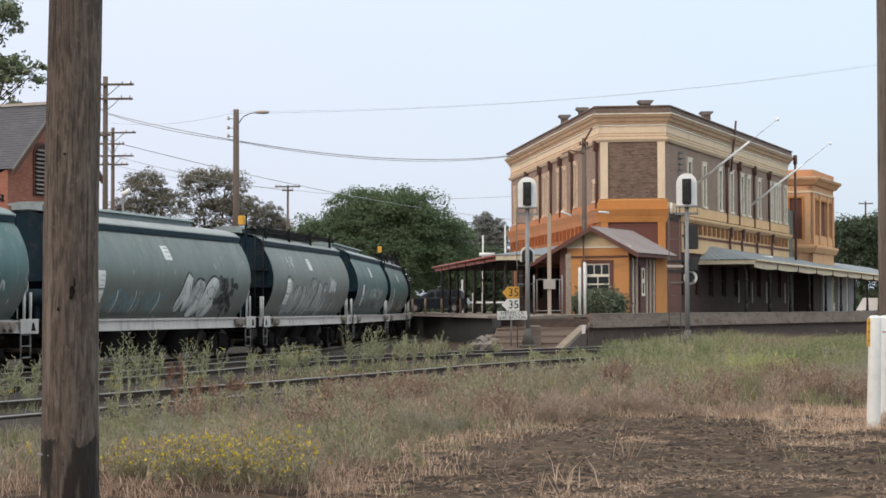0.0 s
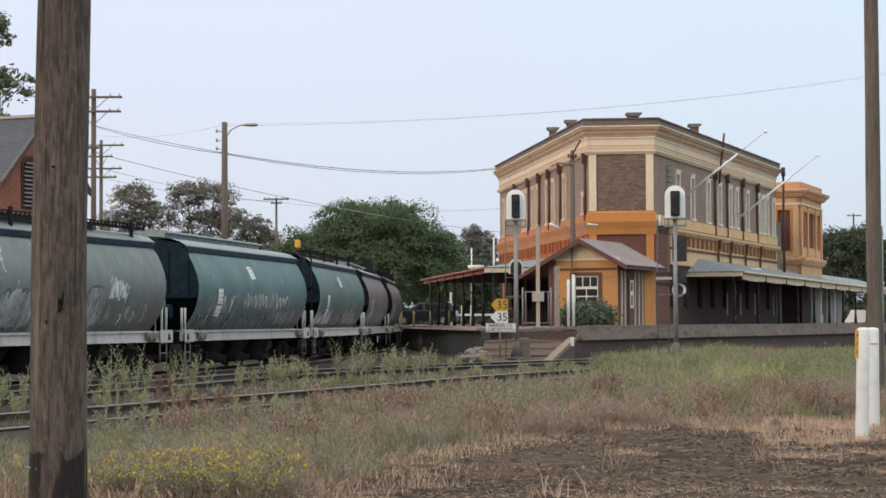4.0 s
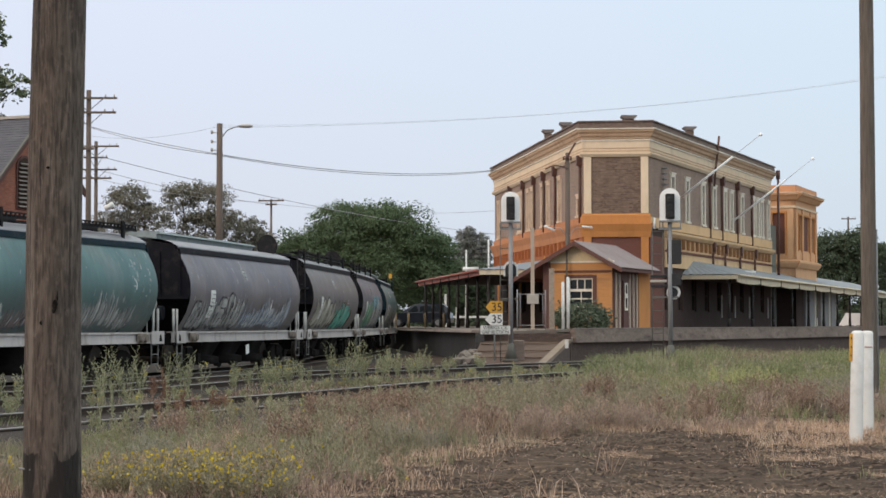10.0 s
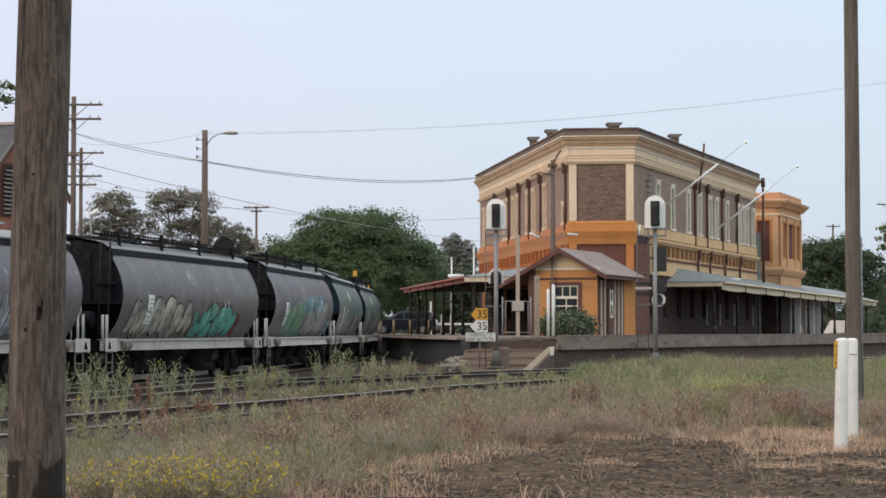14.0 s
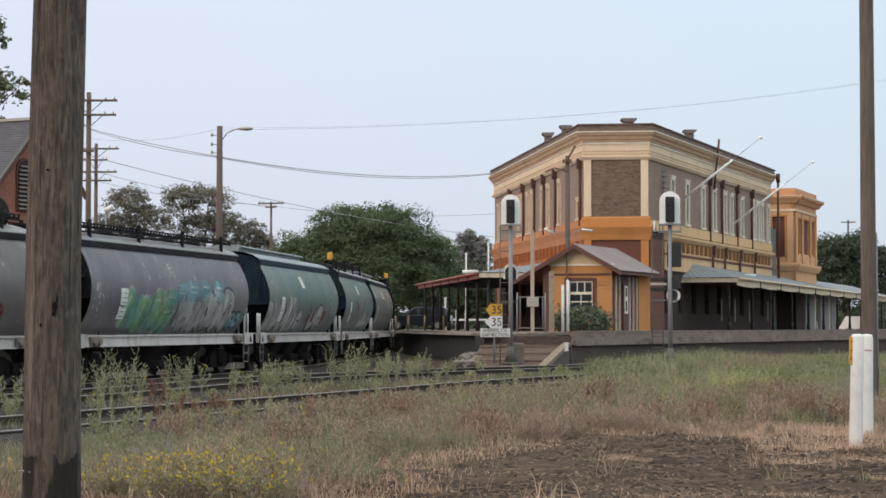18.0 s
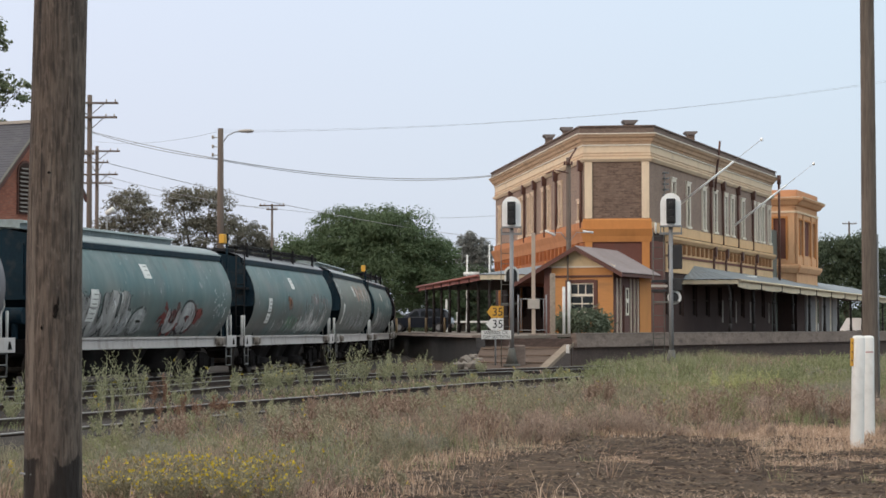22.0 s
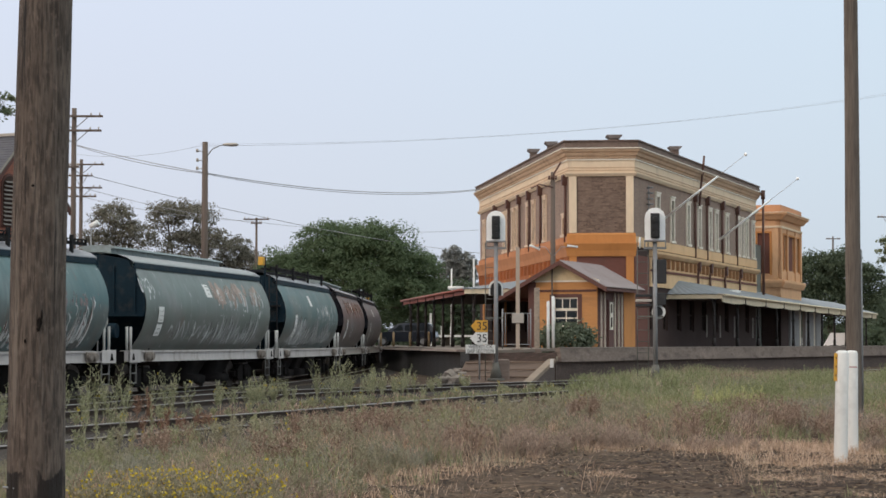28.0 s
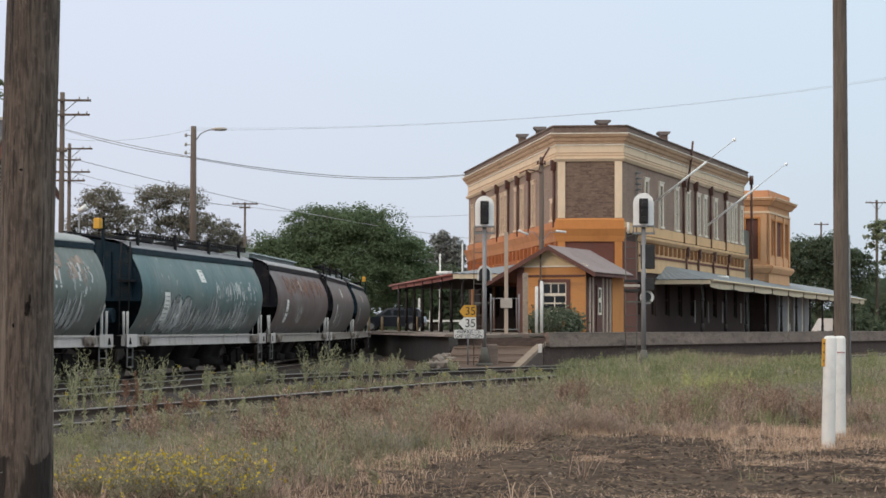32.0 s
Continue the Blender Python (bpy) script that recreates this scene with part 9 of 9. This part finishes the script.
def weed_plants(name, spots, material, rng, label, tip=None):
    """Branching weeds: upright stems with many short narrow leaves."""
    cs, us, ss = [], [], []
    fx = []
    for x, y, h, bush in spots:
        for k in range(int(2 + bush * 3)):
            a = rng.uniform(0, math.tau)
            out = rng.uniform(0.05, 0.38) * bush * h
            top = h * rng.uniform(0.55, 1.0)
            n = 9
            t = np.linspace(0, 1, n + 1)
            px, py, pz = x + math.cos(a) * out * t ** 1.5, y + math.sin(a) * out * t ** 1.5, top * t
            q = np.stack([px, py, pz], 1)
            mid, d = (q[1:] + q[:-1]) / 2, (q[1:] - q[:-1]) / 2
            side = np.tile((0.0045 * (1 + y / 60), 0, 0), (n, 1))
            cs.append(mid), us.append(d * 1.05), ss.append(side)
            nb = 7
            tt = np.linspace(0.3, 0.97, nb)
            for tb in tt:
                o = np.array((np.interp(tb, t, px), np.interp(tb, t, py), np.interp(tb, t, pz)))
                ang = rng.uniform(0, math.tau)
                ln = (0.10 + 0.22 * (1 - tb)) * (0.35 + 0.65 * h) * rng.uniform(0.6, 1.3) * bush
                e = o + np.array((math.cos(ang) * ln * 0.75, math.sin(ang) * ln * 0.75, ln * 0.8))
                cs.append(((o + e) / 2)[None]), us.append(((e - o) / 2)[None]), ss.append(np.array([[0.0035 * (1 + y / 60), 0, 0]]))
                m = 4
                j = rng.uniform(0.15, 1.05, (m, 1))
                base = o + (e - o) * j
                dirs = rng.normal(size=(m, 3))
                dirs[:, 2] = np.abs(dirs[:, 2]) * 0.7 + 0.2
                dirs /= np.linalg.norm(dirs, axis=1)[:, None]
                lf = rng.uniform(0.012, 0.032, (m, 1)) * (0.6 + 0.6 * h)
                sd = np.cross(dirs, rng.normal(size=(m, 3)))
                sd /= np.linalg.norm(sd, axis=1)[:, None]
                cs.append(base + dirs * lf), us.append(dirs * lf), ss.append(sd * 0.0055 * (1 + y / 50))
            fx.append(q[-1])
    single(name, quads(name, np.concatenate(cs), np.concatenate(us), np.concatenate(ss), material), None, O, label, "weeds", kind="stuff")
    return np.array(fx)


def bush_template(rng, n, stiff):
    """One fuzzy knee-high bush in a unit dome: fine twigs that spread up and out from its foot."""
    a = rng.uniform(0, math.tau, n)
    r = rng.uniform(0, 1, n) ** 0.6
    top = np.sqrt(np.maximum(0.05, 1 - r * r)) * (0.8 + 0.25 * np.sin(a * 3 + 2 * r * 5))
    z = top * rng.uniform(0.05, 1.0, n) ** 0.75
    c = np.stack([np.cos(a) * r * (0.35 + 0.65 * z), np.sin(a) * r * (0.35 + 0.65 * z), z], 1)
    d = np.stack([np.cos(a) * r, np.sin(a) * r, np.full(n, stiff)], 1) + rng.normal(size=(n, 3)) * 0.45
    d /= np.linalg.norm(d, axis=1)[:, None]
    sd = np.cross(d, rng.normal(size=(n, 3)))
    sd /= np.linalg.norm(sd, axis=1)[:, None]
    return c, d, sd


def bushes_of(name, x, y, h, rad, material, rng, label, twigs=420, wide=0.0032, stiff=0.9):
    """Many low bushes as one mass of twigs; each is turned, scaled and thinned on its own."""
    temps = [bush_template(rng, twigs, stiff) for k in range(5)]
    cs, us, ss = [], [], []
    for i in range(len(x)):
        c, d, sd = temps[rng.randint(5)]
        pick = rng.uniform(size=len(c)) < rng.uniform(0.55, 1.0)
        t = rng.uniform(0, math.tau)
        rot = np.array(((math.cos(t), -math.sin(t), 0), (math.sin(t), math.cos(t), 0), (0, 0, 1)))
        c, d, sd = c[pick] @ rot.T, d[pick] @ rot.T, sd[pick] @ rot.T
        ln = rng.uniform(0.02, 0.06, (len(c), 1)) * (0.6 + 0.8 * h[i])
        cs.append(c * np.array((rad[i], rad[i], h[i])) + np.array((x[i], y[i], 0.0)))
        us.append(d * ln)
        ss.append(sd * wide * (0.6 + y[i] / 45) * rng.uniform(0.7, 1.5, (len(c), 1)))
    single(name, quads(name, np.concatenate(cs), np.concatenate(us), np.concatenate(ss), material), None, O, label, "bushes", kind="stuff")


def make_bushes():
    rng = np.random.RandomState(123)
    brown = leafy("bush_brown", (0.231, 0.173, 0.140), (0.378, 0.287, 0.233), (0.566, 0.443, 0.359), through=0.3)
    ash = leafy("bush_grey_green", (0.191, 0.187, 0.144), (0.307, 0.293, 0.230), (0.466, 0.429, 0.345), through=0.35)
    olive = leafy("bush_olive", (0.180, 0.192, 0.098), (0.297, 0.303, 0.161), (0.445, 0.434, 0.253), through=0.35)
    n = 3600
    y = np.sqrt(rng.uniform(19.0 ** 2, 56.0 ** 2, n))
    x = rng.uniform(-0.26, 0.25, n) * y
    d = south_of(x, y, YARD)
    ok = (d > np.where(x < 0.03 * y, 2.9 + 0.7 * fbm(x, y, 0.9, 58), 0.9)) & (bare(x, y) < 0.25) & (fbm(x, y, 0.55, 91) + 0.5 * fbm(x, y, 1.5, 92) > -0.25)
    x, y, d = x[ok], y[ok], d[ok]
    h = np.clip(0.06 + 0.062 * d, 0.12, 0.52) * (1 - 0.5 * bare(x, y - 1.6)) * np.clip(0.75 + 0.35 * fbm(x, y, 0.8, 93), 0.45, 1.2) * rng.uniform(0.75, 1.15, len(x))
    rad = h * rng.uniform(0.6, 1.15, len(x))
    tone = fbm(x, y, 0.4, 94) + 0.5 * fbm(x, y, 1.1, 95) + 0.35 * np.clip((-1.0 - x) / 2.5, -1, 1) + 0.35 * np.clip((y - 38) / 10, -0.4, 1) * (x < 0) + 1.3 * np.clip((x - 0.075 * y) / 1.2, 0, 1) * np.clip((y - 38) / 5, 0, 1) + 0.3 * np.clip(-x / 1.5, 0, 1)
    for lo, hi, mat, label in ((-9, 0.12, brown, "dry brown twiggy bushes"), (0.12, 0.62, ash, "grey-green feathery bushes"), (0.62, 9, olive, "olive green low bushes")):
        m = (tone > lo) & (tone <= hi)
        bushes_of("low_bushes", x[m], y[m], h[m], rad[m], mat, rng, label)
    # the larger clumps that stand out from the field
    for cx, cy, k, top, mat, label in ((-3.25, 22.8, 9, 0.50, ash, "tall grey-green feathery bush"), (-2.5, 23.0, 8, 0.48, brown, "tall reddish-brown twiggy bush"), (1.3, 29.5, 16, 0.52, brown, "tall reddish-brown twiggy bush"), (2.9, 31.5, 12, 0.55, brown, "tall reddish-brown twiggy bush"), (-0.8, 27.0, 9, 0.42, ash, "tall grey-green feathery bush"), (0.2, 34.0, 12, 0.55, olive, "olive green bush"), (5.2, 37.5, 12, 0.6, olive, "olive green bush"), (-1.6, 24.5, 7, 0.35, ash, "tall grey-green feathery bush")):
        bx, by = rng.normal(cx, 0.34, k), rng.normal(cy, 0.5, k)
        bh = top * rng.uniform(0.6, 1.1, k)
        bushes_of("field_bush", bx, by, bh, bh * rng.uniform(0.6, 1.0, k), mat, rng, label, 620)
    # bleached tufts and fresh green tufts in the middle of the field
    for cx, cy, k, top, mat, label in ((-1.3, 28.6, 7, 0.34, M_GRASS_STRAW, "bleached straw tuft"), (-0.2, 30.6, 5, 0.30, M_GRASS_STRAW, "bleached straw tuft"), (2.2, 33.6, 6, 0.36, M_GRASS_STRAW, "bleached straw tuft"), (3.9, 36.0, 6, 0.36, M_GRASS_STRAW, "bleached straw tuft"), (-2.9, 26.2, 5, 0.26, M_GRASS_STRAW, "bleached straw tuft"), (-2.4, 32.6, 6, 0.36, M_WEED, "fresh green tuft"), (-1.6, 33.8, 6, 0.42, M_WEED, "fresh green tuft"), (-0.6, 35.0, 5, 0.42, M_WEED, "fresh green tuft"), (0.5, 37.4, 7, 0.5, M_WEED, "fresh green tuft"), (1.3, 38.8, 7, 0.52, M_WEED, "fresh green tuft"), (-3.6, 31.0, 5, 0.34, olive, "fresh green tuft"), (6.9, 44.0, 8, 0.6, olive, "fresh green tuft")):
        bx, by = rng.normal(cx, 0.26, k), rng.normal(cy, 0.5, k)
        bh = top * rng.uniform(0.55, 1.1, k)
        bushes_of("grass_tuft", bx, by, bh, bh * rng.uniform(0.35, 0.7, k), mat, rng, label, 520, 0.0034, 1.9)
    # green growth between the yard track and the platform
    n = 700
    y = rng.uniform(50, 88, n)
    x = rng.uniform(0.02, 0.24, n) * y
    ok = (x > 3.8 + (y - 56) * 0.2) & (fbm(x, y, 0.4, 96) > -0.35)
    x, y = x[ok], y[ok]
    h = np.clip(0.42 + 0.25 * fbm(x, y, 0.35, 97), 0.2, 0.85) * rng.uniform(0.7, 1.15, len(x))
    tone = fbm(x, y, 0.3, 98)
    for lo, hi, mat, label in ((-9, -0.3, ash, "grey-green feathery bushes"), (-0.3, 0.35, olive, "olive green low bushes"), (0.35, 9, M_WEED, "fresh green weeds by the platform")):
        m = (tone > lo) & (tone <= hi)
        bushes_of("platform_weeds", x[m], y[m], h[m], h[m] * rng.uniform(0.8, 1.4, int(m.sum())), mat, rng, label, 300, 0.0045)
    # spindly single stems in front of the yard track
    spots = [(-5.55, 32.5, 1.05, 0.35), (-5.3, 32.2, 0.8, 0.4), (-5.0, 33.0, 0.55, 0.5), (-4.6, 33.5, 0.6, 0.4), (-3.2, 33.2, 0.62, 0.4), (-2.9, 33.6, 0.5, 0.5), (-1.5, 36.5, 0.6, 0.5), (-1.2, 36.8, 0.7, 0.45), (-0.9, 37.5, 0.65, 0.5), (-0.2, 39, 0.7, 0.5), (0.4, 40, 0.6, 0.5), (0.9, 41, 0.7, 0.5), (-2.2, 35.0, 0.45, 0.5), (1.6, 43, 0.7, 0.5), (2.2, 44, 0.75, 0.5), (2.9, 45, 0.8, 0.5)]
    weed_plants("spindly_weeds", spots, M_WEED, rng, "thin upright green stems by the rail")
    # clods on the worn soil
    n = 1500
    x, y = rng.uniform(-2.0, 7.5, n), rng.uniform(18, 33, n)
    ok = bare(x, y) > rng.uniform(0.2, 1.0, n)
    x, y = x[ok], y[ok]
    vs, fs = [], []
    for i in range(len(x)):
        r = rng.uniform(0.1, 1.0) ** 2 * 0.045 + 0.008
        z = lumps(x[i], y[i])
        b0 = len(vs)
        k = 6
        for q in range(k):
            a = q * math.tau / k + rng.uniform(-0.3, 0.3)
            vs.append((x[i] + math.cos(a) * r * rng.uniform(0.9, 2.6), y[i] + math.sin(a) * r * rng.uniform(0.7, 1.1), z - 0.01))
        for q in range(3):
            a = q * math.tau / 3 + rng.uniform(-0.4, 0.4)
            vs.append((x[i] + math.cos(a) * r * 0.6, y[i] + math.sin(a) * r * 0.5, z + r * rng.uniform(0.15, 0.5)))
        for q in range(k):
            fs.append((b0 + q, b0 + (q + 1) % k, b0 + k + (q // 2)))
            if q % 2:
                fs.append((b0 + (q + 1) % k, b0 + k + ((q // 2) + 1) % 3, b0 + k + q // 2))
        fs.append((b0 + k, b0 + k + 1, b0 + k + 2))
    me = bpy.data.meshes.new("soil_clods")
    me.from_pydata(vs, [], fs)
    single("soil_clods", me, plain("clod_brown", (0.055, 0.038, 0.03), rough=1.0, big=3, fine=20, vary=0.5, dirt=(0.14, 0.10, 0.075), dirty=0.5), O, "dark crumbly clods on the bare soil", "soil", kind="stuff")


def flowers(name, tips, size, rng):
    c = tips + rng.normal(size=tips.shape) * 0.02
    c = np.repeat(c, 4, 0) + rng.normal(size=(len(c) * 4, 3)) * size
    g = rng.normal(size=c.shape)
    g /= np.linalg.norm(g, axis=1)[:, None]
    s = np.cross(g, rng.normal(size=g.shape))
    s /= np.linalg.norm(s, axis=1)[:, None]
    single(name, quads(name, c, g * size, s * size * 0.8, M_FLOWER), None, O, "small yellow flower heads", "flowers", kind="stuff")


def make_weeds():
    rng = np.random.RandomState(77)
    # tall branching weeds beside the middle track
    spots = []
    for along, n, h in ((-6.95, 8, 1.25), (-7.5, 4, 1.0), (-6.0, 5, 0.9), (-5.0, 8, 0.7), (-4.3, 9, 0.85), (-3.8, 4, 0.85), (-2.75, 9, 1.1), (-1.8, 10, 0.85), (-0.7, 8, 0.95), (0.3, 5, 0.75), (1.2, 4, 0.6), (-9.5, 10, 0.9), (-8.6, 8, 0.8)):
        for k in range(n):
            x = along + rng.normal() * 0.22
            y = 41.8 + (x + 7.6) * 3.15 + rng.uniform(-1.6, 1.4)
            spots.append((x, y, h * rng.uniform(0.6, 1.15), rng.uniform(0.7, 1.2)))
    for k in range(70):
        x = rng.uniform(-9, 4.5)
        y = 39.6 + (x + 5.6) * 2.75 + rng.uniform(-0.6, 4.0)
        spots.append((x, y, rng.uniform(0.15, 0.42), rng.uniform(0.8, 1.4)))
    for k in range(36):
        x = rng.uniform(-5.4, 2)
        y = 32.0 + (x + 5.3) * 2.7 + rng.uniform(-3.5, 0.3)
        spots.append((x, y, rng.uniform(0.15, 0.36), rng.uniform(0.8, 1.3)))
    tips = weed_plants("tall_weeds", spots, M_WEED, rng, "tall yellow-green branching weeds beside the rails")
    flowers("weed_blossom", tips[rng.uniform(size=len(tips)) < 0.10], 0.022, rng)
    gx, gy = rng.uniform(3, 24, 5200), rng.uniform(54, 96, 5200)
    ok = (gx < 0.25 * gy) & (gx > 3.5 + (gy - 56) * 0.17) & (fbm(gx, gy, 0.45, 61) + 0.4 * fbm(gx, gy, 1.3, 62) > 0.15 - np.clip((gy - 58) / 30, 0, 0.6))
    hh = np.clip(0.5 + 0.35 * fbm(gx, gy, 0.5, 63), 0.15, 0.95)[ok]
    tx, ty = tufts(rng, gx[ok], gy[ok], 14, 0.20)
    pale = fbm(tx, ty, 0.55, 64) + 0.5 * fbm(tx, ty, 1.7, 65) + rng.normal(0, 0.25, len(tx))
    hx = np.repeat(hh, 14) * rng.uniform(0.5, 1.1, len(tx))
    for low, high, mat, words_ in ((0.1, 9, M_WEED, "rank pale green grass below the platform"), (-0.55, 0.1, M_GRASS_GREEN, "rank darker green grass below the platform"), (-9, -0.55, M_GRASS_PINK, "dry brown grass below the platform")):
        s = (pale > low) & (pale <= high)
        blades("rank_grass", tx[s], ty[s], hx[s], 0.017 * rng.uniform(0.6, 1.3, int(s.sum())), 0.7, mat, rng, words_)
    # bushy weeds standing in the eastern grass
    spots = [(rng.normal(7.4, 0.5), rng.normal(48.5, 1.0), rng.uniform(0.35, 0.7), rng.uniform(0.8, 1.3)) for k in range(26)]
    weed_plants("bright_weeds", spots, leafy("bright_weed_leaf", (0.276, 0.293, 0.127), (0.445, 0.444, 0.196), (0.657, 0.606, 0.322), through=0.35), rng, "bright yellow-green bushy weeds")
    spots = []
    for cx, cy, n in ((9.5, 56, 22), (12.8, 66, 24), (6.2, 58, 18), (11.5, 49, 14), (15.5, 72, 20), (9.0, 70, 18), (5.0, 62, 12)):
        spots += [(rng.normal(cx, 0.8), rng.normal(cy, 1.4), rng.uniform(0.4, 0.95), rng.uniform(0.8, 1.3)) for k in range(n)]
    weed_plants("green_bushes", spots, M_GRASS_GREEN, rng, "dull green bushy weeds in the long grass")
    # flowering patch in the near west
    spots = []
    for k in range(120):
        x, y = rng.normal(-2.45, 0.55), 18.0 + 2.9 * rng.uniform() ** 1.2
        if x * 14.0 / y < -1.0:
            spots.append((x, y, rng.uniform(0.25, 0.45), rng.uniform(0.7, 1.2)))
    tips = weed_plants("flowering_weeds", spots, M_GRASS_GREY, rng, "yellow-green flowering weeds")
    flowers("yellow_flowers", tips[(rng.uniform(size=len(tips)) < 0.9)], 0.017, rng)
    spots = [(rng.uniform(-4.6, -0.4), rng.uniform(20, 28), rng.uniform(0.15, 0.34), rng.uniform(0.6, 1.1)) for k in range(150)]
    for k in range(260):
        x, y = rng.uniform(-4.5, 4.5), rng.uniform(26, 52)
        d = float(south_of(np.array([x]), np.array([y]), YARD)[0])
        if d > 0.8 and bare(np.array([x]), np.array([y]))[0] < 0.2:
            spots.append((x, y, min(0.55, 0.10 + 0.10 * d) * rng.uniform(0.7, 1.2), rng.uniform(0.7, 1.2)))
    red = leafy("red_stem", (0.15, 0.08, 0.055), (0.25, 0.145, 0.10), (0.40, 0.25, 0.17), through=0.2)
    weed_plants("reddish_weeds", [(rng.normal(-4.5, 0.35), rng.uniform(34.5, 38), rng.uniform(0.25, 0.5), rng.uniform(0.6, 1.0)) for k in range(9)] + [(rng.normal(-6.0, 0.3), rng.uniform(42, 44), rng.uniform(0.4, 0.7), 0.7) for k in range(5)], red, rng, "reddish drying weeds by the rail")
    brown = leafy("brown_twigs", (0.157, 0.108, 0.084), (0.294, 0.206, 0.157), (0.504, 0.371, 0.283), through=0.2)
    bushes = []
    for k in range(34):
        cx, cy = rng.uniform(-4.2, 7.5), rng.uniform(24, 46)
        d = float(south_of(np.array([cx]), np.array([cy]), YARD)[0])
        if d > 1.2 and bare(np.array([cx]), np.array([cy]))[0] < 0.1:
            top = min(0.6, 0.16 + 0.09 * d)
            bushes += [(rng.normal(cx, 0.32), rng.normal(cy, 0.5), top * rng.uniform(0.6, 1.15), rng.uniform(0.8, 1.4)) for q in range(7)]
    weed_plants("dry_bushes", bushes, brown, rng, "dry brown twiggy weeds in the grass")
    tips = weed_plants("field_weeds", spots, M_GRASS_GREY, rng, "grey-green bushy weeds in the dry grass")
    flowers("field_flowers", tips[rng.uniform(size=len(tips)) < 0.05], 0.014, rng)


make_weeds()
make_bushes()


def motions():
    seconds = [i * 0.5 for i in range(65)]
    for k, (w, wheels) in TRAIN.items():
        walk(w, [(t, wagon_pose(k, t)) for t in seconds])
    turn = [(i * 0.1, -(lead(0) - lead(i * 0.1)) / 0.45) for i in range(321)]
    for w, wheels in TRAIN.values():
        for ob in wheels:
            at = ob.matrix_basis.translation.copy()
            walk(ob, [(t, Matrix.Translation(at) @ Matrix.Rotation(-a, 4, "Y")) for t, a in turn])


motions()
